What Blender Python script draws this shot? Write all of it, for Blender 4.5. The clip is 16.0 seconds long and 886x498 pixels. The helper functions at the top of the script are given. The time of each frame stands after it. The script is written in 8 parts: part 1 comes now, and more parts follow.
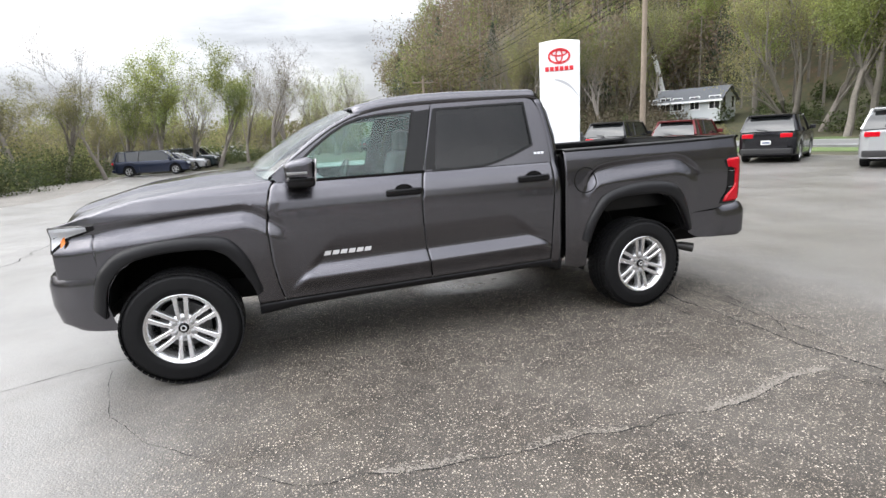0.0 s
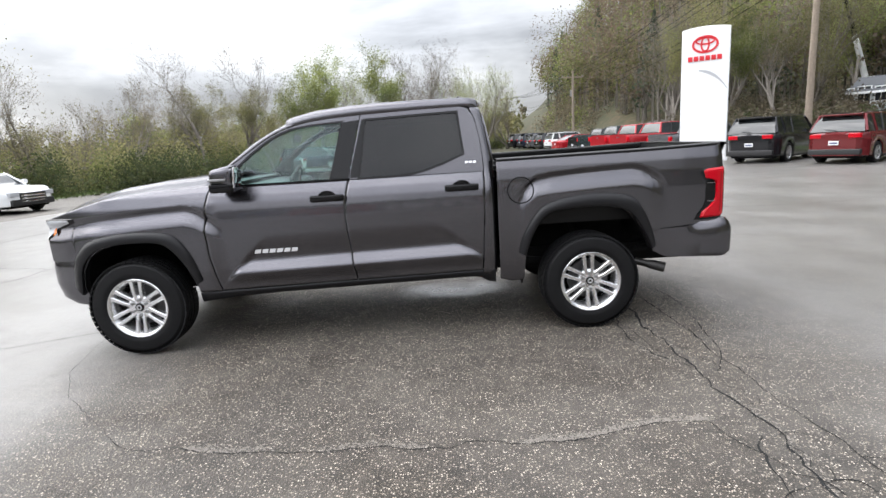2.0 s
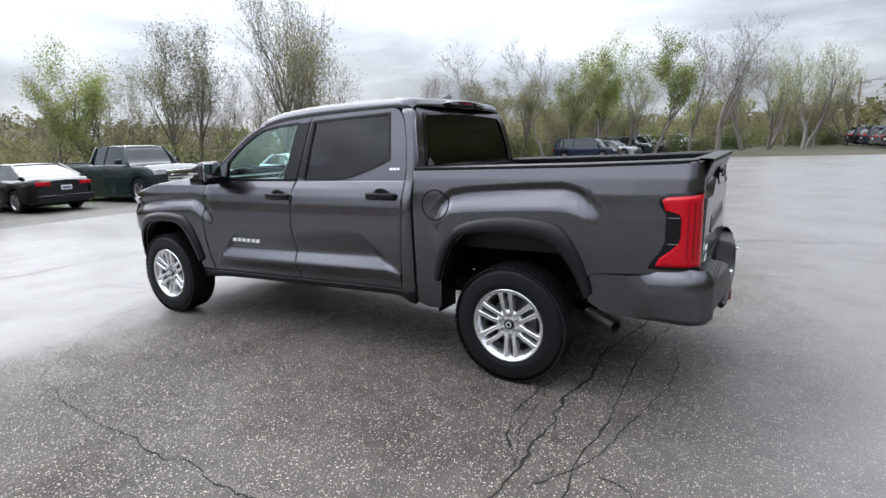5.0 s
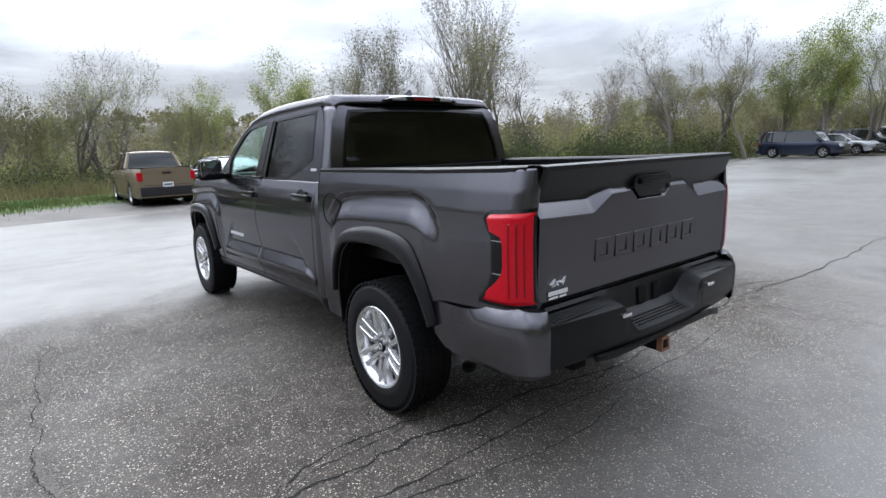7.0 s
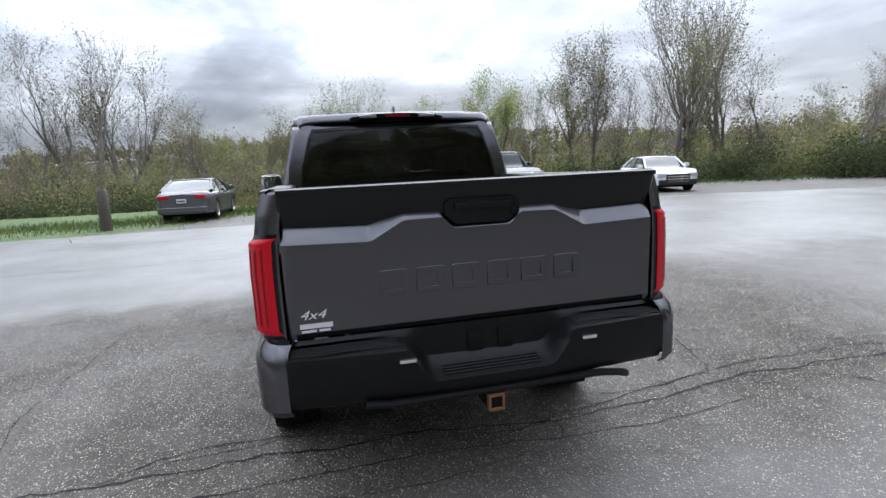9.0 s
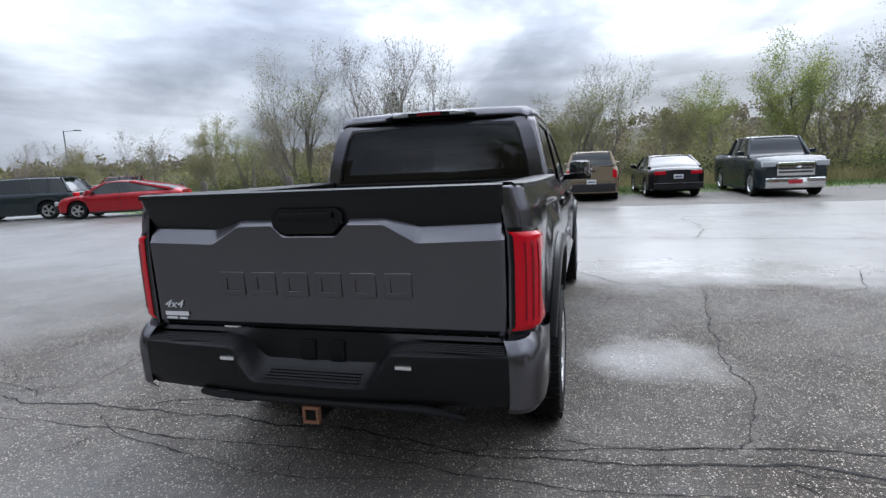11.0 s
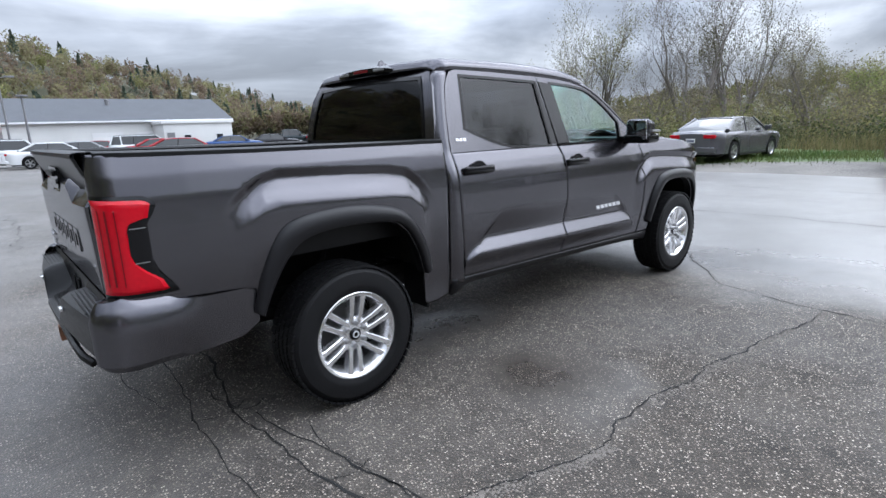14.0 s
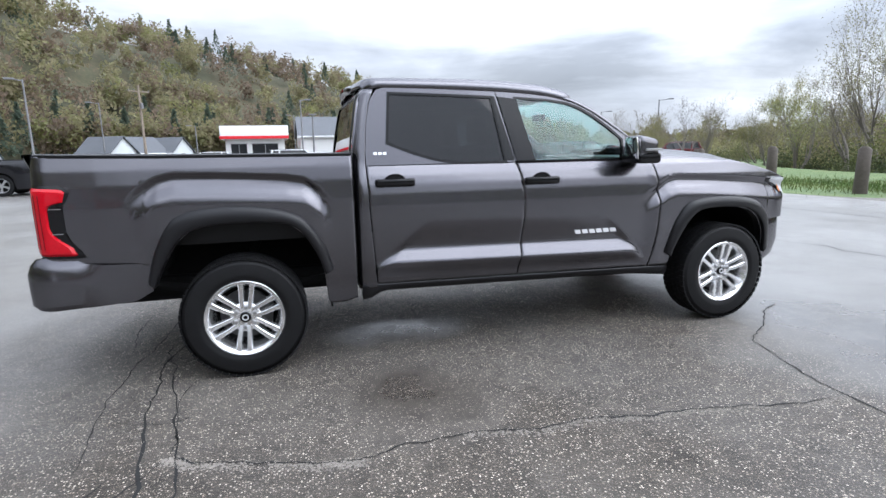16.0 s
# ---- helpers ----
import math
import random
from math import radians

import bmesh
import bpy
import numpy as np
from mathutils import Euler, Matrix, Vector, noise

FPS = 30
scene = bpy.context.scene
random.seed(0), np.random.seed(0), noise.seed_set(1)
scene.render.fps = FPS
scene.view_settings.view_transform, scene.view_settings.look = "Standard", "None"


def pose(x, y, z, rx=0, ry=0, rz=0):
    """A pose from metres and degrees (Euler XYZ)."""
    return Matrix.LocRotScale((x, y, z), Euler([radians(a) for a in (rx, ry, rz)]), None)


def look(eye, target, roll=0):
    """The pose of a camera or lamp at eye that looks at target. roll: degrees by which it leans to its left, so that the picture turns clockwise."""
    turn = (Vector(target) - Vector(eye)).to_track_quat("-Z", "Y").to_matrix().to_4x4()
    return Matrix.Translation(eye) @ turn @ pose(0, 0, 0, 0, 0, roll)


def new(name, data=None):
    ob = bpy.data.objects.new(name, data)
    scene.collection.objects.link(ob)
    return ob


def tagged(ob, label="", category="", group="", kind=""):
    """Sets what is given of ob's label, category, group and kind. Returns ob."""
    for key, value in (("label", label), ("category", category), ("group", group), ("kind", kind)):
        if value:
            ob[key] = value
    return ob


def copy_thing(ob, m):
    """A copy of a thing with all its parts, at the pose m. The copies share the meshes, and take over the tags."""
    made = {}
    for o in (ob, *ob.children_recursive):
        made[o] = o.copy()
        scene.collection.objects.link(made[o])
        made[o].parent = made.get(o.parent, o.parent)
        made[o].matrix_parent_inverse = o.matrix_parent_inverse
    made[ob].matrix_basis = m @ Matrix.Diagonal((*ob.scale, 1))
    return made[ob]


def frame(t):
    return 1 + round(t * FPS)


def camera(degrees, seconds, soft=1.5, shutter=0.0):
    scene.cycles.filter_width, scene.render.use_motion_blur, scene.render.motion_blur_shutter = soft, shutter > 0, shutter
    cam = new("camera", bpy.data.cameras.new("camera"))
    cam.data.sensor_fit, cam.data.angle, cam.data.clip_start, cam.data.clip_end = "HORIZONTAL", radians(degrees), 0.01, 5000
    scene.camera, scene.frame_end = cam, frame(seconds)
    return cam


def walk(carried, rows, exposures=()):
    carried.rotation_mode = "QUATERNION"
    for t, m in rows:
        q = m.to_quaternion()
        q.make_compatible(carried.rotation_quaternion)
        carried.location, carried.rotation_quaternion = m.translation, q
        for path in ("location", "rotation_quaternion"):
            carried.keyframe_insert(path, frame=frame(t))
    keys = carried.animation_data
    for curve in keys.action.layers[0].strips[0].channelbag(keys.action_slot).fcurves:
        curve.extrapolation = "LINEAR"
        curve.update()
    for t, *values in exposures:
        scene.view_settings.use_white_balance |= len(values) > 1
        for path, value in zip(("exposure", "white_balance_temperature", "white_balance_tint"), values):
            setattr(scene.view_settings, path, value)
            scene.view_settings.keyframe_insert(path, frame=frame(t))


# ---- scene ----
cam = camera(79.1, 16.0)
PATH = [
    (0, (-1.151, -4.822, 1.578), (-0.577, -2.951, 1.169), -3.27),
    (0.5, (-0.654, -4.986, 1.598), (-0.235, -3.073, 1.193), -3.50),
    (1, (-0.141, -5.161, 1.594), (0.11, -3.214, 1.213), -5.35),
    (1.5, (0.264, -5.188, 1.587), (0.421, -3.232, 1.2), -4.60),
    (2, (0.645, -5.192, 1.577), (0.651, -3.231, 1.186), -3.48),
    (2.5, (1.113, -5.117, 1.562), (0.861, -3.164, 1.213), -3.75),
    (3, (1.529, -5.04, 1.537), (1.154, -3.105, 1.196), -3.33),
    (3.2, (1.702, -5.013, 1.529), (1.275, -3.092, 1.17), -3.17),
    (5.3, (3.442, -3.832, 1.565), (2.343, -2.205, 1.187), -1.93),
    (5.5, (3.573, -3.688, 1.566), (2.42, -2.099, 1.185), -1.95),
    (6, (3.916, -3.314, 1.559), (2.591, -1.866, 1.178), -2.32),
    (6.5, (4.191, -2.912, 1.546), (2.737, -1.594, 1.163), -2.25),
    (7, (4.446, -2.506, 1.535), (2.901, -1.292, 1.161), -1.95),
    (7.5, (4.684, -2.085, 1.541), (3.027, -1.019, 1.196), -1.62),
    (8, (4.867, -1.658, 1.538), (3.121, -0.745, 1.195), -2.05),
    (8.5, (5.088, -1.162, 1.534), (3.242, -0.456, 1.226), -3.07),
    (8.7, (5.133, -0.983, 1.508), (3.255, -0.365, 1.204), -3.00),
    (10.8, (5.04, 0.99, 1.523), (3.112, 0.566, 1.195), -2.58),
    (11, (4.992, 1.158, 1.528), (3.088, 0.633, 1.214), -2.65),
    (11.5, (4.752, 1.544, 1.512), (2.91, 0.839, 1.18), -2.53),
    (12, (4.559, 1.988, 1.503), (2.802, 1.091, 1.173), -2.82),
    (12.5, (4.29, 2.375, 1.494), (2.645, 1.284, 1.168), -2.33),
    (13, (3.978, 2.757, 1.487), (2.433, 1.543, 1.117), -1.52),
    (13.5, (3.676, 3.138, 1.486), (2.254, 1.788, 1.09), -1.40),
    (14, (3.292, 3.419, 1.492), (2.017, 1.942, 1.048), -2.20),
    (14.5, (2.889, 3.792, 1.466), (1.795, 2.168, 1.057), -2.40),
    (15, (2.445, 4.048, 1.441), (1.486, 2.343, 1.026), -1.70),
    (15.5, (1.968, 4.308, 1.422), (1.212, 2.5, 1.022), -1.70),
    (16, (1.495, 4.511, 1.423), (0.972, 2.615, 1.06), -1.20),
]
walk(cam, [(t, look(eye, target, roll)) for t, eye, target, roll in PATH],
     [(0, 1.00, 6500, 10), (3, 0.76, 6350, 10), (5.5, 0.60, 6050, 10), (7, 0.52, 5950, 10), (8.5, 0.48, 5900, 10), (11, 0.36, 5850, 10), (13, 0.34, 5750, 10), (14.5, 0.62, 5800, 10), (16, 0.80, 5900, 10)])

# ---- world, sun, exposure ----
world = bpy.data.worlds.new("sky")
scene.world = world
world.use_nodes = True


def wire(tree):
    """Short forms for a node tree."""
    nodes, links = tree.nodes, tree.links

    def add(kind, **values):
        n = nodes.new(kind)
        for key, value in values.items():
            if key in n.inputs:
                n.inputs[key].default_value = value
            elif key == "op":
                n.operation = value
            elif key == "dims":
                n.noise_dimensions = value
            elif key == "feature":
                n.feature = value
        return n

    def join(a, b):
        links.new(a, b)
    return add, join


SKY_LOW, SKY_HIGH = 0.56, 2.75
SUN_EL, SUN_AZ = 44.0, 160.0   # degrees; azimuth counted from +x towards +y


def build_sky():
    tree = world.node_tree
    tree.nodes.clear()
    add, join = wire(tree)
    out = add("ShaderNodeOutputWorld")
    sky = add("ShaderNodeTexSky")
    sky.sky_type, sky.sun_disc = "NISHITA", False
    sky.sun_elevation, sky.sun_rotation = radians(SUN_EL), radians(90 - SUN_AZ)
    sky.air_density, sky.dust_density = 1.0, 3.0
    bg_clear = add("ShaderNodeBackground", Strength=0.10)
    join(sky.outputs[0], bg_clear.inputs[0])
    # cloud deck: the direction is laid on a flat sheet overhead
    co = add("ShaderNodeTexCoord")
    sep = add("ShaderNodeSeparateXYZ")
    join(co.outputs["Generated"], sep.inputs[0])
    zz = add("ShaderNodeMath", op="MAXIMUM")
    join(sep.outputs[2], zz.inputs[0])
    zz.inputs[1].default_value = 0.0
    za = add("ShaderNodeMath", op="ADD")
    join(zz.outputs[0], za.inputs[0])
    za.inputs[1].default_value = 0.26
    px, py = add("ShaderNodeMath", op="DIVIDE"), add("ShaderNodeMath", op="DIVIDE")
    join(sep.outputs[0], px.inputs[0]), join(za.outputs[0], px.inputs[1])
    join(sep.outputs[1], py.inputs[0]), join(za.outputs[0], py.inputs[1])
    flat = add("ShaderNodeCombineXYZ")
    join(px.outputs[0], flat.inputs[0]), join(py.outputs[0], flat.inputs[1])
    big = add("ShaderNodeTexNoise", Scale=2.6, Detail=9.0, Roughness=0.52, Distortion=0.25)
    puff = add("ShaderNodeMapping")
    puff.inputs["Scale"].default_value, puff.inputs["Location"].default_value = (1.0, 1.0, 2.0), (0.35, 0.2, 0.1)
    join(co.outputs["Generated"], puff.inputs["Vector"])
    join(puff.outputs[0], big.inputs["Vector"])
    ramp = add("ShaderNodeValToRGB")
    join(big.outputs[0], ramp.inputs[0])
    r = ramp.color_ramp
    r.elements[0].position, r.elements[0].color = 0.36, (0.40, 0.43, 0.49, 1)
    r.elements[1].position, r.elements[1].color = 0.66, (1.55, 1.57, 1.60, 1)
    e = r.elements.new(0.48)
    e.color = (0.66, 0.69, 0.75, 1)
    e = r.elements.new(0.57)
    e.color = (1.10, 1.12, 1.16, 1)
    # the deck is thinner, and so brighter, on the north side
    grad = add("ShaderNodeMapRange")
    join(sep.outputs[1], grad.inputs["Value"])
    grad.inputs["From Min"].default_value, grad.inputs["From Max"].default_value = -0.1, 0.95
    lift = add("ShaderNodeMix")
    lift.data_type = "RGBA"
    join(grad.outputs[0], lift.inputs[0])
    join(ramp.outputs[0], lift.inputs[6])
    lift.inputs[7].default_value = (1.0, 1.02, 1.06, 1)
    south = add("ShaderNodeMapRange")
    join(sep.outputs[1], south.inputs["Value"])
    south.inputs["From Min"].default_value, south.inputs["From Max"].default_value = -0.45, -0.92
    both = add("ShaderNodeMath", op="MAXIMUM")
    join(grad.outputs[0], both.inputs[0]), join(south.outputs[0], both.inputs[1])
    half = add("ShaderNodeMath", op="MULTIPLY")
    join(both.outputs[0], half.inputs[0])
    half.inputs[1].default_value = 0.6
    join(half.outputs[0], lift.inputs[0])
    # an overcast sky is about three times as bright overhead as at the horizon
    up = add("ShaderNodeMapRange")
    join(zz.outputs[0], up.inputs["Value"])
    up.inputs["From Min"].default_value, up.inputs["From Max"].default_value = 0.10, 0.8
    up.inputs["To Min"].default_value, up.inputs["To Max"].default_value = SKY_LOW, SKY_HIGH
    # and dimmed by hand towards the unseen east, to darken the truck's rear
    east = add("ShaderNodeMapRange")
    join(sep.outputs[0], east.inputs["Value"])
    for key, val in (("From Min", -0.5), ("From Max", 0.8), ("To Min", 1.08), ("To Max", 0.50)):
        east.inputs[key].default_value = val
    dimmed = add("ShaderNodeMath", op="MULTIPLY")
    join(up.outputs[0], dimmed.inputs[0]), join(east.outputs[0], dimmed.inputs[1])
    # long grey streaks of stratus low down
    lay = add("ShaderNodeMapping")
    lay.inputs["Scale"].default_value, lay.inputs["Location"].default_value = (1.0, 1.0, 5.5), (2.1, 0.4, 0.9)
    join(co.outputs["Generated"], lay.inputs["Vector"])
    streak = add("ShaderNodeTexNoise", Scale=2.1, Detail=7.0, Roughness=0.55, Distortion=0.3)
    join(lay.outputs[0], streak.inputs["Vector"])
    thick = add("ShaderNodeMapRange")
    join(streak.outputs[0], thick.inputs["Value"])
    for key, val in (("From Min", 0.40), ("From Max", 0.60), ("To Min", 0.0), ("To Max", 0.40)):
        thick.inputs[key].default_value = val
    low = add("ShaderNodeMapRange")
    join(zz.outputs[0], low.inputs["Value"])
    for key, val in (("From Min", 0.45), ("From Max", 0.15), ("To Min", 0.0), ("To Max", 1.0)):
        low.inputs[key].default_value = val
    grey = add("ShaderNodeMath", op="MULTIPLY")
    join(thick.outputs[0], grey.inputs[0]), join(low.outputs[0], grey.inputs[1])
    keep = add("ShaderNodeMath", op="SUBTRACT")
    keep.inputs[0].default_value = 1.0
    join(grey.outputs[0], keep.inputs[1])
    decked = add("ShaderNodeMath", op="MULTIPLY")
    join(dimmed.outputs[0], decked.inputs[0]), join(keep.outputs[0], decked.inputs[1])
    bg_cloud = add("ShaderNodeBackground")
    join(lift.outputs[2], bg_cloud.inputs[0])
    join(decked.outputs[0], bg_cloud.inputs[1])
    mixer = add("ShaderNodeMixShader")
    mixer.inputs[0].default_value = 0.9
    join(bg_clear.outputs[0], mixer.inputs[1]), join(bg_cloud.outputs[0], mixer.inputs[2])
    join(mixer.outputs[0], out.inputs[0])


build_sky()
sun = new("sun", bpy.data.lights.new("sun", "SUN"))
sun.data.energy, sun.data.angle, sun.data.color = 1.6, radians(80), (1.0, 0.97, 0.92)
sun.matrix_world = look((0, 0, 0), (-math.cos(radians(SUN_AZ)) * math.cos(radians(SUN_EL)),
                                    -math.sin(radians(SUN_AZ)) * math.cos(radians(SUN_EL)), -math.sin(radians(SUN_EL))))


# ---- materials ----
def material(name, color, rough=0.5, metal=0.0, coat=0.0, grain=0.0, grain_scale=40.0, stain=0.0, stain_scale=2.0,
             bump=0.0, bump_scale=60.0, spread=0.0, spec=0.5, second=None, coat_rough=0.03):
    """A surface with two scales of variation, fine relief, and a spread of value from object to object."""
    m = bpy.data.materials.new(name)
    m.use_nodes = True
    tree = m.node_tree
    add, join = wire(tree)
    b = tree.nodes["Principled BSDF"]
    b.inputs["Roughness"].default_value = rough
    b.inputs["Metallic"].default_value = metal
    b.inputs["Coat Weight"].default_value = coat
    b.inputs["Coat Roughness"].default_value = coat_rough
    b.inputs["Specular IOR Level"].default_value = spec
    co = add("ShaderNodeTexCoord")
    geo = add("ShaderNodeNewGeometry")
    value = None

    def times(a, b2):
        n = add("ShaderNodeMath", op="MULTIPLY")
        join(a, n.inputs[0])
        if isinstance(b2, float):
            n.inputs[1].default_value = b2
        else:
            join(b2, n.inputs[1])
        return n.outputs[0]

    def band(source, low, high):
        n = add("ShaderNodeMapRange")
        join(source, n.inputs["Value"])
        n.inputs["To Min"].default_value, n.inputs["To Max"].default_value = low, high
        return n.outputs[0]

    if grain:
        n = add("ShaderNodeTexNoise", Scale=grain_scale, Detail=3.0)
        join(co.outputs["Object"], n.inputs["Vector"])
        value = band(n.outputs[0], 1 - 2 * grain, 1 + 2 * grain)
    if stain:
        n = add("ShaderNodeTexNoise", Scale=stain_scale, Detail=5.0, Roughness=0.6)
        join(geo.outputs["Position"], n.inputs["Vector"])
        s = band(n.outputs[0], 1 - 2 * stain, 1 + 2 * stain)
        value = times(value, s) if value else s
    if spread:
        info = add("ShaderNodeObjectInfo")
        s = band(info.outputs["Random"], 1 - spread, 1 + spread)
        value = times(value, s) if value else s
        s = band(geo.outputs["Random Per Island"], 1 - spread, 1 + spread)
        value = times(value, s)
    if value:
        mul = add("ShaderNodeVectorMath", op="SCALE")
        if second:
            mix = add("ShaderNodeMix")
            mix.data_type = "RGBA"
            n = add("ShaderNodeTexNoise", Scale=stain_scale * 1.7, Detail=4.0)
            join(geo.outputs["Position"], n.inputs["Vector"])
            k = add("ShaderNodeMapRange")
            join(n.outputs[0], k.inputs["Value"])
            k.inputs["From Min"].default_value, k.inputs["From Max"].default_value = 0.4, 0.6
            join(k.outputs[0], mix.inputs[0])
            mix.inputs[6].default_value, mix.inputs[7].default_value = (*color, 1), (*second, 1)
            join(mix.outputs[2], mul.inputs[0])
        else:
            mul.inputs[0].default_value = color
        join(value, mul.inputs["Scale"])
        join(mul.outputs[0], b.inputs["Base Color"])
    else:
        b.inputs["Base Color"].default_value = (*color, 1)
    if bump:
        n = add("ShaderNodeTexNoise", Scale=bump_scale, Detail=4.0)
        join(co.outputs["Object"], n.inputs["Vector"])
        bp = add("ShaderNodeBump", Strength=bump, Distance=0.01)
        join(n.outputs[0], bp.inputs["Height"])
        join(bp.outputs[0], b.inputs["Normal"])
    return m


def paint(name, color, metal=0.35, spread=0.0):
    """Wet car paint: flakes under a clear coat, beaded with drizzle."""
    m = material(name, color, rough=0.25, metal=metal, coat=0.6, grain=0.05, grain_scale=900.0, stain=0.04, stain_scale=3.0, spread=spread)
    m.node_tree.nodes["Principled BSDF"].inputs["Specular Tint"].default_value = (0.34, 0.335, 0.35, 1)
    add, join = wire(m.node_tree)
    co = add("ShaderNodeTexCoord")
    drops = add("ShaderNodeTexVoronoi", Scale=110.0)
    join(co.outputs["Object"], drops.inputs["Vector"])
    k = add("ShaderNodeMapRange")
    join(drops.outputs["Distance"], k.inputs["Value"])
    k.inputs["From Min"].default_value, k.inputs["From Max"].default_value = 0.0, 0.28
    k.inputs["To Min"].default_value, k.inputs["To Max"].default_value = 1.0, 0.0
    bp = add("ShaderNodeBump", Strength=0.035, Distance=0.004)
    join(k.outputs[0], bp.inputs["Height"])
    join(bp.outputs[0], m.node_tree.nodes["Principled BSDF"].inputs["Coat Normal"])
    return m


def glass(name, tint, gloss=1.0):
    """A tinted pane: what is behind it shows through the tint, and the surface mirrors the sky."""
    m = bpy.data.materials.new(name)
    m.use_nodes = True
    tree = m.node_tree
    tree.nodes.clear()
    add, join = wire(tree)
    out, mixer = add("ShaderNodeOutputMaterial"), add("ShaderNodeMixShader")
    clear, shine = add("ShaderNodeBsdfTransparent"), add("ShaderNodeBsdfGlossy", Roughness=0.015)
    clear.inputs[0].default_value = (*tint, 1)
    f = add("ShaderNodeLayerWeight", Blend=0.5)
    steep = add("ShaderNodeMath", op="POWER")
    join(f.outputs["Facing"], steep.inputs[0])
    steep.inputs[1].default_value = 5.0
    k = add("ShaderNodeMath", op="MULTIPLY_ADD")
    join(steep.outputs[0], k.inputs[0])
    k.inputs[1].default_value, k.inputs[2].default_value = 0.9 * gloss, 0.045 * gloss
    join(k.outputs[0], mixer.inputs[0])
    join(clear.outputs[0], mixer.inputs[1]), join(shine.outputs[0], mixer.inputs[2])
    join(mixer.outputs[0], out.inputs[0])
    return m


def lens(name, color, glow=0.0):
    m = material(name, color, rough=0.16, coat=0.0, spec=0.3, grain=0.08, grain_scale=60.0)
    b = m.node_tree.nodes["Principled BSDF"]
    if glow:
        b.inputs["Emission Color"].default_value, b.inputs["Emission Strength"].default_value = (*color, 1), glow
    return m


M_PAINT = paint("gunmetal_paint", (0.104, 0.1015, 0.112), 0.95)
M_PLASTIC = material("textured_black_plastic", (0.0048, 0.0048, 0.0053), rough=0.36, spec=0.24, grain=0.1, bump=0.15, bump_scale=400.0)
M_FLARE = material("flare_plastic", (0.0095, 0.0093, 0.0105), rough=0.36, spec=0.27, grain=0.06, bump=0.08, bump_scale=300.0)
M_GLOSSBLACK = material("gloss_black", (0.004, 0.004, 0.0045), rough=0.15, spec=0.3, grain=0.05)
M_UPPER = material("satin_black_panel", (0.0085, 0.0085, 0.0095), rough=0.30, spec=0.30, grain=0.06, stain=0.05, stain_scale=5.0)
M_RUBBER = material("tyre_rubber", (0.0062, 0.0062, 0.0068), rough=0.60, spec=0.20, grain=0.12, grain_scale=25.0, stain=0.08, stain_scale=9.0, bump=0.2, bump_scale=150.0)
M_ALLOY = material("bright_alloy", (0.78, 0.78, 0.79), rough=0.24, metal=0.9, grain=0.03, stain=0.03)
M_ALLOYDARK = material("dark_brake_metal", (0.10, 0.10, 0.10), rough=0.5, metal=0.6, grain=0.1)
M_CHROME = material("chrome", (0.85, 0.85, 0.86), rough=0.06, metal=1.0)
M_STEEL = material("grey_steel", (0.35, 0.35, 0.35), rough=0.4, metal=0.8, grain=0.06)
M_EXHAUST = material("sooty_steel", (0.06, 0.058, 0.056), rough=0.5, metal=0.7, grain=0.1, stain=0.15, stain_scale=30.0)
M_UNDER = material("underbody_black", (0.005, 0.005, 0.005), rough=0.85, spec=0.2, grain=0.1, bump=0.3, bump_scale=30.0)
M_RUST = material("rusty_steel", (0.16, 0.07, 0.035), rough=0.8, grain=0.15, stain=0.1, stain_scale=30.0)
M_GLASS = glass("clear_tinted_glass", (0.84, 0.97, 0.95))
M_PRIVACY = glass("privacy_glass", (0.17, 0.17, 0.185))
M_CARGLASS = glass("car_glass", (0.30, 0.33, 0.33))
M_RED = lens("red_lens", (0.40, 0.0025, 0.010), 0.07)
M_REDDARK = lens("dark_red_lens", (0.16, 0.006, 0.010))
M_WHITELENS = lens("clear_lens", (0.42, 0.43, 0.45))
M_AMBER = lens("amber_lens", (0.55, 0.16, 0.03))
M_SEAT = material("grey_cloth_seat", (0.07, 0.07, 0.075), rough=0.9, grain=0.1, bump=0.3, bump_scale=300.0)
M_BADGE = material("badge_silver", (0.80, 0.80, 0.82), rough=0.25, metal=0.5)
M_PLATE = material("plate_white", (0.70, 0.70, 0.70), rough=0.4, grain=0.02)
M_BAR = material("plate_bars", (0.06, 0.08, 0.16), rough=0.5)


# ---- mesh helpers ----
def finish(me, mats, angle=32):
    for m in (mats if isinstance(mats, (list, tuple)) else [mats]):
        me.materials.append(m)
    me.polygons.foreach_set("use_smooth", [True] * len(me.polygons))
    me.set_sharp_from_angle(angle=radians(angle))
    return me


def part(name, bm, mat, parent=None, label="", angle=32, m=None):
    """Links a bmesh as one mesh object, under a thing or a part when one is given."""
    bmesh.ops.recalc_face_normals(bm, faces=bm.faces[:])
    me = bpy.data.meshes.new(name)
    bm.to_mesh(me)
    bm.free()
    finish(me, mat, angle)
    ob = new(name, me)
    if m is not None:
        ob.matrix_basis = m
    if parent is not None:
        ob.parent = parent
    if label:
        ob["label"] = label
    return ob


def raw(name, verts, faces, mat, parent=None, angle=32, smooth=True):
    me = bpy.data.meshes.new(name)
    me.from_pydata(verts, [], faces)
    if smooth:
        finish(me, mat, angle)
    else:
        me.materials.append(mat)
    ob = new(name, me)
    if parent is not None:
        ob.parent = parent
    return ob


def share(ob, parent, m):
    """Another object on the same mesh."""
    o = new(ob.name.split(".")[0], ob.data)
    o.matrix_basis = m
    o.parent = parent
    for k in ("label",):
        if k in ob:
            o[k] = ob[k]
    return o


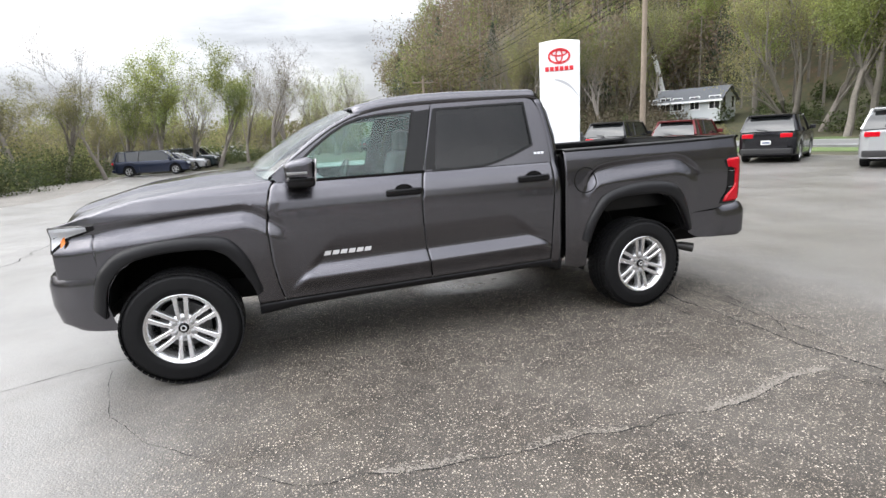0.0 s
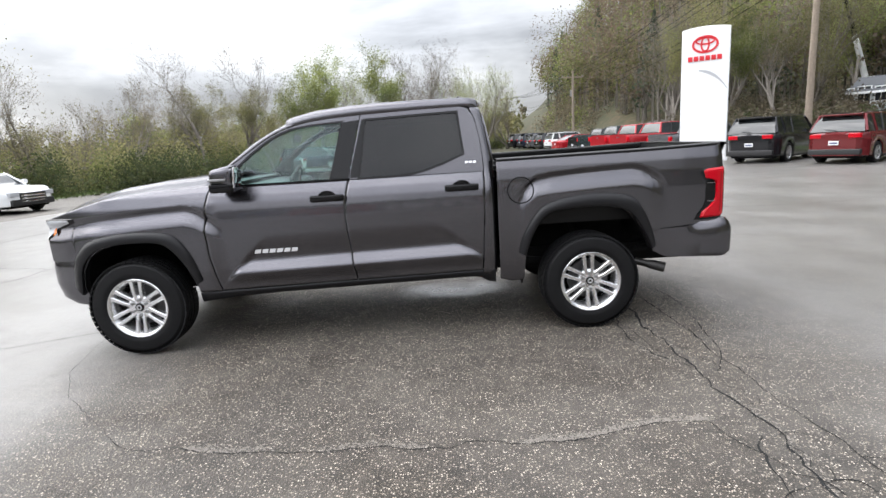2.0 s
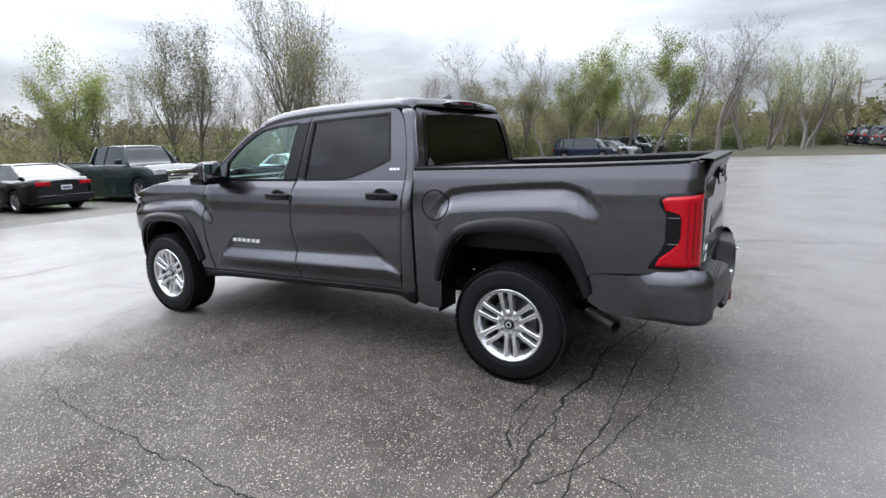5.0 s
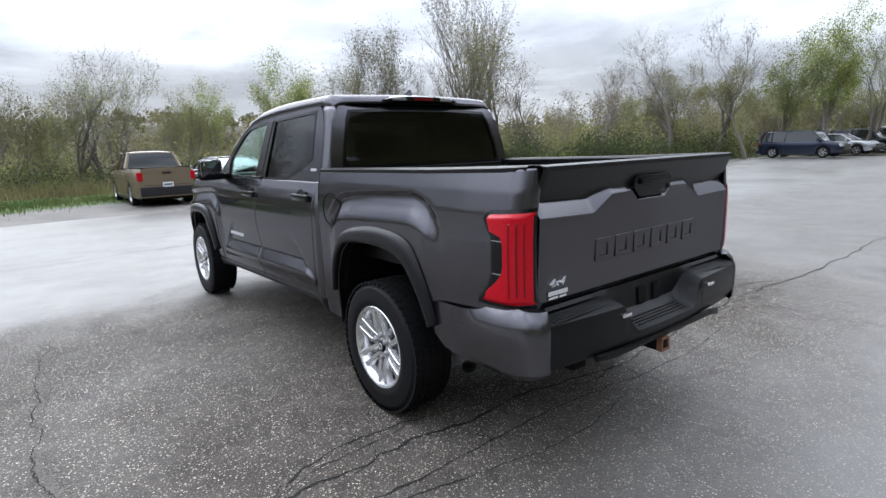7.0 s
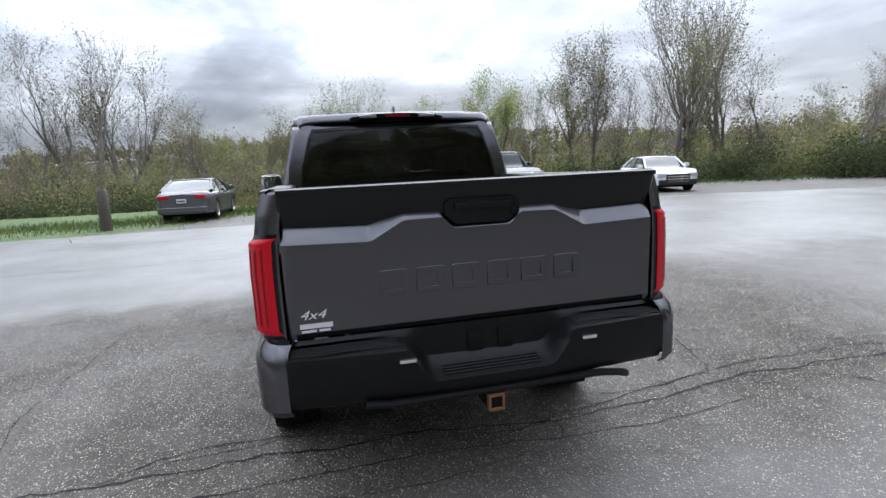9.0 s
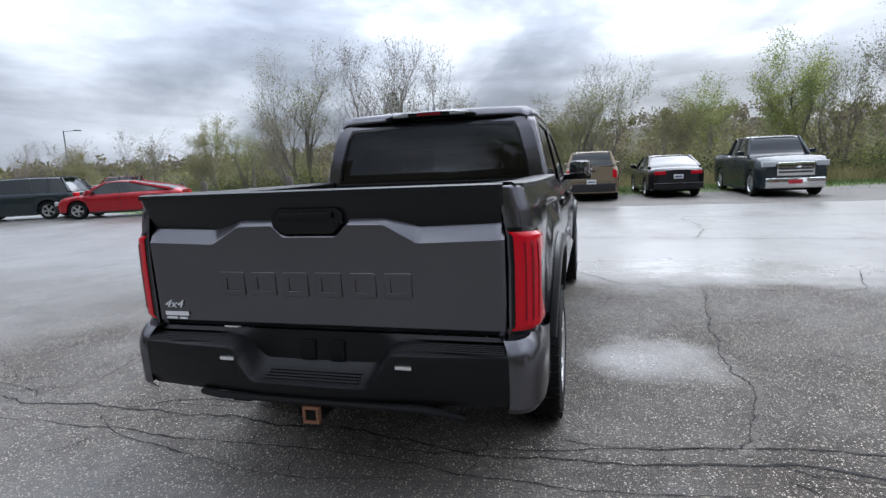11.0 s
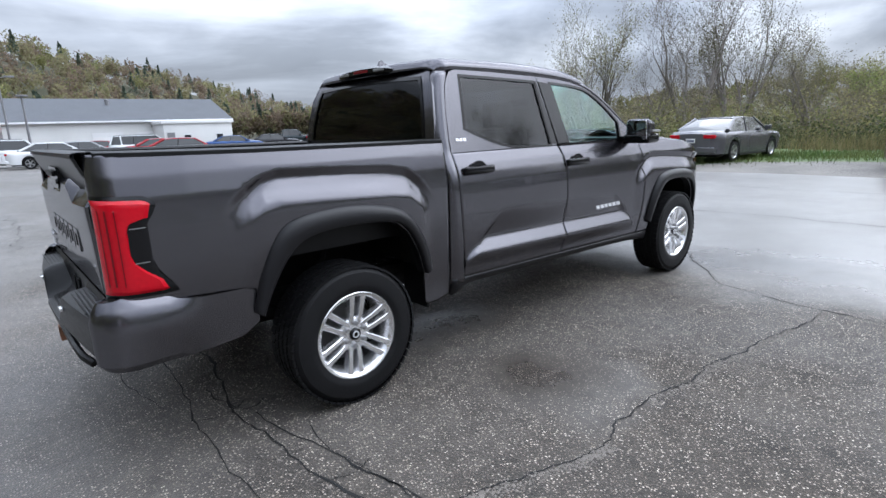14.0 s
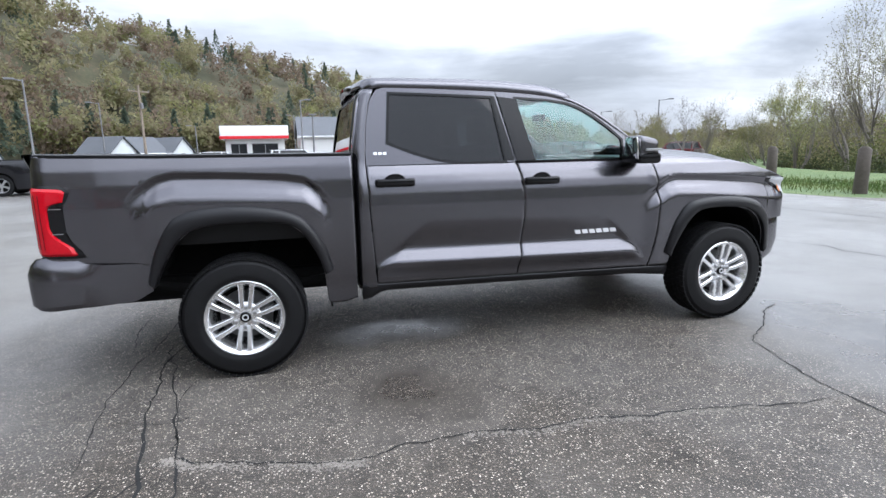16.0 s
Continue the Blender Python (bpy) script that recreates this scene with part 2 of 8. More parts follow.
def grid(f, nu, nv, flip=False):
    """A sheet of quads: f(u, v) with u, v from 0 to 1."""
    bm = bmesh.new()
    vs = [[bm.verts.new(f(i / nu, j / nv)) for j in range(nv + 1)] for i in range(nu + 1)]
    for i in range(nu):
        for j in range(nv):
            q = [vs[i][j], vs[i + 1][j], vs[i + 1][j + 1], vs[i][j + 1]]
            bm.faces.new(q[::-1] if flip else q)
    return bm


def box(x0, x1, y0, y1, z0, z1, bevel=0.0, seg=2, bm=None):
    b = bm or bmesh.new()
    made = bmesh.ops.create_cube(b, size=1.0, matrix=Matrix.Translation(((x0 + x1) / 2, (y0 + y1) / 2, (z0 + z1) / 2))
                                 @ Matrix.Diagonal((abs(x1 - x0), abs(y1 - y0), abs(z1 - z0), 1)))
    if bevel:
        vs = set(made["verts"])
        es = [e for e in b.edges if e.verts[0] in vs and e.verts[1] in vs]
        bmesh.ops.bevel(b, geom=es, offset=bevel, segments=seg, affect="EDGES", profile=0.6)
    return b


def lathe(profile, seg=32, axis="y", bm=None, at=(0, 0, 0), closed=False):
    """Turns (radius, along) pairs round an axis."""
    b = bm or bmesh.new()
    rings = []
    for r, a in profile:
        ring = []
        for k in range(seg):
            c, s = math.cos(2 * math.pi * k / seg) * r, math.sin(2 * math.pi * k / seg) * r
            p = {"y": (c, a, s), "x": (a, c, s), "z": (c, s, a)}[axis]
            ring.append(b.verts.new((p[0] + at[0], p[1] + at[1], p[2] + at[2])))
        rings.append(ring)
    pairs = list(zip(rings, rings[1:])) + ([(rings[-1], rings[0])] if closed else [])
    for p, q in pairs:
        for k in range(seg):
            b.faces.new((p[k], p[(k + 1) % seg], q[(k + 1) % seg], q[k]))
    return b


def tube(points, radius, seg=8, bm=None, cap=True):
    """A round bar along a line of points; radius may be a list."""
    b = bm or bmesh.new()
    pts = [Vector(p) for p in points]
    rs = radius if isinstance(radius, (list, tuple)) else [radius] * len(pts)
    rings = []
    for i, p in enumerate(pts):
        d = (pts[min(i + 1, len(pts) - 1)] - pts[max(i - 1, 0)]).normalized()
        a = d.orthogonal().normalized() if abs(d.z) > 0.9 else d.cross(Vector((0, 0, 1))).normalized()
        c = d.cross(a)
        rings.append([b.verts.new(p + (a * math.cos(2 * math.pi * k / seg) + c * math.sin(2 * math.pi * k / seg)) * rs[i]) for k in range(seg)])
    for p, q in zip(rings, rings[1:]):
        for k in range(seg):
            b.faces.new((p[k], p[(k + 1) % seg], q[(k + 1) % seg], q[k]))
    if cap:
        b.faces.new(rings[0][::-1]), b.faces.new(rings[-1])
    return b


def plate(outline, thick, place, hole=None, bm=None):
    """A flat plate from an outline of 2D points, with an optional hole; place(a, b, d) gives the 3D point, d metres deep."""
    b = bm or bmesh.new()
    layers = []
    for d in (0.0, thick):
        loops = []
        edges = []
        for loop in [outline] + ([hole] if hole else []):
            vs = [b.verts.new(place(p[0], p[1], d)) for p in loop]
            edges += [b.edges.new((vs[i], vs[(i + 1) % len(vs)])) for i in range(len(vs))]
            loops.append(vs)
        bmesh.ops.triangle_fill(b, use_beauty=True, edges=edges)
        layers.append(loops)
    for la, lb in zip(*layers):
        for i in range(len(la)):
            j = (i + 1) % len(la)
            b.faces.new((la[i], la[j], lb[j], lb[i]))
    return b


def smooth(t):
    t = min(1.0, max(0.0, t))
    return t * t * (3 - 2 * t)


def table(x, xs, ys):
    return float(np.interp(x, xs, ys))


def spline(pts, n, closed=False):
    """A smooth run of n points through the given ones."""
    p = np.array(pts, float)
    k = len(p)
    out = []
    spans = k if closed else k - 1
    for i in range(n):
        s = i * spans / (n if closed else n - 1)
        a = min(int(s), spans - 1)
        f = s - a
        if closed:
            q = [p[(a + d) % k] for d in (-1, 0, 1, 2)]
        else:
            q = [p[min(max(a + d, 0), k - 1)] for d in (-1, 0, 1, 2)]
        out.append(tuple(0.5 * (2 * q[1] + (q[2] - q[0]) * f + (2 * q[0] - 5 * q[1] + 4 * q[2] - q[3]) * f * f
                                + (3 * q[1] - q[0] - 3 * q[2] + q[3]) * f ** 3)))
    return out


def thing(name, label, category, group="", at=(0, 0, 0), turn=0.0, kind=""):
    ob = new(name)
    ob.empty_display_size = 0.2
    ob.matrix_basis = pose(*at, 0, 0, turn)
    return tagged(ob, label, category, group, kind)


# ---- ground, lot and hills ----
AZ = [0, 30, 50, 62, 70, 75, 79, 83, 95, 115, 135, 150, 167, 180, 200, 213, 229, 238, 250, 258, 266, 274, 285, 293, 305, 330, 360]
HILL = [40, 46, 46, 42, 28, 17, 8, 3, 2, 3, 4, 9, 14, 12, 9, 7, 5, 6, 20, 27, 29, 32, 34, 34, 35, 35, 40]
FOOT = [40, 44, 66, 52, 54, 72, 95, 105, 90, 90, 90, 95, 100, 100, 110, 120, 160, 180, 160, 140, 120, 112, 105, 95, 80, 60, 40]
CREST = [120, 120, 120, 125, 130, 140, 150, 200, 260, 260, 260, 250, 240, 240, 260, 300, 400, 420, 330, 280, 240, 215, 185, 160, 150, 130, 120]


def land(x, y):
    """Height of the land: flat lot, a slow rise to the north, a bank down in the west, hills all round."""
    r, a = math.hypot(x, y), math.degrees(math.atan2(y, x)) % 360
    h = table(a, AZ, HILL) * smooth((r - table(a, AZ, FOOT)) / (table(a, AZ, CREST) - table(a, AZ, FOOT)))
    h += 0.35 * smooth((y - 30) / 50) * smooth((80 - abs(x)) / 40)
    h += 2.0 * smooth((r - 46) / 12) * smooth((a - 30) / 10) * smooth((66 - a) / 8)
    h -= 1.0 * smooth((-21 - x) / 7) * smooth((x + 70) / 30) * smooth((45 - y) / 20)
    return h


def rough_mix(name, low, high, scale, rough, bump, bump_scale, extra=None):
    """Soil, grass and gravel: two colours mixed by noise at two scales."""
    m = bpy.data.materials.new(name)
    m.use_nodes = True
    add, join = wire(m.node_tree)
    b = m.node_tree.nodes["Principled BSDF"]
    b.inputs["Roughness"].default_value = rough
    geo = add("ShaderNodeNewGeometry")
    n1, n2 = add("ShaderNodeTexNoise", Scale=scale, Detail=6.0, Roughness=0.65), add("ShaderNodeTexNoise", Scale=scale * 14, Detail=4.0)
    join(geo.outputs["Position"], n1.inputs["Vector"]), join(geo.outputs["Position"], n2.inputs["Vector"])
    av = add("ShaderNodeMath", op="ADD")
    join(n1.outputs[0], av.inputs[0]), join(n2.outputs[0], av.inputs[1])
    ramp = add("ShaderNodeValToRGB")
    half = add("ShaderNodeMath", op="MULTIPLY")
    join(av.outputs[0], half.inputs[0])
    half.inputs[1].default_value = 0.5
    join(half.outputs[0], ramp.inputs[0])
    ramp.color_ramp.elements[0].position, ramp.color_ramp.elements[0].color = 0.36, (*low, 1)
    ramp.color_ramp.elements[1].position, ramp.color_ramp.elements[1].color = 0.64, (*high, 1)
    if extra:
        e = ramp.color_ramp.elements.new(0.5)
        e.color = (*extra, 1)
    join(ramp.outputs[0], b.inputs["Base Color"])
    n3 = add("ShaderNodeTexNoise", Scale=bump_scale, Detail=5.0)
    join(geo.outputs["Position"], n3.inputs["Vector"])
    bp = add("ShaderNodeBump", Strength=bump, Distance=0.03)
    join(n3.outputs[0], bp.inputs["Height"])
    join(bp.outputs[0], b.inputs["Normal"])
    return m


M_WOODFLOOR = rough_mix("woodland_floor", (0.028, 0.027, 0.014), (0.085, 0.060, 0.034), 0.12, 0.95, 0.6, 3.0, (0.045, 0.046, 0.02))
M_GRASS = rough_mix("spring_grass", (0.05, 0.080, 0.024), (0.13, 0.150, 0.055), 0.35, 0.9, 0.7, 25.0, (0.075, 0.118, 0.032))
M_GRAVEL = rough_mix("wet_gravel", (0.06, 0.054, 0.048), (0.17, 0.155, 0.135), 0.9, 0.7, 0.8, 30.0)
M_ROAD = rough_mix("road_asphalt", (0.10, 0.10, 0.105), (0.17, 0.17, 0.17), 0.3, 0.5, 0.2, 40.0)


def asphalt_material():
    """Old wet asphalt: pale stones in a dark binder; films of water where it is smooth."""
    m = bpy.data.materials.new("wet_asphalt")
    m.use_nodes = True
    add, join = wire(m.node_tree)
    b = m.node_tree.nodes["Principled BSDF"]
    geo = add("ShaderNodeNewGeometry")
    pos = geo.outputs["Position"]

    def noise_at(scale, detail=4.0, rough=0.55):
        n = add("ShaderNodeTexNoise", Scale=scale, Detail=detail, Roughness=rough)
        join(pos, n.inputs["Vector"])
        return n.outputs[0]

    def span(src, a, c, lo=0.0, hi=1.0):
        n = add("ShaderNodeMapRange")
        join(src, n.inputs["Value"])
        for key, val in (("From Min", a), ("From Max", c), ("To Min", lo), ("To Max", hi)):
            n.inputs[key].default_value = val
        return n.outputs[0]

    def calc(op, a, c):
        n = add("ShaderNodeMath", op=op)
        for i, v in enumerate((a, c)):
            if isinstance(v, (int, float)):
                n.inputs[i].default_value = v
            else:
                join(v, n.inputs[i])
        return n.outputs[0]

    def blend(f, a, c):
        n = add("ShaderNodeMix")
        n.data_type = "RGBA"
        join(f, n.inputs[0])
        for i, v in ((6, a), (7, c)):
            if isinstance(v, tuple):
                n.inputs[i].default_value = (*v, 1)
            else:
                join(v, n.inputs[i])
        return n.outputs[2]
    # stones
    vor = add("ShaderNodeTexVoronoi", Scale=84.0)
    join(pos, vor.inputs["Vector"])
    sepc = add("ShaderNodeSeparateColor")
    join(vor.outputs["Color"], sepc.inputs[0])
    pick = span(sepc.outputs[0], 0.62, 0.80)
    round_ = span(vor.outputs["Distance"], 0.44, 0.30)
    stone = calc("MULTIPLY", calc("MULTIPLY", pick, round_), span(noise_at(5.0, 5.0, 0.65), 0.34, 0.60, 0.40, 1.0))
    fine = add("ShaderNodeTexVoronoi", Scale=170.0)
    join(pos, fine.inputs["Vector"])
    sepf = add("ShaderNodeSeparateColor")
    join(fine.outputs["Color"], sepf.inputs[0])
    fleck = calc("MULTIPLY", span(sepf.outputs[0], 0.70, 0.86), span(fine.outputs["Distance"], 0.46, 0.28))
    # the older coarse patch under the truck, and smooth newer asphalt round it
    sep = add("ShaderNodeSeparateXYZ")
    join(pos, sep.inputs[0])
    wob = calc("MULTIPLY", calc("SUBTRACT", noise_at(0.8, 3.0), 0.5), 2.2)
    west = span(calc("ADD", sep.outputs[0], wob), -2.6, -1.2)
    wob2 = calc("MULTIPLY", calc("SUBTRACT", noise_at(1.3, 4.0), 0.5), 1.2)
    away = calc("ABSOLUTE", calc("ADD", sep.outputs[1], wob2), 0.0)
    inner = calc("MULTIPLY", span(calc("ADD", sep.outputs[0], wob2), 3.9, 2.5, 0.2, 1.0), span(away, 5.2, 3.6, 0.5, 1.0))
    coarse = calc("MULTIPLY", calc("MULTIPLY", west, inner), span(noise_at(0.35, 3.0), 0.30, 0.55, 0.6, 1.0))
    binder = blend(span(noise_at(1.1, 5.0, 0.6), 0.35, 0.65), (0.022, 0.019, 0.0165), (0.062, 0.054, 0.046))
    binder = blend(calc("MULTIPLY", span(noise_at(0.55, 5.0, 0.62), 0.46, 0.66), 0.7), binder, (0.098, 0.089, 0.077))
    binder = blend(span(noise_at(130.0, 2.0), 0.35, 0.7), binder, blend(span(noise_at(9.0, 3.0), 0.3, 0.7), (0.034, 0.0305, 0.027), (0.12, 0.105, 0.088)))
    # newer asphalt is paler; wet sheen of the sky is put into this colour too
    pale_sheen = calc("MULTIPLY", calc("SUBTRACT", 1.0, coarse), span(noise_at(0.7, 5.0, 0.65), 0.3, 0.6, 0.35, 0.85))
    binder = blend(pale_sheen, binder, blend(span(noise_at(160.0, 2.0), 0.35, 0.65), (0.108, 0.105, 0.101), (0.225, 0.218, 0.208)))
    col = blend(calc("MULTIPLY", fleck, calc("ADD", calc("MULTIPLY", coarse, 0.62), 0.12)), binder, (0.40, 0.335, 0.265))
    col = blend(calc("MULTIPLY", stone, calc("ADD", calc("MULTIPLY", coarse, 0.80), 0.18)), col, blend(sepc.outputs[1], (0.40, 0.335, 0.27), (0.78, 0.70, 0.60)))
    stones_dry = col
    # water: broad films west of the patch, thin patches elsewhere
    film = span(calc("ADD", noise_at(0.22, 4.0, 0.6), calc("MULTIPLY", calc("SUBTRACT", 1.0, west), 0.11)), 0.50, 0.72)
    film = calc("MAXIMUM", film, calc("MULTIPLY", span(sep.outputs[0], 3.0, 4.6), span(noise_at(0.3, 4.0, 0.6), 0.36, 0.56, 0.25, 0.85)))
    film = calc("MAXIMUM", film, span(noise_at(0.9, 5.0, 0.6), 0.57, 0.78))
    film = calc("MULTIPLY", film, calc("SUBTRACT", 1.0, calc("MULTIPLY", coarse, 0.55)))
    # two shallow puddles and the strip held by the western joint
    pools = calc("MULTIPLY", film, 0.0)
    for cx, cy, rx, ry in ((0.86, 1.62, 0.42, 0.44), (-2.5, 2.7, 0.7, 1.9), (0.75, 0.45, 0.5, 0.26)):
        dx, dy = calc("DIVIDE", calc("SUBTRACT", sep.outputs[0], cx), rx), calc("DIVIDE", calc("SUBTRACT", sep.outputs[1], cy), ry)
        rr = calc("ADD", calc("ADD", calc("MULTIPLY", dx, dx), calc("MULTIPLY", dy, dy)), calc("MULTIPLY", calc("SUBTRACT", noise_at(2.6, 5.0, 0.65), 0.5), 3.4))
        pools = calc("MAXIMUM", pools, span(rr, 2.0, -0.4))
    join(blend(calc("MULTIPLY", pools, 0.7), stones_dry, (0.040, 0.034, 0.029)), b.inputs["Base Color"])
    film = calc("MAXIMUM", film, calc("MULTIPLY", pools, 0.85))
    damp = calc("ADD", span(noise_at(2.5, 5.0, 0.6), 0.3, 0.7, 0.34, 0.48), calc("MULTIPLY", coarse, 0.27))
    rough = calc("ADD", calc("MULTIPLY", calc("SUBTRACT", 1.0, film), damp), calc("MULTIPLY", film, 0.29))
    join(calc("SUBTRACT", rough, calc("MULTIPLY", pools, 0.14)), b.inputs["Roughness"])
    wet = calc("MAXIMUM", film, calc("MULTIPLY", calc("SUBTRACT", 1.0, coarse), 0.75))
    join(calc("ADD", calc("MULTIPLY", wet, 0.60), 0.16), b.inputs["Specular IOR Level"])
    height = calc("ADD", calc("ADD", calc("MULTIPLY", vor.outputs["Distance"], -0.8), calc("MULTIPLY", noise_at(220.0, 3.0), 0.5)), calc("MULTIPLY", noise_at(14.0, 4.0), 0.5))
    bp = add("ShaderNodeBump", Distance=0.011)
    join(height, bp.inputs["Height"])
    grip = calc("MULTIPLY", calc("ADD", calc("MULTIPLY", calc("SUBTRACT", 1.0, film), 0.9), 0.05), calc("ADD", calc("MULTIPLY", coarse, 0.65), 0.30))
    join(calc("MULTIPLY", grip, calc("SUBTRACT", 1.0, calc("MINIMUM", calc("MULTIPLY", pools, 2.2), 0.97))), bp.inputs["Strength"])
    join(bp.outputs[0], b.inputs["Normal"])
    return m


M_ASPHALT = asphalt_material()


def build_ground():
    radii = [0, 8, 14, 18, 22, 26, 30, 35, 40, 46, 52, 60, 70, 80, 92, 105, 120, 138, 158, 180, 205, 235, 270, 320, 400, 550, 900, 1800]
    n = 144
    verts, faces = [], []
    for r in radii:
        for k in range(n):
            a = 2 * math.pi * k / n
            x, y = r * math.cos(a), r * math.sin(a)
            verts.append((x, y, land(x, y) - 0.05))
    for i in range(len(radii) - 1):
        for k in range(n):
            faces.append((i * n + k, i * n + (k + 1) % n, (i + 1) * n + (k + 1) % n, (i + 1) * n + k)[::-1])
    g = raw("ground", verts, faces, M_WOODFLOOR)
    tagged(g, "woodland floor and wooded hills round the lot", "ground", kind="structure")

    def sheet(name, outline, lift, mat, label, category, kind="structure", step=6):
        """A flat-lying piece of ground with a wavering edge, as thick as a hand."""
        pts = spline(outline, len(outline) * step, True)
        pts = [(x + 0.25 * noise.noise((x * 0.7, y * 0.7, 3.1)), y + 0.25 * noise.noise((x * 0.7, y * 0.7, 7.7))) for x, y in pts]
        bm = plate(pts, 0.30, lambda a, b, d: (a, b, lift - d))
        return tagged(part(name, bm, mat, angle=20), label, category, kind=kind)
    M = M_GRASS
    sheet("grass_verge", [(-11.5, -40), (-11.6, -8), (-12.6, -5.6), (-15.5, -3.5), (-16.5, 0.5), (-17.2, 8), (-19, 14), (-16.5, 22), (-15, 31), (-12, 40), (-24, 44), (-27, 20), (-24, 0), (-24, -14), (-30, -26), (-45, -36), (-30, -42)], -0.012, M, "mown spring grass verge beside the lot", "grass")
    sheet("gravel_shoulder", [(-11.0, -9), (-11.0, 0), (-11.0, 10), (-10, 16), (-8.5, 22), (-8.5, 36), (-10, 44), (-13.5, 40), (-15.6, 31), (-17.2, 22), (-19.6, 14), (-17.8, 8), (-17.0, 0.5), (-16.0, -3.2), (-13.0, -5.2), (-12.0, -8)], -0.004, M_GRAVEL, "wet gravel shoulder along the lot", "gravel")
    sheet("lawn", [(24, -10), (23, 12), (21, 26), (19, 40), (28, 56), (44, 50), (54, 36), (56, 10), (50, -14)], -0.02, M, "green lawn at the foot of the hill", "lawn")
    sheet("parking_lot", [(-12.2, -9), (-12.1, 0), (-12.3, 8), (-12.4, 11.5), (-10.6, 17), (-9.6, 21), (-10.2, 30), (-11.0, 39), (-12, 62), (-6, 76), (8, 82), (17, 62), (19.5, 30), (20.5, 8), (22, -20), (30, -50), (26, -72), (-10, -76), (-34, -74), (-46, -50), (-30, -34), (-18, -26), (-14, -18)], 0.0, M_ASPHALT, "wet cracked asphalt parking lot", "parking lot")
    road = [(34, -90), (31, -30), (29.5, 8), (28, 26), (25.5, 44), (23, 60)]
    left = spline([(x - 3.4, y) for x, y in road], 40)
    right = spline([(x + 3.4, y) for x, y in road], 40)
    bm = plate(left + right[::-1], 0.4, lambda a, b, d: (a, b, max(land(a, b), 0) + 0.10 - d))
    rd = tagged(part("road", bm, M_ROAD, angle=20), "pale wet two-lane road past the lot", "road", kind="structure")
    for off in (-3.0, 3.0):
        mid = spline([(x + off, y) for x, y in road], 60)
        bm = plate([(x - 0.07, y) for x, y in mid] + [(x + 0.07, y) for x, y in mid[::-1]], 0.004, lambda a, b, d: (a, b, max(land(a, b), 0) + 0.106 - d))
        part("edge_line", bm, M_PLATE, rd)


build_ground()


# ---- the pickup truck in the middle of the lot; its nose points to -x ----
TRUCK = thing("pickup_truck", "dark grey metallic crew-cab pickup truck, wet, standing on asphalt", "pickup truck", at=(0, 0.012, 0))
AX_F, AX_R, HUB_Z = -1.845, 1.845, 0.392
REAR_OUT = [(1.27, 0.665), (1.31, 0.81), (1.40, 0.96), (1.48, 1.035), (1.62, 1.082), (1.83, 1.108), (2.03, 1.10), (2.16, 1.072), (2.24, 1.01), (2.325, 0.855), (2.375, 0.70), (2.38, 0.655)]
REAR_IN = [(1.325, 0.635), (1.375, 0.78), (1.445, 0.905), (1.53, 0.975), (1.66, 0.998), (1.84, 1.006), (2.00, 0.998), (2.12, 0.965), (2.20, 0.895), (2.28, 0.77), (2.335, 0.655), (2.34, 0.635)]
FRONT_OUT = [(-2.375, 0.60), (-2.32, 0.80), (-2.24, 0.905), (-2.14, 0.97), (-1.97, 1.008), (-1.77, 1.02), (-1.57, 1.005), (-1.46, 0.96), (-1.37, 0.83), (-1.315, 0.66), (-1.30, 0.59)]
FRONT_IN = [(-2.30, 0.52), (-2.255, 0.72), (-2.18, 0.83), (-2.08, 0.895), (-1.94, 0.925), (-1.77, 0.932), (-1.60, 0.92), (-1.51, 0.87), (-1.43, 0.76), (-1.37, 0.64), (-1.345, 0.56)]


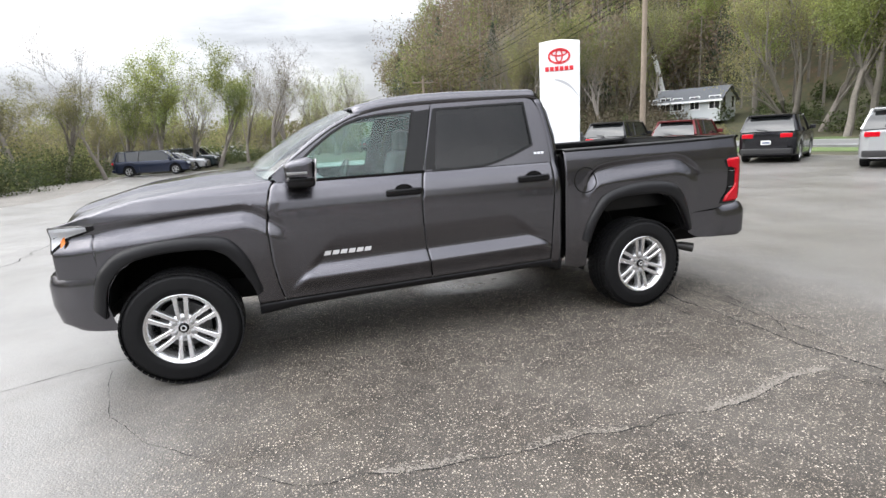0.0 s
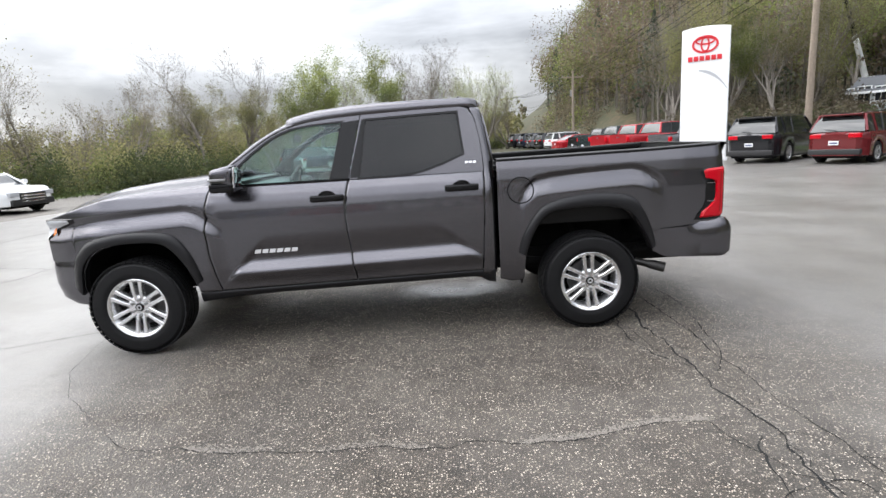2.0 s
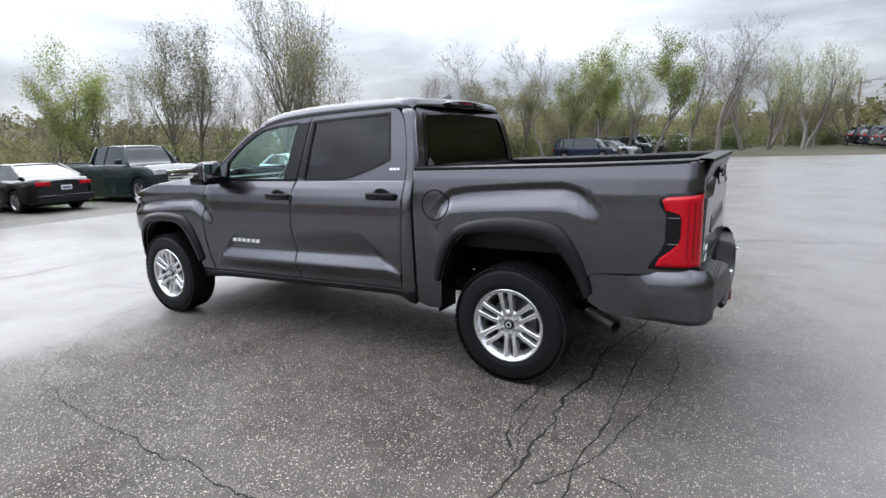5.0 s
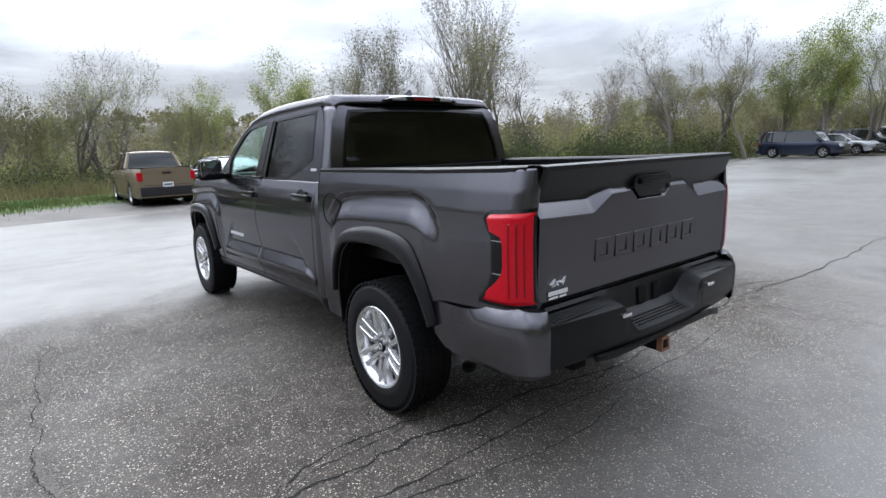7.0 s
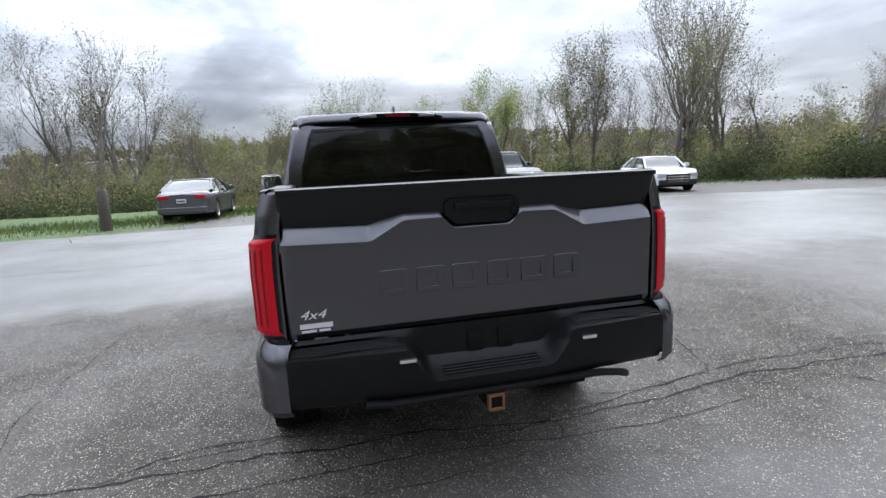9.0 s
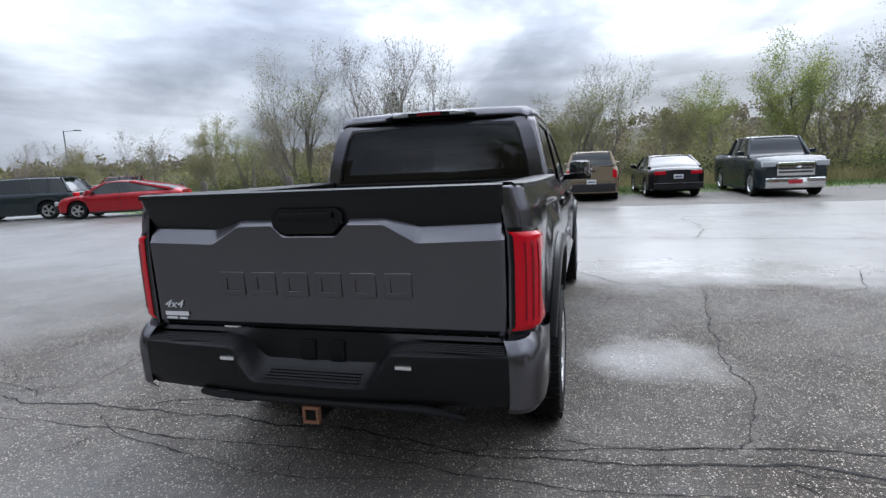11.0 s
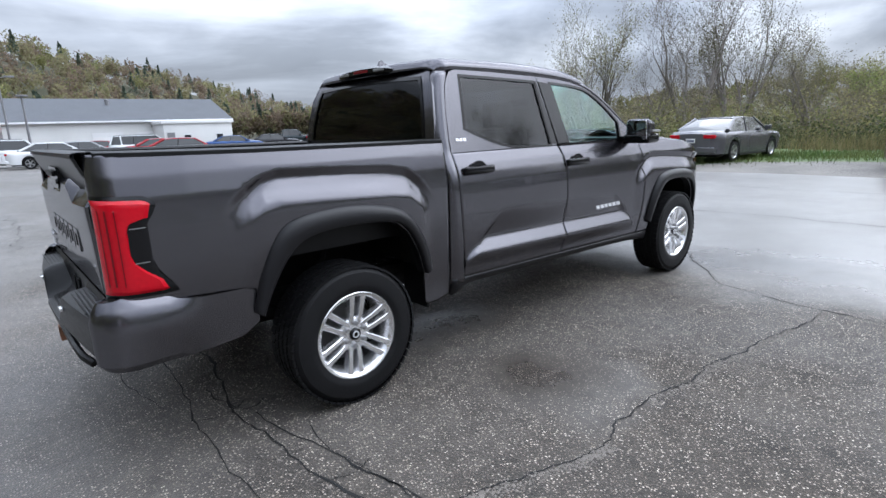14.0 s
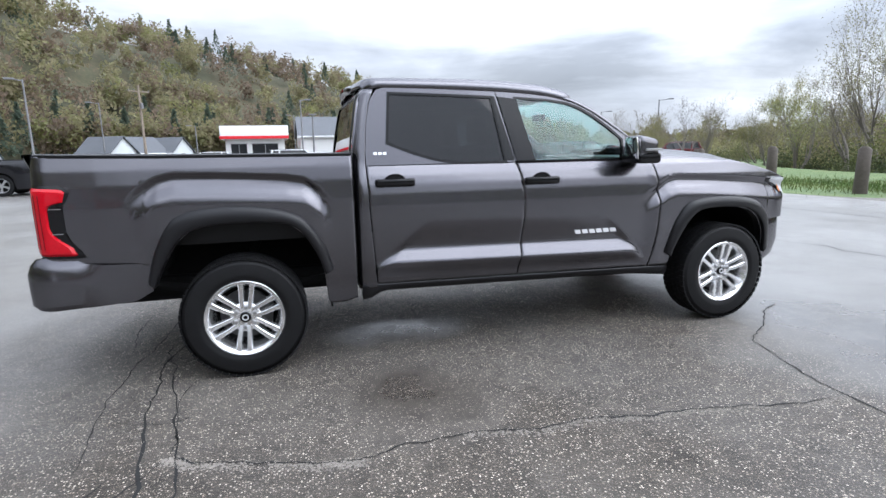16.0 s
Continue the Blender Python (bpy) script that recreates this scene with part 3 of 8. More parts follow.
def body_y(x, z):
    """Half width of the body side at height z."""
    if x > 1.08:
        y = table(z, [0.40, 0.6, 0.95, 1.12, 1.25, 1.34, 1.44], [0.925, 0.945, 0.953, 0.955, 0.950, 0.935, 0.905])
    elif x > -1.14:
        y = table(z, [0.40, 0.52, 0.66, 0.95, 1.06, 1.14, 1.20, 1.26, 1.33], [0.925, 0.938, 0.950, 0.956, 0.956, 0.952, 0.942, 0.922, 0.888])
    else:
        y = table(z, [0.40, 0.52, 0.66, 0.95, 1.10, 1.20, 1.28, 1.36], [0.925, 0.938, 0.950, 0.956, 0.958, 0.946, 0.915, 0.860])
    # shallow facet along the foot of the doors
    if -1.16 < x < 1.0:
        zl = 0.655 + 0.022 * x
        zu = 0.745 + 0.022 * x
        w = smooth((x - (-1.05 + (z - zl) * 1.0)) / 0.05) * smooth(((0.95 - (z - zl) * 1.2) - x) / 0.05)
        s = (z - zl) / (zu - zl)
        if s > 1:
            d = -0.020 * (1 - smooth((z - zu) / 0.20))
        elif s > 0:
            d = 0.030 - 0.050 * s
        else:
            d = 0.030 * (1 - smooth((zl - z) / 0.10))
        y += d * w
    # the blister over the rear wheel
    if x > 1.1:
        top = table(x, [1.24, 1.33, 1.42, 1.54, 1.75, 1.95, 2.19, 2.28, 2.36, 2.44, 2.52], [1.10, 1.20, 1.272, 1.292, 1.305, 1.315, 1.322, 1.302, 1.255, 1.19, 1.12])
        w = smooth((x - 1.24) / 0.14) * smooth((2.47 - x) / 0.18)
        q, h = top - z, 0.036
        if q > 0:
            y += w * (-0.026 * q / h if q < h else -0.026 + 0.046 * smooth((q - h) / 0.14) - 0.010 * smooth((q - 0.3) / 0.3))
    # the blister over the front wheel, which runs a little into the door
    if x < -1.0:
        top = table(x, [-2.45, -2.15, -1.70, -1.38, -1.31, -1.22, -1.13, -1.05], [1.12, 1.155, 1.19, 1.205, 1.188, 1.135, 1.075, 1.02])
        w = smooth((-1.06 - x) / 0.20)
        q, h = top - z, 0.038
        if q > 0:
            y += w * (-0.028 * q / h if q < h else -0.028 + 0.048 * smooth((q - h) / 0.13) - 0.012 * smooth((q - 0.3) / 0.3))
    if x < -1.9:
        y -= 0.33 * ((-1.9 - x) / 0.95) ** 2.2
    if x > 2.6:
        y -= 0.012 * (x - 2.6) / 0.25
    if x > 2.855:
        y -= 0.1 - math.sqrt(max(0.0, 0.01 - (min(x, 2.9549) - 2.855) ** 2))
    return y


def thick(ob, d=0.012):
    mod = ob.modifiers.new("thickness", "SOLIDIFY")
    mod.thickness, mod.offset = d, -1
    return ob


def side_panel(name, side, xl, xr, zb, zt, parent, nu=60, nv=44, mat=None, label="", out=0.0, bend=None):
    """A skin panel of one body side: xl(z), xr(z) are its upright edges, zb(x), zt(x) its lower and upper ones."""
    def f(u, v):
        if bend:
            u = bend(u)
        zz = 0.45 + v * 0.95
        x = xl(zz) * (1 - u) + xr(zz) * u
        z = zb(x) * (1 - v) + zt(x) * v
        x = xl(z) * (1 - u) + xr(z) * u
        z = zb(x) * (1 - v) + zt(x) * v
        return (x, side * (body_y(x, z) + out), z)
    return thick(part(name, grid(f, nu, nv, flip=side > 0), mat or M_PAINT, parent, label, angle=40))


def over(curve, x, low):
    """Height of a wheel opening over x, or low outside it."""
    xs, zs = [p[0] for p in curve], [p[1] for p in curve]
    return table(x, xs, zs) if xs[0] <= x <= xs[-1] else low


SEAM_A = lambda z: table(z, [0.45, 0.52, 0.62, 0.78, 1.0, 1.15, 1.29, 1.36], [-1.14, -1.165, -1.19, -1.215, -1.225, -1.212, -1.18, -1.135])
SEAM_B = lambda z: table(z, [0.45, 0.52, 0.66, 0.8, 0.95, 1.11, 1.29, 1.36, 1.82], [-0.06, -0.05, -0.07, -0.085, -0.10, -0.10, -0.07, -0.05, 0.06])
SEAM_C = lambda z: table(z, [0.45, 0.54, 0.99, 1.25, 1.38, 1.59, 1.74, 1.83], [0.975, 0.98, 1.01, 1.02, 1.02, 1.00, 0.97, 0.93])
ROCK = lambda x: 0.515 + 0.02 * x
BELT = lambda x: 1.33
HOODLINE = lambda x: table(x, [-2.70, -2.45, -2.2, -2.03, -1.65, -1.1], [1.10, 1.17, 1.235, 1.275, 1.32, 1.352])
RAIL = lambda x: table(x, [1.1, 2.3, 2.75, 2.95], [1.408, 1.42, 1.43, 1.436])
UPPER_Y = lambda z: 0.888 - (z - 1.33) * 0.235
WIN_F = [(-0.925, 1.335), (-0.93, 1.47), (-0.83, 1.555), (-0.71, 1.64), (-0.60, 1.70), (-0.50, 1.735), (-0.34, 1.757), (-0.10, 1.772), (-0.16, 1.53), (-0.215, 1.335)]
WIN_R = [(0.10, 1.778), (0.45, 1.79), (0.825, 1.80), (0.838, 1.66), (0.857, 1.482), (0.82, 1.466), (0.69, 1.415), (0.55, 1.372), (0.45, 1.352), (0.30, 1.342), (0.03, 1.338)]
DRIP = [(-1.16, 1.375), (-1.04, 1.455), (-0.92, 1.535), (-0.80, 1.615), (-0.71, 1.672), (-0.60, 1.727), (-0.50, 1.765), (-0.36, 1.795), (-0.21, 1.812), (0.06, 1.828), (0.52, 1.843), (0.88, 1.848)]
DROP = lambda z: 1.10 if z < 1.42 else table(z, [1.42, 1.54, 1.69, 1.80, 1.87], [1.10, 1.085, 1.06, 1.03, 0.99])


def grow(poly, d):
    """The outline moved outwards by d."""
    out = []
    n = len(poly)
    area = sum(poly[i][0] * poly[(i + 1) % n][1] - poly[(i + 1) % n][0] * poly[i][1] for i in range(n))
    sg = 1 if area > 0 else -1
    for i in range(n):
        a, b, c = (Vector(poly[(i + k) % n]) for k in (-1, 0, 1))
        n1, n2 = Vector(((b - a).y, -(b - a).x)).normalized(), Vector(((c - b).y, -(c - b).x)).normalized()
        m = n1 + n2
        out.append(tuple(b + m * (sg * d / max(0.5, m.length_squared / 2) )))
    return out


def handle(parent, side, x, z):
    """Pull handle: a bar before a body-coloured cup whose shade is put in as black."""
    y = body_y(x, z)
    bm = lathe([(0.0, -0.004), (0.06, -0.002), (0.068, 0.004)], 24, "y")
    for v in bm.verts:
        v.co = Vector((v.co.x * 1.15 + x, side * (y + v.co.y), v.co.z * 0.86 + z))
    part("handle_cup", bm, M_GLOSSBLACK, parent)
    bm = box(x - 0.135, x + 0.135, y + 0.012, y + 0.046, z - 0.026, z + 0.026, 0.018, 4)
    for v in bm.verts:
        v.co.y = side * (v.co.y - 0.02 * (abs(v.co.x - x) / 0.135) ** 3)
    part("handle", bm, M_GLOSSBLACK, parent, "gloss black pull handle")


def bars(parent, place, widths, height, mat, gap=0.012, depth=0.006, name="badge_bar"):
    """A row of plain raised bars; place(a, b, d): along, up, out."""
    a = 0.0
    for w in widths:
        bm = bmesh.new()
        pts = [(a, 0.0), (a + w, 0.0), (a + w, height), (a, height)]
        plate(pts, depth, place, bm=bm)
        part(name, bm, mat, parent)
        a += w + gap


def build_side(side):
    s = side
    # front fender, with its opening
    fender = side_panel("front_fender", s, lambda z: -2.565, lambda z: SEAM_A(z) - 0.003,
                        lambda x: over(FRONT_IN, x, table(x, [-2.75, -2.31, -2.30, -1.345, -1.34, -1.1], [0.80, 0.80, 0.52, 0.56, 0.49, 0.49])), HOODLINE, TRUCK, 110, 46)
    # doors
    for name, xl, xr, win, hx in (("front_door", SEAM_A, SEAM_B, WIN_F, -0.235), ("rear_door", SEAM_B, SEAM_C, WIN_R, 0.815)):
        door = side_panel(name, s, lambda z, xl=xl: xl(z) + 0.003, lambda z, xr=xr: xr(z) - 0.003, ROCK, BELT, TRUCK, 64, 60)
        def flat(a, b, d, s=s):
            return (a, s * (UPPER_Y(b) - d), b)
        if name == "front_door":
            outline = [(-1.13, 1.331), *DRIP[:-3], (0.055, 1.826), (-0.048, 1.40), (-0.056, 1.331)]
        else:
            outline = [(-0.050, 1.331), (-0.042, 1.40), (0.063, 1.827), (0.52, 1.842), (0.86, 1.846), (0.915, 1.83), (0.95, 1.78), (0.968, 1.74), (0.998, 1.60), (1.015, 1.42), (1.017, 1.331)]
        part("window_frame", plate(outline, 0.03, flat, win), M_PAINT, door)
        ring = grow(win, 0.018)
        part("window_seal", plate(ring, 0.02, lambda a, b, d, s=s: (a, s * (UPPER_Y(b) + 0.003 - d), b), win), M_GLOSSBLACK, door)
        b_edge = [(win[-3][0] if name == "front_door" else 0, 0)]
        if name == "front_door":
            trim = [(-0.09, 1.775), (0.045, 1.79), (-0.05, 1.40), (-0.062, 1.342), (-0.205, 1.342), (-0.15, 1.53)]
        else:
            trim = [(0.07, 1.792), (0.09, 1.79), (0.022, 1.342), (-0.045, 1.342), (-0.036, 1.40)]
        part("pillar_trim", plate(trim, 0.004, lambda a, b, d, s=s: (a, s * (UPPER_Y(b) + 0.0055 - d), b)), M_GLOSSBLACK, door, "gloss black pillar trim")
        pane = part("window_pane", plate(win, 0.004, lambda a, b, d, s=s: (a, s * (UPPER_Y(b) - 0.006 - d), b)), M_GLASS if name == "front_door" else M_PRIVACY, door)
        pane.visible_shadow = False
        belt = [(x, 1.331) for x in ((-0.93, -0.06) if name == "front_door" else (-0.045, 0.55))]
        if name == "front_door":
            part("belt_moulding", box(-0.95, -0.055, s * 0.892 - 0.008, s * 0.892 + 0.008, 1.322, 1.340, 0.004), M_GLOSSBLACK, door)
        handle(door, s, hx + (0.0 if name == "front_door" else 0.02), 1.195 if name == "front_door" else 1.215)
        if name == "front_door":
            def on(a, b, d, s=s):
                x = (-0.86 + a)
                return (x + 0.015 * b / 0.04, s * (body_y(x, 0.80) + 0.001 + d), 0.785 + b)
            bars(door, on, [0.046] * 6, 0.030, M_BADGE, 0.013, depth=0.004, name="badge_bar")
            # door mirror
            mirror = part("mirror_arm", box(-1.06, -0.93, min(s * 0.86, s * 1.0), max(s * 0.86, s * 1.0), 1.30, 1.36, 0.02), M_GLOSSBLACK, door)
            bm = box(-1.075, -0.885, 0.95, 1.175, 1.305, 1.505, 0.055, 4)
            for v in bm.verts:
                k = (v.co.x + 0.885) / -0.205
                v.co.z += -0.012 * k
                v.co.y = s * (v.co.y - 0.05 * k * (v.co.y - 0.9) / 0.3)
                v.co.z -= 0.03 * k * max(0.0, v.co.z - 1.40) / 0.1
            part("mirror_shell", bm, M_PAINT, door, "dark grey mirror shell")
            bm = box(-1.067, -0.880, 0.94, 1.172, 1.298, 1.375, 0.03, 3)
            for v in bm.verts:
                v.co.y *= s
            part("mirror_skirt", bm, M_GLOSSBLACK, door)
            bm = box(-0.891, -0.878, 0.972, 1.155, 1.33, 1.484, 0.006, 2)
            for v in bm.verts:
                v.co.x += 0.16 * (v.co.y - 1.08) + 0.12 * (v.co.z - 1.41)
                v.co.y *= s
            part("mirror_face", bm, M_CHROME, door, "mirror glass")
            bm = box(-1.06, -0.93, 1.08, 1.178, 1.388, 1.404, 0.003, 2)
            for v in bm.verts:
                v.co.y *= s
            part("mirror_lamp", bm, M_STEEL, door)
        else:
            def on(a, b, d, s=s):
                x = (0.875 + a)
                return (x, s * (UPPER_Y(1.40 + b) + 0.001 + d), 1.40 + b)
            bars(door, on, [0.024, 0.024, 0.024], 0.017, M_BADGE, 0.008, 0.003)
    # sill
    def sill(u, v):
        x = -1.34 + u * 2.42
        z0 = table(x, [-1.34, -1.25, -1.05, -0.6, 0.94, 1.02, 1.08], [0.40, 0.41, 0.43, 0.445, 0.475, 0.43, 0.42])
        z = z0 + (ROCK(x) - 0.006 - z0) * v
        return (x, s * (0.938 - 0.03 * (1 - v) ** 2), z)
    thick(part("sill", grid(sill, 40, 6, flip=s > 0), M_FLARE, TRUCK, "dark sill panel"), 0.06)
    # cab corner behind the rear door
    def corner(u, v):
        z = 0.50 + v * 1.335
        y0 = body_y(1.0, z) if z < 1.33 else UPPER_Y(z)
        x0, x1 = SEAM_C(z) + 0.003, DROP(z)
        r = 0.06
        if u < 0.4:
            return (x0 + (x1 - r - x0) * u / 0.4, s * y0, z)
        a = (u - 0.4) / 0.6 * math.pi / 2
        return (x1 - r + r * math.sin(a), s * (y0 - r + r * math.cos(a)), z)
    thick(part("cab_corner", grid(corner, 14, 40, flip=s > 0), M_PAINT, TRUCK), 0.01)
    # bed side
    bed = side_panel("bed_side", s, lambda z: 1.118, lambda z: 2.9548,
                     lambda x: over(REAR_IN, x, table(x, [1.1, 1.14, 1.20, 1.30, 1.324, 2.341, 2.36, 2.70, 2.95], [0.45, 0.445, 0.425, 0.425, 0.47, 0.62, 0.772, 0.80, 0.82])), RAIL, TRUCK, 150, 60,
                     bend=lambda u: 1 - (1 - u) ** 1.35)
    # fuel flap
    fx, fz = 1.30, 1.165
    n = 36
    bm = bmesh.new()
    ring = [[bm.verts.new((fx + r * math.cos(2 * math.pi * k / n), s * (body_y(fx + r * math.cos(2 * math.pi * k / n), fz + r * math.sin(2 * math.pi * k / n)) + d), fz + r * math.sin(2 * math.pi * k / n))) for k in range(n)]
            for r, d in ((0.098, 0.001), (0.101, 0.0035), (0.105, 0.0035), (0.107, 0.001))]
    for p, q in zip(ring, ring[1:]):
        for k in range(n):
            bm.faces.new((p[k], p[(k + 1) % n], q[(k + 1) % n], q[k]))
    if s < 0:
        part("fuel_flap_gap", bm, M_UNDER, bed)
    else:
        bm.free()
    # wheel arch flares
    for name, outer, inner in (("flare", FRONT_OUT, FRONT_IN), ("flare", REAR_OUT, REAR_IN)):
        po, pi = spline(outer, 56), spline(inner, 56)
        def flare(u, v, po=po, pi=pi):
            k = min(55, int(round(u * 55)))
            (xo, zo), (xi, zi) = po[k], pi[k]
            shape = [(0.0, 0.002), (0.06, 0.016), (0.3, 0.030), (0.55, 0.036), (0.85, 0.036), (0.97, 0.030), (1.0, 0.016), (1.0, -0.07)]
            w, d = shape[min(7, int(round(v * 7)))]
            x, z = xo + (xi - xo) * w, zo + (zi - zo) * w
            yb = body_y(max(x, -2.4), z)
            return (x, s * (yb + d), z)
        part(name, grid(flare, 55, 7, flip=s > 0), M_FLARE, fender if outer is FRONT_OUT else bed, "dark satin wheel-arch flare", angle=50)
    # wheel-well liners
    for cx, curve in ((AX_F, FRONT_IN), (AX_R, REAR_IN)):
        pts = spline(curve, 24)
        def liner(u, v, pts=pts):
            x, z = pts[min(23, int(round(u * 23)))]
            return (x + (0.03 if u < 0.5 else -0.03) * 0, s * (0.93 - 0.55 * v), z + 0.04 * smooth(v * 4))
        part("wheel_liner", grid(liner, 23, 4), M_UNDER, TRUCK)
        part("liner_wall", box(cx - 0.55, cx + 0.55, min(s * 0.36, s * 0.38), max(s * 0.36, s * 0.38), 0.45, 1.02), M_UNDER, TRUCK)
    # tail lamp: red C round a smoked insert
    def lamp_sheet(front, rear, low, high, out, nu=18, nv=42):
        def f(u, v):
            zg = 0.84 + 0.42 * v
            x0 = front(zg)
            x = x0 + (rear - x0) * (math.sin(u * math.pi / 2) if rear > 2.95 else u)
            z = low(x) + (high(x) - low(x)) * v
            edge = min(v, 1 - v, u + 0.02)
            return (x, s * (body_y(x, z) + out * smooth(edge / 0.06)), z)
        return grid(f, nu, nv, flip=s > 0)
    top = lambda x: table(x, [2.735, 2.78, 2.96], [1.235, 1.262, 1.275])
    low = lambda x: table(x, [2.70, 2.76, 2.96], [0.842, 0.838, 0.845])
    rim_front = lambda z: table(z, [0.84, 0.885, 0.95, 1.0, 1.15, 1.20, 1.245, 1.262], [2.690, 2.712, 2.758, 2.778, 2.778, 2.752, 2.735, 2.745])
    red_front = lambda z: table(z, [0.84, 0.90, 0.945, 0.985, 1.02, 1.125, 1.155, 1.18, 1.262], [2.728, 2.752, 2.81, 2.847, 2.857, 2.857, 2.845, 2.775, 2.755])
    lamp = part("tail_lamp", lamp_sheet(rim_front, 2.9545, low, top, 0.006), M_GLOSSBLACK, TRUCK, "red tail lamp with smoked insert")
    part("red_lens", lamp_sheet(red_front, 2.9545, lambda x: low(x) + 0.012, lambda x: top(x) - 0.012, 0.022), M_RED, lamp)
    for x0, x1 in ((2.890, 2.896), (2.917, 2.926), (2.940, 2.9445)):
        part("lens_rib", lamp_sheet(lambda z: x0, x1, lambda x: low(x) + 0.03, lambda x: top(x) - 0.03, 0.0255, 4, 12), M_REDDARK, lamp)
    for z0 in (0.985, 1.13):
        part("insert_rib", lamp_sheet(lambda z: 2.785, 2.85, lambda x: z0, lambda x: z0 + 0.006, 0.012, 4, 3), M_STEEL, lamp)
    # painted bumper end
    bump = [(2.36, 0.950), (2.46, 0.962), (2.62, 0.974), (2.80, 0.978), (2.91, 0.970), (2.98, 0.945), (3.02, 0.905), (3.034, 0.868), (3.034, 0.848)]
    bp = spline(bump, 40)
    def bumper_end(u, v):
        x, y = bp[min(39, int(round(u * 39)))]
        zt = table(x, [2.36, 2.60, 2.70, 2.76, 2.9, 3.06], [0.785, 0.795, 0.805, 0.835, 0.85, 0.83])
        zb = table(x, [2.36, 2.45, 2.9, 3.06], [0.61, 0.56, 0.53, 0.54])
        sh = [(0.0, -0.03), (0.10, -0.004), (0.5, 0.0), (0.74, 0.0), (0.90, -0.022), (1.0, -0.05), (1.0, -0.12)]
        w, d = sh[min(6, int(round(v * 6)))]
        k = smooth((x - 2.60) / 0.22)
        nx = 0.0 if x < 2.9 else (x - 2.9) / 0.16
        return (x + d * nx * k, s * (y + d * k * (1 - 0.6 * nx)), zb + (zt - zb) * w)
    part("bumper_end", grid(bumper_end, 39, 6, flip=s > 0), M_PAINT, TRUCK, "painted bumper end", angle=28)
    # lower rear of the bed side behind the wheel
    # headlamp
    def lampf(u, v):
        x = -2.575 + 0.295 * u
        z0 = table(x, [-2.72, -2.60, -2.45, -2.28], [0.93, 0.95, 1.06, 1.115])
        z1 = table(x, [-2.72, -2.5, -2.28], [1.125, 1.15, 1.15])
        z = z0 + (z1 - z0) * v
        return (x, s * (body_y(x, z) + 0.010 * smooth(min(u, 1 - u, v, 1 - v) / 0.1)), z)
    hl = part("headlamp", grid(lampf, 18, 8, flip=s > 0), M_GLOSSBLACK, TRUCK, "clear headlamp in a dark surround")
    def lampw(u, v):
        x = -2.56 + 0.235 * u
        z0 = table(x, [-2.70, -2.60, -2.46, -2.32], [0.94, 0.965, 1.075, 1.115])
        z1 = table(x, [-2.70, -2.5, -2.32], [1.115, 1.138, 1.140])
        z = z0 + (z1 - z0) * v
        return (x, s * (body_y(x, z) + 0.016), z)
    part("headlamp_lens", grid(lampw, 12, 6, flip=s > 0), M_WHITELENS, hl)
    def lampa(u, v):
        x = -2.50 + 0.03 * u
        z = 1.01 + 0.03 * u + 0.045 * v
        return (x, s * (body_y(x, z) + 0.019), z)
    part("side_marker", grid(lampa, 4, 4, flip=s > 0), M_AMBER, hl)
    # mud guard strip and lower arch piece behind the rear wheel
    part("mud_guard", box(1.285, 1.30, min(s * 0.70, s * 0.93), max(s * 0.70, s * 0.93), 0.40, 0.66, 0.004), M_PLASTIC, TRUCK)


for side in (-1, 1):
    build_side(side)


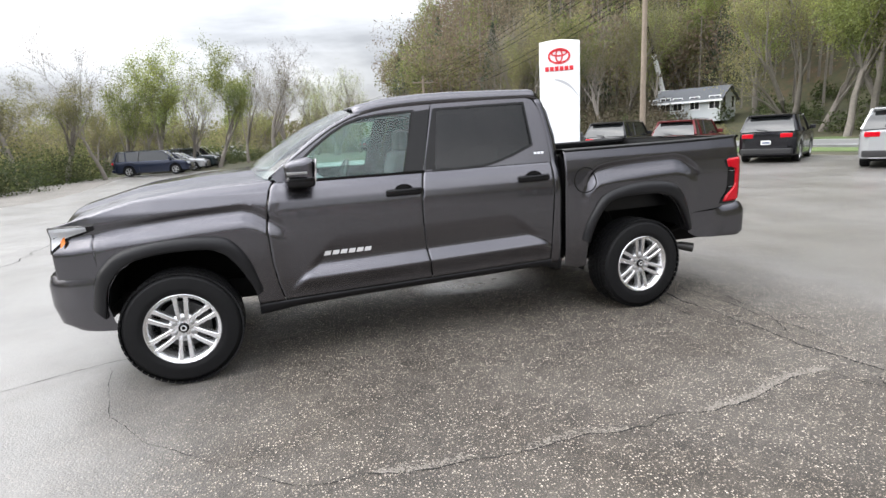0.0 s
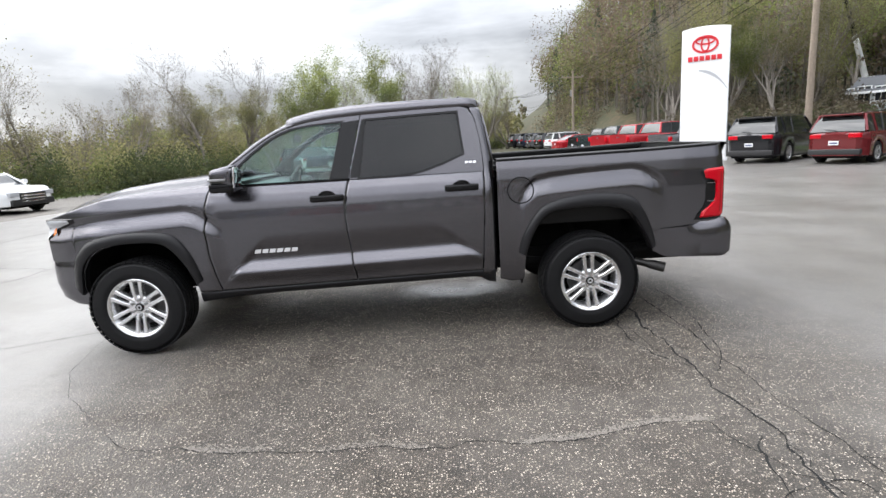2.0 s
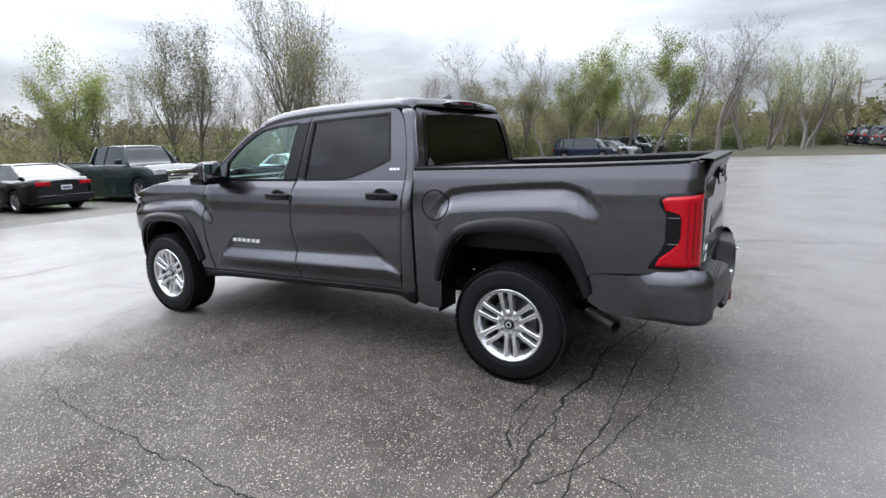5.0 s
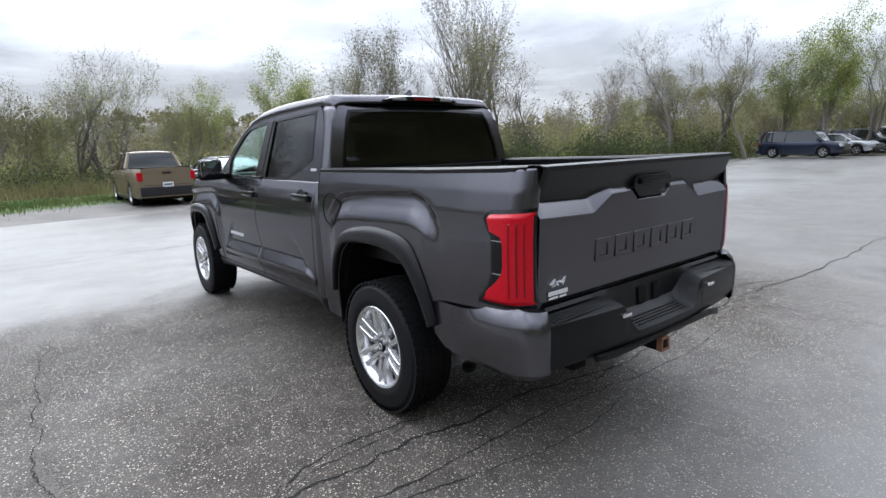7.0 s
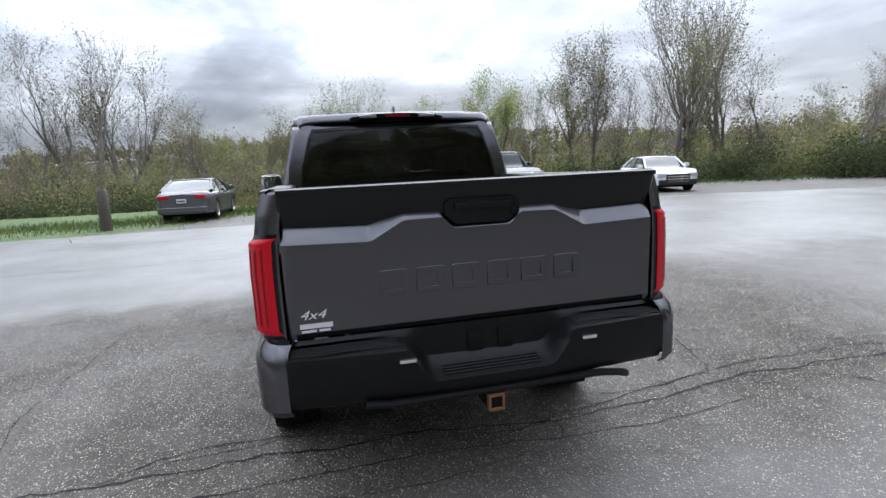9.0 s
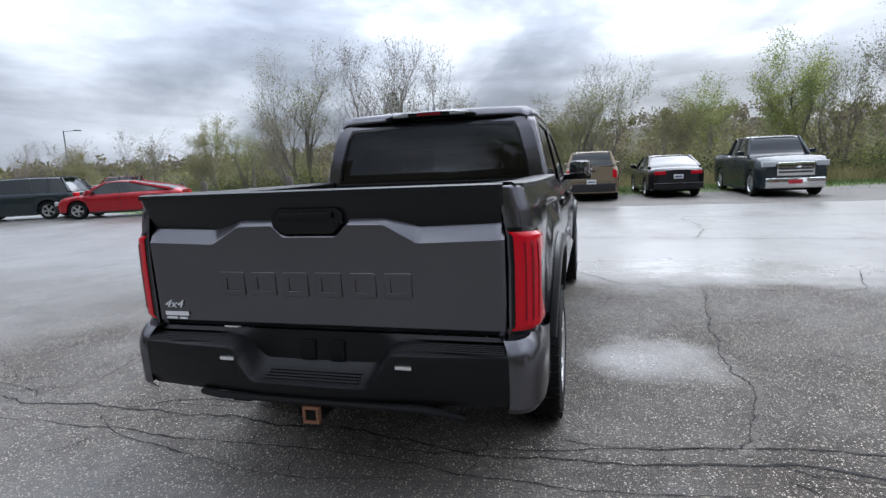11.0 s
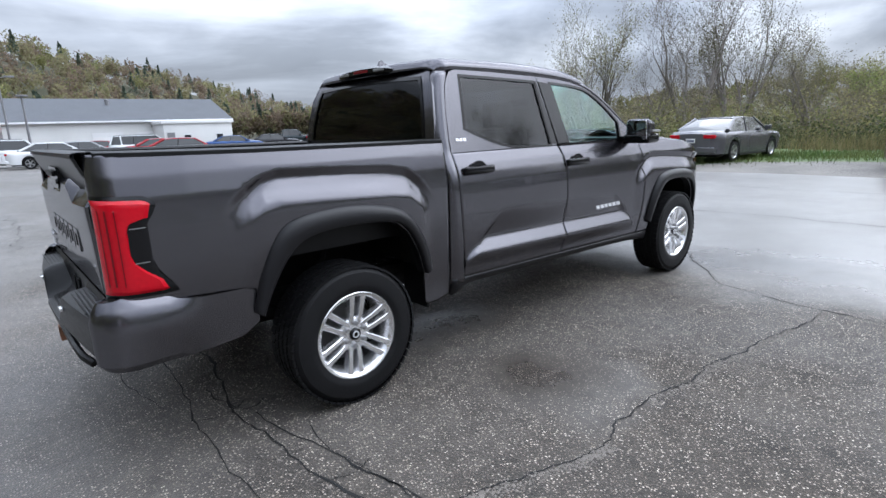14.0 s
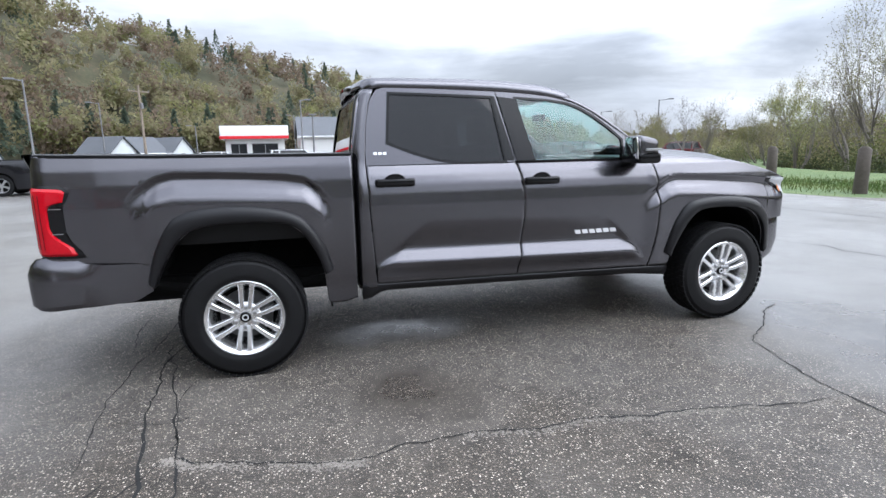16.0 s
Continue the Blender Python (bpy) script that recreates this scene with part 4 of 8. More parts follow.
def build_cab():
    # hood
    def hood(u, v):
        x = -2.55 + 1.37 * u
        s = v * 2 - 1
        xe = max(-2.61, min(x, -1.1))
        ye = body_y(xe, HOODLINE(xe)) - 0.004
        zc = HOODLINE(x) + table(x, [-2.75, -2.5, -2.0, -1.2], [0.0, 0.035, 0.055, 0.05])
        bulge = 0.022 * smooth((0.62 - abs(s * ye)) / 0.12) * smooth((x + 2.7) / 0.3)
        lead = -0.10 * (1 - s * s) * (1 - u) ** 2 - 0.10 * (1 - s * s) * u ** 3 * 1.6
        z = HOODLINE(x) + (zc - HOODLINE(x)) * (1 - abs(s) ** 3) + bulge - 0.10 * (1 - smooth(u / 0.12)) * (1 - s * s * 0.3)
        return (x + lead, s * ye, z)
    thick(part("hood", grid(hood, 40, 40), M_PAINT, TRUCK, angle=45), 0.012)
    # cowl under the windscreen
    part("cowl", box(-1.42, -1.08, -0.80, 0.80, 1.28, 1.345, 0.02), M_PLASTIC, TRUCK)
    for y in (-0.45, 0.25):
        part("wiper", tube([(-1.36, y, 1.375), (-1.30, y + 0.5, 1.40)], 0.008, 6), M_PLASTIC, TRUCK)
    # roof
    ZR = lambda x: table(x, [-0.60, -0.50, -0.31, -0.02, 0.25, 0.7, 0.92, 0.99, 1.025, 1.045], [1.812, 1.857, 1.900, 1.926, 1.936, 1.936, 1.933, 1.928, 1.910, 1.860])
    ZD = lambda x: table(x, [p[0] for p in DRIP], [p[1] for p in DRIP])
    def roof(u, v):
        s = v * 2 - 1
        x = -0.53 + 1.575 * (1 - (1 - u) ** 1.4) - 0.07 * (1 - s * s) * (1 - u) ** 3
        zd = ZD(max(-0.53, x)) - 0.03 * smooth((x - 0.9) / 0.13)
        side_y = UPPER_Y(zd) + 0.004
        q = max(0.0, (abs(s) - 0.86) / 0.14)
        y = math.copysign(side_y * (min(abs(s), 0.86) / 0.86 * 0.88 + 0.12 * math.sin(q * math.pi / 2)), s) * (1 - 0.05 * smooth((x - 0.93) / 0.12))
        z = zd + (ZR(x) - zd) * ((1 - 0.14 * (abs(s) / 0.86) ** 2) if q == 0 else 0.86 * math.cos(q * math.pi / 2))
        return (x - 0.05 * abs(s) ** 5 * smooth((x - 0.9) / 0.14), y, z)
    thick(part("roof", grid(roof, 44, 36), M_PAINT, TRUCK, angle=50), 0.012)
    # windscreen between the pillars
    def screen(u, v, inset=0.05, drop=0.0):
        s = (v * 2 - 1) * (1 - inset)
        x0, z0 = -1.42 + 0.26 * s * s, 1.345
        x1, z1 = -0.60 + 0.08 * s * s, ZR(-0.56) - 0.05 * abs(s) ** 4
        y0, y1 = 0.86, 0.785
        k = u
        return (x0 + (x1 - x0) * k + 0.0, s * (y0 + (y1 - y0) * k), z0 + (z1 - z0) * k + 0.05 * math.sin(math.pi * k) - drop)
    pane = part("windscreen", grid(screen, 14, 20), M_GLASS, TRUCK)
    pane.visible_shadow = False
    for s in (-1, 1):
        def pillar(u, v):
            # from the windscreen edge to the drip line
            k = u
            a = Vector(screen(k, 1.0 if s > 0 else 0.0))
            b = min(len(DRIP) - 1.001, k * 6.2)
            i = int(b)
            f = b - i
            dx, dz = DRIP[i][0] * (1 - f) + DRIP[i + 1][0] * f, DRIP[i][1] * (1 - f) + DRIP[i + 1][1] * f
            c = Vector((dx, s * (UPPER_Y(dz) + 0.004), dz + 0.004))
            p = a.lerp(c, v)
            p.y += s * 0.012 * math.sin(math.pi * v)
            p.z += 0.010 * math.sin(math.pi * v)
            return p
        thick(part("windscreen_pillar", grid(pillar, 18, 6, flip=s > 0), M_PAINT, TRUCK), 0.01)
    # cab back with the rear window
    outer = [(-0.83, 1.40), (-0.815, 1.54), (-0.765, 1.74), (-0.70, 1.835), (-0.5, 1.868), (0, 1.878), (0.5, 1.868), (0.70, 1.835), (0.765, 1.74), (0.815, 1.54), (0.83, 1.40), (0.83, 0.55), (-0.83, 0.55)]
    hole = [(-0.715, 1.425), (-0.70, 1.54), (-0.645, 1.74), (-0.62, 1.79), (-0.3, 1.805), (0, 1.808), (0.3, 1.805), (0.62, 1.79), (0.645, 1.74), (0.70, 1.54), (0.715, 1.425)]
    back = lambda d0: (lambda a, b, d: (DROP(b) + 0.004 - d - d0, a, b))
    part("cab_back", plate(outer, 0.02, back(0.0), hole), M_PAINT, TRUCK)
    ring = grow(hole, 0.022)
    part("rear_window_seal", plate(ring, 0.012, back(-0.006), hole), M_GLOSSBLACK, TRUCK)
    pane = part("rear_window", plate(hole, 0.004, back(0.004)), M_PRIVACY, TRUCK, "dark tinted rear window")
    pane.visible_shadow = False
    part("window_ledge", box(1.085, 1.135, -0.76, 0.76, 1.375, 1.40, 0.008), M_PLASTIC, TRUCK)
    part("window_ledge", box(1.09, 1.15, -0.80, 0.80, 1.33, 1.362, 0.008), M_PLASTIC, TRUCK)
    # high brake lamp and aerial on the roof's rear edge
    def spoiler(u, v):
        y = -0.37 + 0.74 * u
        e = 1 - abs(2 * u - 1) ** 6
        prof = [(0.94, 1.922), (1.02, 1.926), (1.066, 1.912), (1.068, 1.880), (1.04, 1.860)]
        x, z = prof[min(4, int(round(v * 4)))]
        return (0.97 + (x - 0.97) * (0.6 + 0.4 * e), y, 1.885 + (z - 1.885) * (0.5 + 0.5 * e) - 0.02 * (abs(y) / 0.37) ** 2)
    hb = part("high_brake_lamp", grid(spoiler, 24, 4), M_GLOSSBLACK, TRUCK, "gloss black high brake lamp")
    part("brake_lens", box(1.060, 1.071, -0.09, 0.09, 1.884, 1.904, 0.003), M_REDDARK, hb)
    for y in (-0.28, 0.16):
        part("cargo_lens", box(1.058, 1.068, y, y + 0.12, 1.882, 1.900, 0.003), M_STEEL, hb)
    bm = bmesh.new()
    pts = [(0.74, 1.930), (0.92, 1.920), (0.90, 1.978), (0.885, 1.985), (0.85, 1.965)]
    plate([(p[0], p[1]) for p in pts], 0.02, lambda a, b, d: (a, (d - 0.01) * (1.6 if b < 1.93 else 0.5), b), bm=bm)
    part("roof_aerial", bm, M_PAINT, TRUCK)
    # interior
    for y in (-0.40, 0.40):
        for x, hgt in ((-0.30, 1.30), (0.60, 1.28)):
            seat = part("seat", box(x - 0.28, x + 0.24, y - 0.27, y + 0.27, 0.80, 0.98, 0.05, 3), M_SEAT, TRUCK)
            bm = box(x + 0.16, x + 0.32, y - 0.25, y + 0.25, 0.92, 1.46, 0.06, 3)
            for v in bm.verts:
                v.co.x += 0.22 * (v.co.z - 0.92)
            part("seat_back", bm, M_SEAT, seat)
            bm = box(x + 0.32, x + 0.42, y - 0.14, y + 0.14, 1.47, 1.66, 0.04, 3)
            part("headrest", bm, M_SEAT, seat)
    bm = box(-1.12, -0.72, -0.78, 0.78, 1.00, 1.31, 0.06, 3)
    part("dashboard", bm, M_PLASTIC, TRUCK)
    bm = lathe([(0.175 + 0.016 * math.cos(a * math.pi / 4), 0.016 * math.sin(a * math.pi / 4)) for a in range(8)], 28, "x", closed=True)
    for k in range(3):
        a = math.pi / 2 + k * 2 * math.pi / 3
        tube([(0, 0, 0), (0, 0.17 * math.cos(a), 0.17 * math.sin(a))], 0.016, 6, bm)
    wheel = part("steering_wheel", bm, M_PLASTIC, TRUCK)
    wheel.matrix_basis = pose(-0.63, -0.40, 1.27, 0, 22, 0)
    bm = box(-0.665, -0.645, -0.12, 0.12, 1.655, 1.715, 0.01, 3)
    part("inner_mirror", bm, M_PLASTIC, TRUCK)
    part("cabin_floor", box(-1.2, 1.08, -0.86, 0.86, 0.56, 0.62), M_SEAT, TRUCK)
    part("headliner", box(-0.5, 0.98, -0.66, 0.66, 1.80, 1.82), M_SEAT, TRUCK)


build_cab()


def build_bed():
    part("bed_floor", box(1.16, 2.90, -0.80, 0.80, 0.86, 0.90), M_PLASTIC, TRUCK)
    part("bed_front", box(1.135, 1.175, -0.86, 0.86, 0.60, 1.375, 0.01), M_PAINT, TRUCK)
    for s in (-1, 1):
        part("bed_inner_wall", box(1.16, 2.90, min(s * 0.79, s * 0.81), max(s * 0.79, s * 0.81), 0.88, 1.40), M_PLASTIC, TRUCK)
        def cap(u, v):
            x = 1.12 + 1.80 * u
            prof = [(0.004, -0.012), (0.004, 0.006), (-0.01, 0.013), (-0.12, 0.013), (-0.135, 0.0), (-0.135, -0.03)]
            d, h = prof[min(5, int(round(v * 5)))]
            return (x, s * (body_y(x, RAIL(x)) + d), RAIL(x) + h)
        part("rail_cap", grid(cap, 40, 5, flip=s > 0), M_PLASTIC, TRUCK, "black bed rail cap")
    # tailgate
    CY = [-0.835, -0.48, -0.34, -0.175, -0.125, 0.125, 0.175, 0.34, 0.48, 0.835]
    CZ = [1.283, 1.272, 1.312, 1.310, 1.258, 1.258, 1.310, 1.312, 1.272, 1.283]
    FH = [0.055, 0.055, 0.018, 0.014, 0.012, 0.012, 0.014, 0.018, 0.055, 0.055]
    def gate_keys(y):
        c, f = table(y, CY, CZ), table(y, CY, FH)
        return [(0.835, 2.945), (0.86, 2.958), (1.0, 2.962), (1.12, 2.966), (c - f - 0.02, 2.970), (c - f, 2.970), (c, 2.970 - 0.62 * f), (c + 0.010, 2.955 - 0.50 * f),
                (1.35, 2.958), (1.395, 2.976), (1.426, 2.988), (1.440, 2.984), (1.443, 2.955), (1.440, 2.90)]

    def gate_rows(first, last):
        def f(u, v):
            y = -0.832 + 1.664 * u
            z, x = gate_keys(y)[first + int(round(v * (last - first)))]
            return (x - 0.012 * smooth((abs(y) - 0.815) / 0.017), y, z)
        return f
    gt = part("tailgate", grid(gate_rows(0, 7), 130, 7), M_PAINT, TRUCK, "grey tailgate with raised crease", angle=22)
    part("upper_panel", grid(gate_rows(7, 13), 130, 6), M_UPPER, gt, "satin black panel over the crease", angle=22)
    part("tailgate_inner", box(2.895, 2.93, -0.80, 0.80, 0.86, 1.435, 0.01), M_PLASTIC, gt)
    # black band over the top of the gate
    def band(u, v):
        y = -0.832 + 1.664 * u
        z, x = [(1.424, 2.9905), (1.442, 2.9885), (1.4475, 2.96), (1.4445, 2.88)][min(3, int(round(v * 3)))]
        return (x, y, z)
    part("tailgate_cap", grid(band, 20, 3), M_PLASTIC, gt)
    outline = [(-0.165, 1.35), (-0.14, 1.368), (0.14, 1.368), (0.165, 1.35), (0.165, 1.305), (0.115, 1.262), (-0.115, 1.262), (-0.165, 1.305)]
    hl = part("tailgate_handle", plate(outline, 0.03, lambda a, b, d: (2.975 - d, a, b)), M_GLOSSBLACK, gt, "black tailgate handle")
    part("handle_lever", box(2.975, 2.992, -0.125, 0.125, 1.325, 1.352, 0.006), M_PLASTIC, hl)
    part("camera_eye", lathe([(0.0, 0.008), (0.012, 0.008), (0.014, 0.0)], 12, "x", at=(2.975, 0.14, 1.30)), M_PLASTIC, hl)
    # six raised blocks and two small badges
    for k in range(6):
        y0, z0, w, h = -0.455 + 0.157 * k, 0.985, 0.118, 0.108
        rim = [(y0 + 0.006, z0), (y0 + w - 0.006, z0), (y0 + w, z0 + 0.006), (y0 + w, z0 + h - 0.006), (y0 + w - 0.006, z0 + h), (y0 + 0.006, z0 + h), (y0, z0 + h - 0.006), (y0, z0 + 0.006)]
        core = [(y0 + 0.026, z0 + 0.024), (y0 + w - 0.026, z0 + 0.024), (y0 + w - 0.026, z0 + h - 0.024), (y0 + 0.026, z0 + h - 0.024)]
        ob = part("raised_block", plate(rim, 0.012, lambda a, b, d: (2.9685 - d, a, b), core), M_PAINT, gt)
        edge = ob.modifiers.new("edge", "BEVEL")
        edge.width, edge.segments, edge.limit_method = 0.002, 2, "ANGLE"
    text = bpy.data.curves.new("four_wheel_badge", "FONT")
    text.body, text.size, text.extrude, text.shear = "4x4", 0.050, 0.003, 0.35
    probe = new("four_wheel_badge", text)
    me = bpy.data.meshes.new_from_object(probe.evaluated_get(bpy.context.evaluated_depsgraph_get()))
    bpy.data.objects.remove(probe)
    me.materials.append(M_BADGE)
    ob = new("drive_badge", me)
    ob.parent = gt
    ob.matrix_basis = pose(2.967, -0.785, 0.922, 90, 0, 90) @ Matrix.Diagonal((1.35, 1, 1, 1))
    ob["label"] = "silver 4x4 badge"
    bars(gt, lambda a, b, d: (2.963 + d, -0.785 + a, 0.882 + b), [0.13], 0.020, M_BADGE, 0.01, 0.003)
    bars(gt, lambda a, b, d: (2.963 + d, -0.780 + a, 0.866 + b), [0.06, 0.045], 0.010, M_BADGE, 0.01, 0.003)
    # rear bumper: step with a notch for the plate
    def bumper(u, v):
        y = -0.848 + 1.696 * u
        k = 1 - smooth((abs(y) - 0.25) / 0.13)
        full = [(2.95, 0.83), (2.962, 0.815), (2.98, 0.803), (3.05, 0.792), (3.082, 0.775), (3.09, 0.745), (3.088, 0.62), (3.06, 0.565), (2.95, 0.555)]
        notch = [(2.95, 0.83), (2.955, 0.80), (2.962, 0.70), (3.00, 0.662), (3.07, 0.640), (3.09, 0.632), (3.088, 0.61), (3.06, 0.565), (2.95, 0.555)]
        i = min(8, int(round(v * 8)))
        x = full[i][0] * (1 - k) + notch[i][0] * k
        z = full[i][1] * (1 - k) + notch[i][1] * k
        x -= 0.055 * (y / 0.85) ** 2 * (1 if i > 1 else 0)
        return (x, y, z)
    bp = part("rear_bumper", grid(bumper, 90, 8), M_PLASTIC, TRUCK, "black step bumper", angle=30)
    for y0, y1 in ((-0.83, -0.40), (0.40, 0.83)):
        for k in range(5):
            x = 2.985 + 0.016 * k - 0.02
            part("step_rib", box(x, x + 0.007, y0, y1, 0.796 - 0.0022 * k, 0.803 - 0.0022 * k, 0.002, 1), M_PLASTIC, bp)
    for k in range(4):
        x = 3.0 + 0.018 * k
        part("step_rib", box(x, x + 0.007, -0.22, 0.22, 0.660 - 0.0058 * k, 0.668 - 0.0058 * k, 0.002, 1), M_PLASTIC, bp)
    for y in (-0.375, 0.435):
        part("plate_lamp", box(3.075, 3.094, y - 0.035, y + 0.035, 0.728, 0.745, 0.004), M_CHROME, bp)
    for y in (-0.05, 0.09):
        part("plate_socket", box(2.962, 2.968, y - 0.035, y + 0.035, 0.70, 0.79, 0.004), M_UNDER, bp)
    part("lower_valance", tube([(3.05, -0.55, 0.560), (3.06, -0.45, 0.552), (3.06, 0.50, 0.552), (3.05, 0.60, 0.535), (3.02, 0.66, 0.51)], 0.018, 8), M_PLASTIC, bp)
    # tow hitch
    hitch = part("tow_hitch", box(2.80, 3.07, -0.035, 0.035, 0.46, 0.53, 0.006), M_UNDER, TRUCK, "square tow hitch, rusty inside")
    outline = [(-0.036, 0.459), (0.036, 0.459), (0.036, 0.531), (-0.036, 0.531)]
    inner = [(-0.026, 0.469), (0.026, 0.469), (0.026, 0.521), (-0.026, 0.521)]
    part("hitch_mouth", plate(outline, 0.03, lambda a, b, d: (3.08 - d, a, b), inner), M_RUST, hitch, "rusty square mouth")
    # exhaust tail pipe, left side
    bm = lathe([(0.030, -0.14), (0.031, -0.05), (0.040, 0.0), (0.043, 0.10), (0.039, 0.10), (0.036, 0.02), (0.0, 0.0)], 20, "x")
    ex = part("exhaust_pipe", bm, M_EXHAUST, TRUCK, "dark steel exhaust tail pipe")
    ex.matrix_basis = pose(2.42, -0.80, 0.455, 0, 10, -30)
    # chassis
    for s in (-1, 1):
        part("frame_rail", box(-2.5, 2.9, min(s * 0.42, s * 0.52), max(s * 0.42, s * 0.52), 0.44, 0.60, 0.01), M_UNDER, TRUCK)
        part("leaf_spring", tube([(1.15, s * 0.62, 0.56), (1.845, s * 0.62, 0.47), (2.55, s * 0.62, 0.60)], 0.03, 6), M_UNDER, TRUCK)
        part("shock_absorber", tube([(1.95, s * 0.60, 0.42), (1.75, s * 0.52, 0.85)], 0.03, 8), M_UNDER, TRUCK)
    part("floor_pan", box(-1.3, 1.1, -0.88, 0.88, 0.50, 0.56), M_UNDER, TRUCK)
    part("engine_mass", box(-2.5, -1.25, -0.36, 0.36, 0.45, 1.15), M_UNDER, TRUCK)
    part("bed_underside", box(1.14, 2.9, -0.36, 0.36, 0.62, 0.86), M_UNDER, TRUCK)
    part("spare_tyre", lathe([(0.2, -0.1), (0.37, -0.09), (0.4, 0.0), (0.37, 0.09), (0.2, 0.1)], 28, "z", at=(2.5, 0, 0.58)), M_RUBBER, TRUCK)
    part("rear_axle", tube([(AX_R, -0.75, HUB_Z), (AX_R, 0.75, HUB_Z)], 0.05, 10), M_UNDER, TRUCK)
    part("differential", lathe([(0.0, -0.17), (0.12, -0.12), (0.17, 0.0), (0.12, 0.12), (0.0, 0.17)], 20, "x", at=(AX_R, 0, HUB_Z)), M_UNDER, TRUCK)
    part("front_axle", tube([(AX_F, -0.75, HUB_Z), (AX_F, 0.75, HUB_Z)], 0.04, 10), M_UNDER, TRUCK)
    # front end
    def fbump(u, v):
        s = u * 2 - 1
        a = abs(s)
        yy = 0.925 * math.sin(a * math.pi / 2) ** 0.8
        x = -2.67 + 0.42 * smooth((a - 0.25) / 0.75) ** 1.6
        prof = [(0.0, 0.81), (-0.02, 0.795), (-0.04, 0.74), (-0.04, 0.60), (-0.005, 0.455), (0.10, 0.40)]
        d, z = prof[min(5, int(round(v * 5)))]
        d *= (1 - 0.4 * a)
        z += 0.03 * a * (1 if v > 0.7 else 0)
        return (x + d, math.copysign(yy, s) * (1.0 if v < 0.7 else 0.98), z)
    part("front_bumper", grid(fbump, 60, 5), M_PAINT, TRUCK, "painted front bumper", angle=30)
    part("front_valance", box(-2.52, -2.30, -0.80, 0.80, 0.47, 0.80, 0.03), M_PLASTIC, TRUCK)
    part("grille_back", box(-2.61, -2.44, -0.62, 0.62, 0.78, 1.12, 0.04), M_PLASTIC, TRUCK)
    for k in range(5):
        part("grille_bar", box(-2.635, -2.60, -0.56, 0.56, 0.83 + k * 0.065, 0.855 + k * 0.065, 0.008), M_GLOSSBLACK, TRUCK)


build_bed()


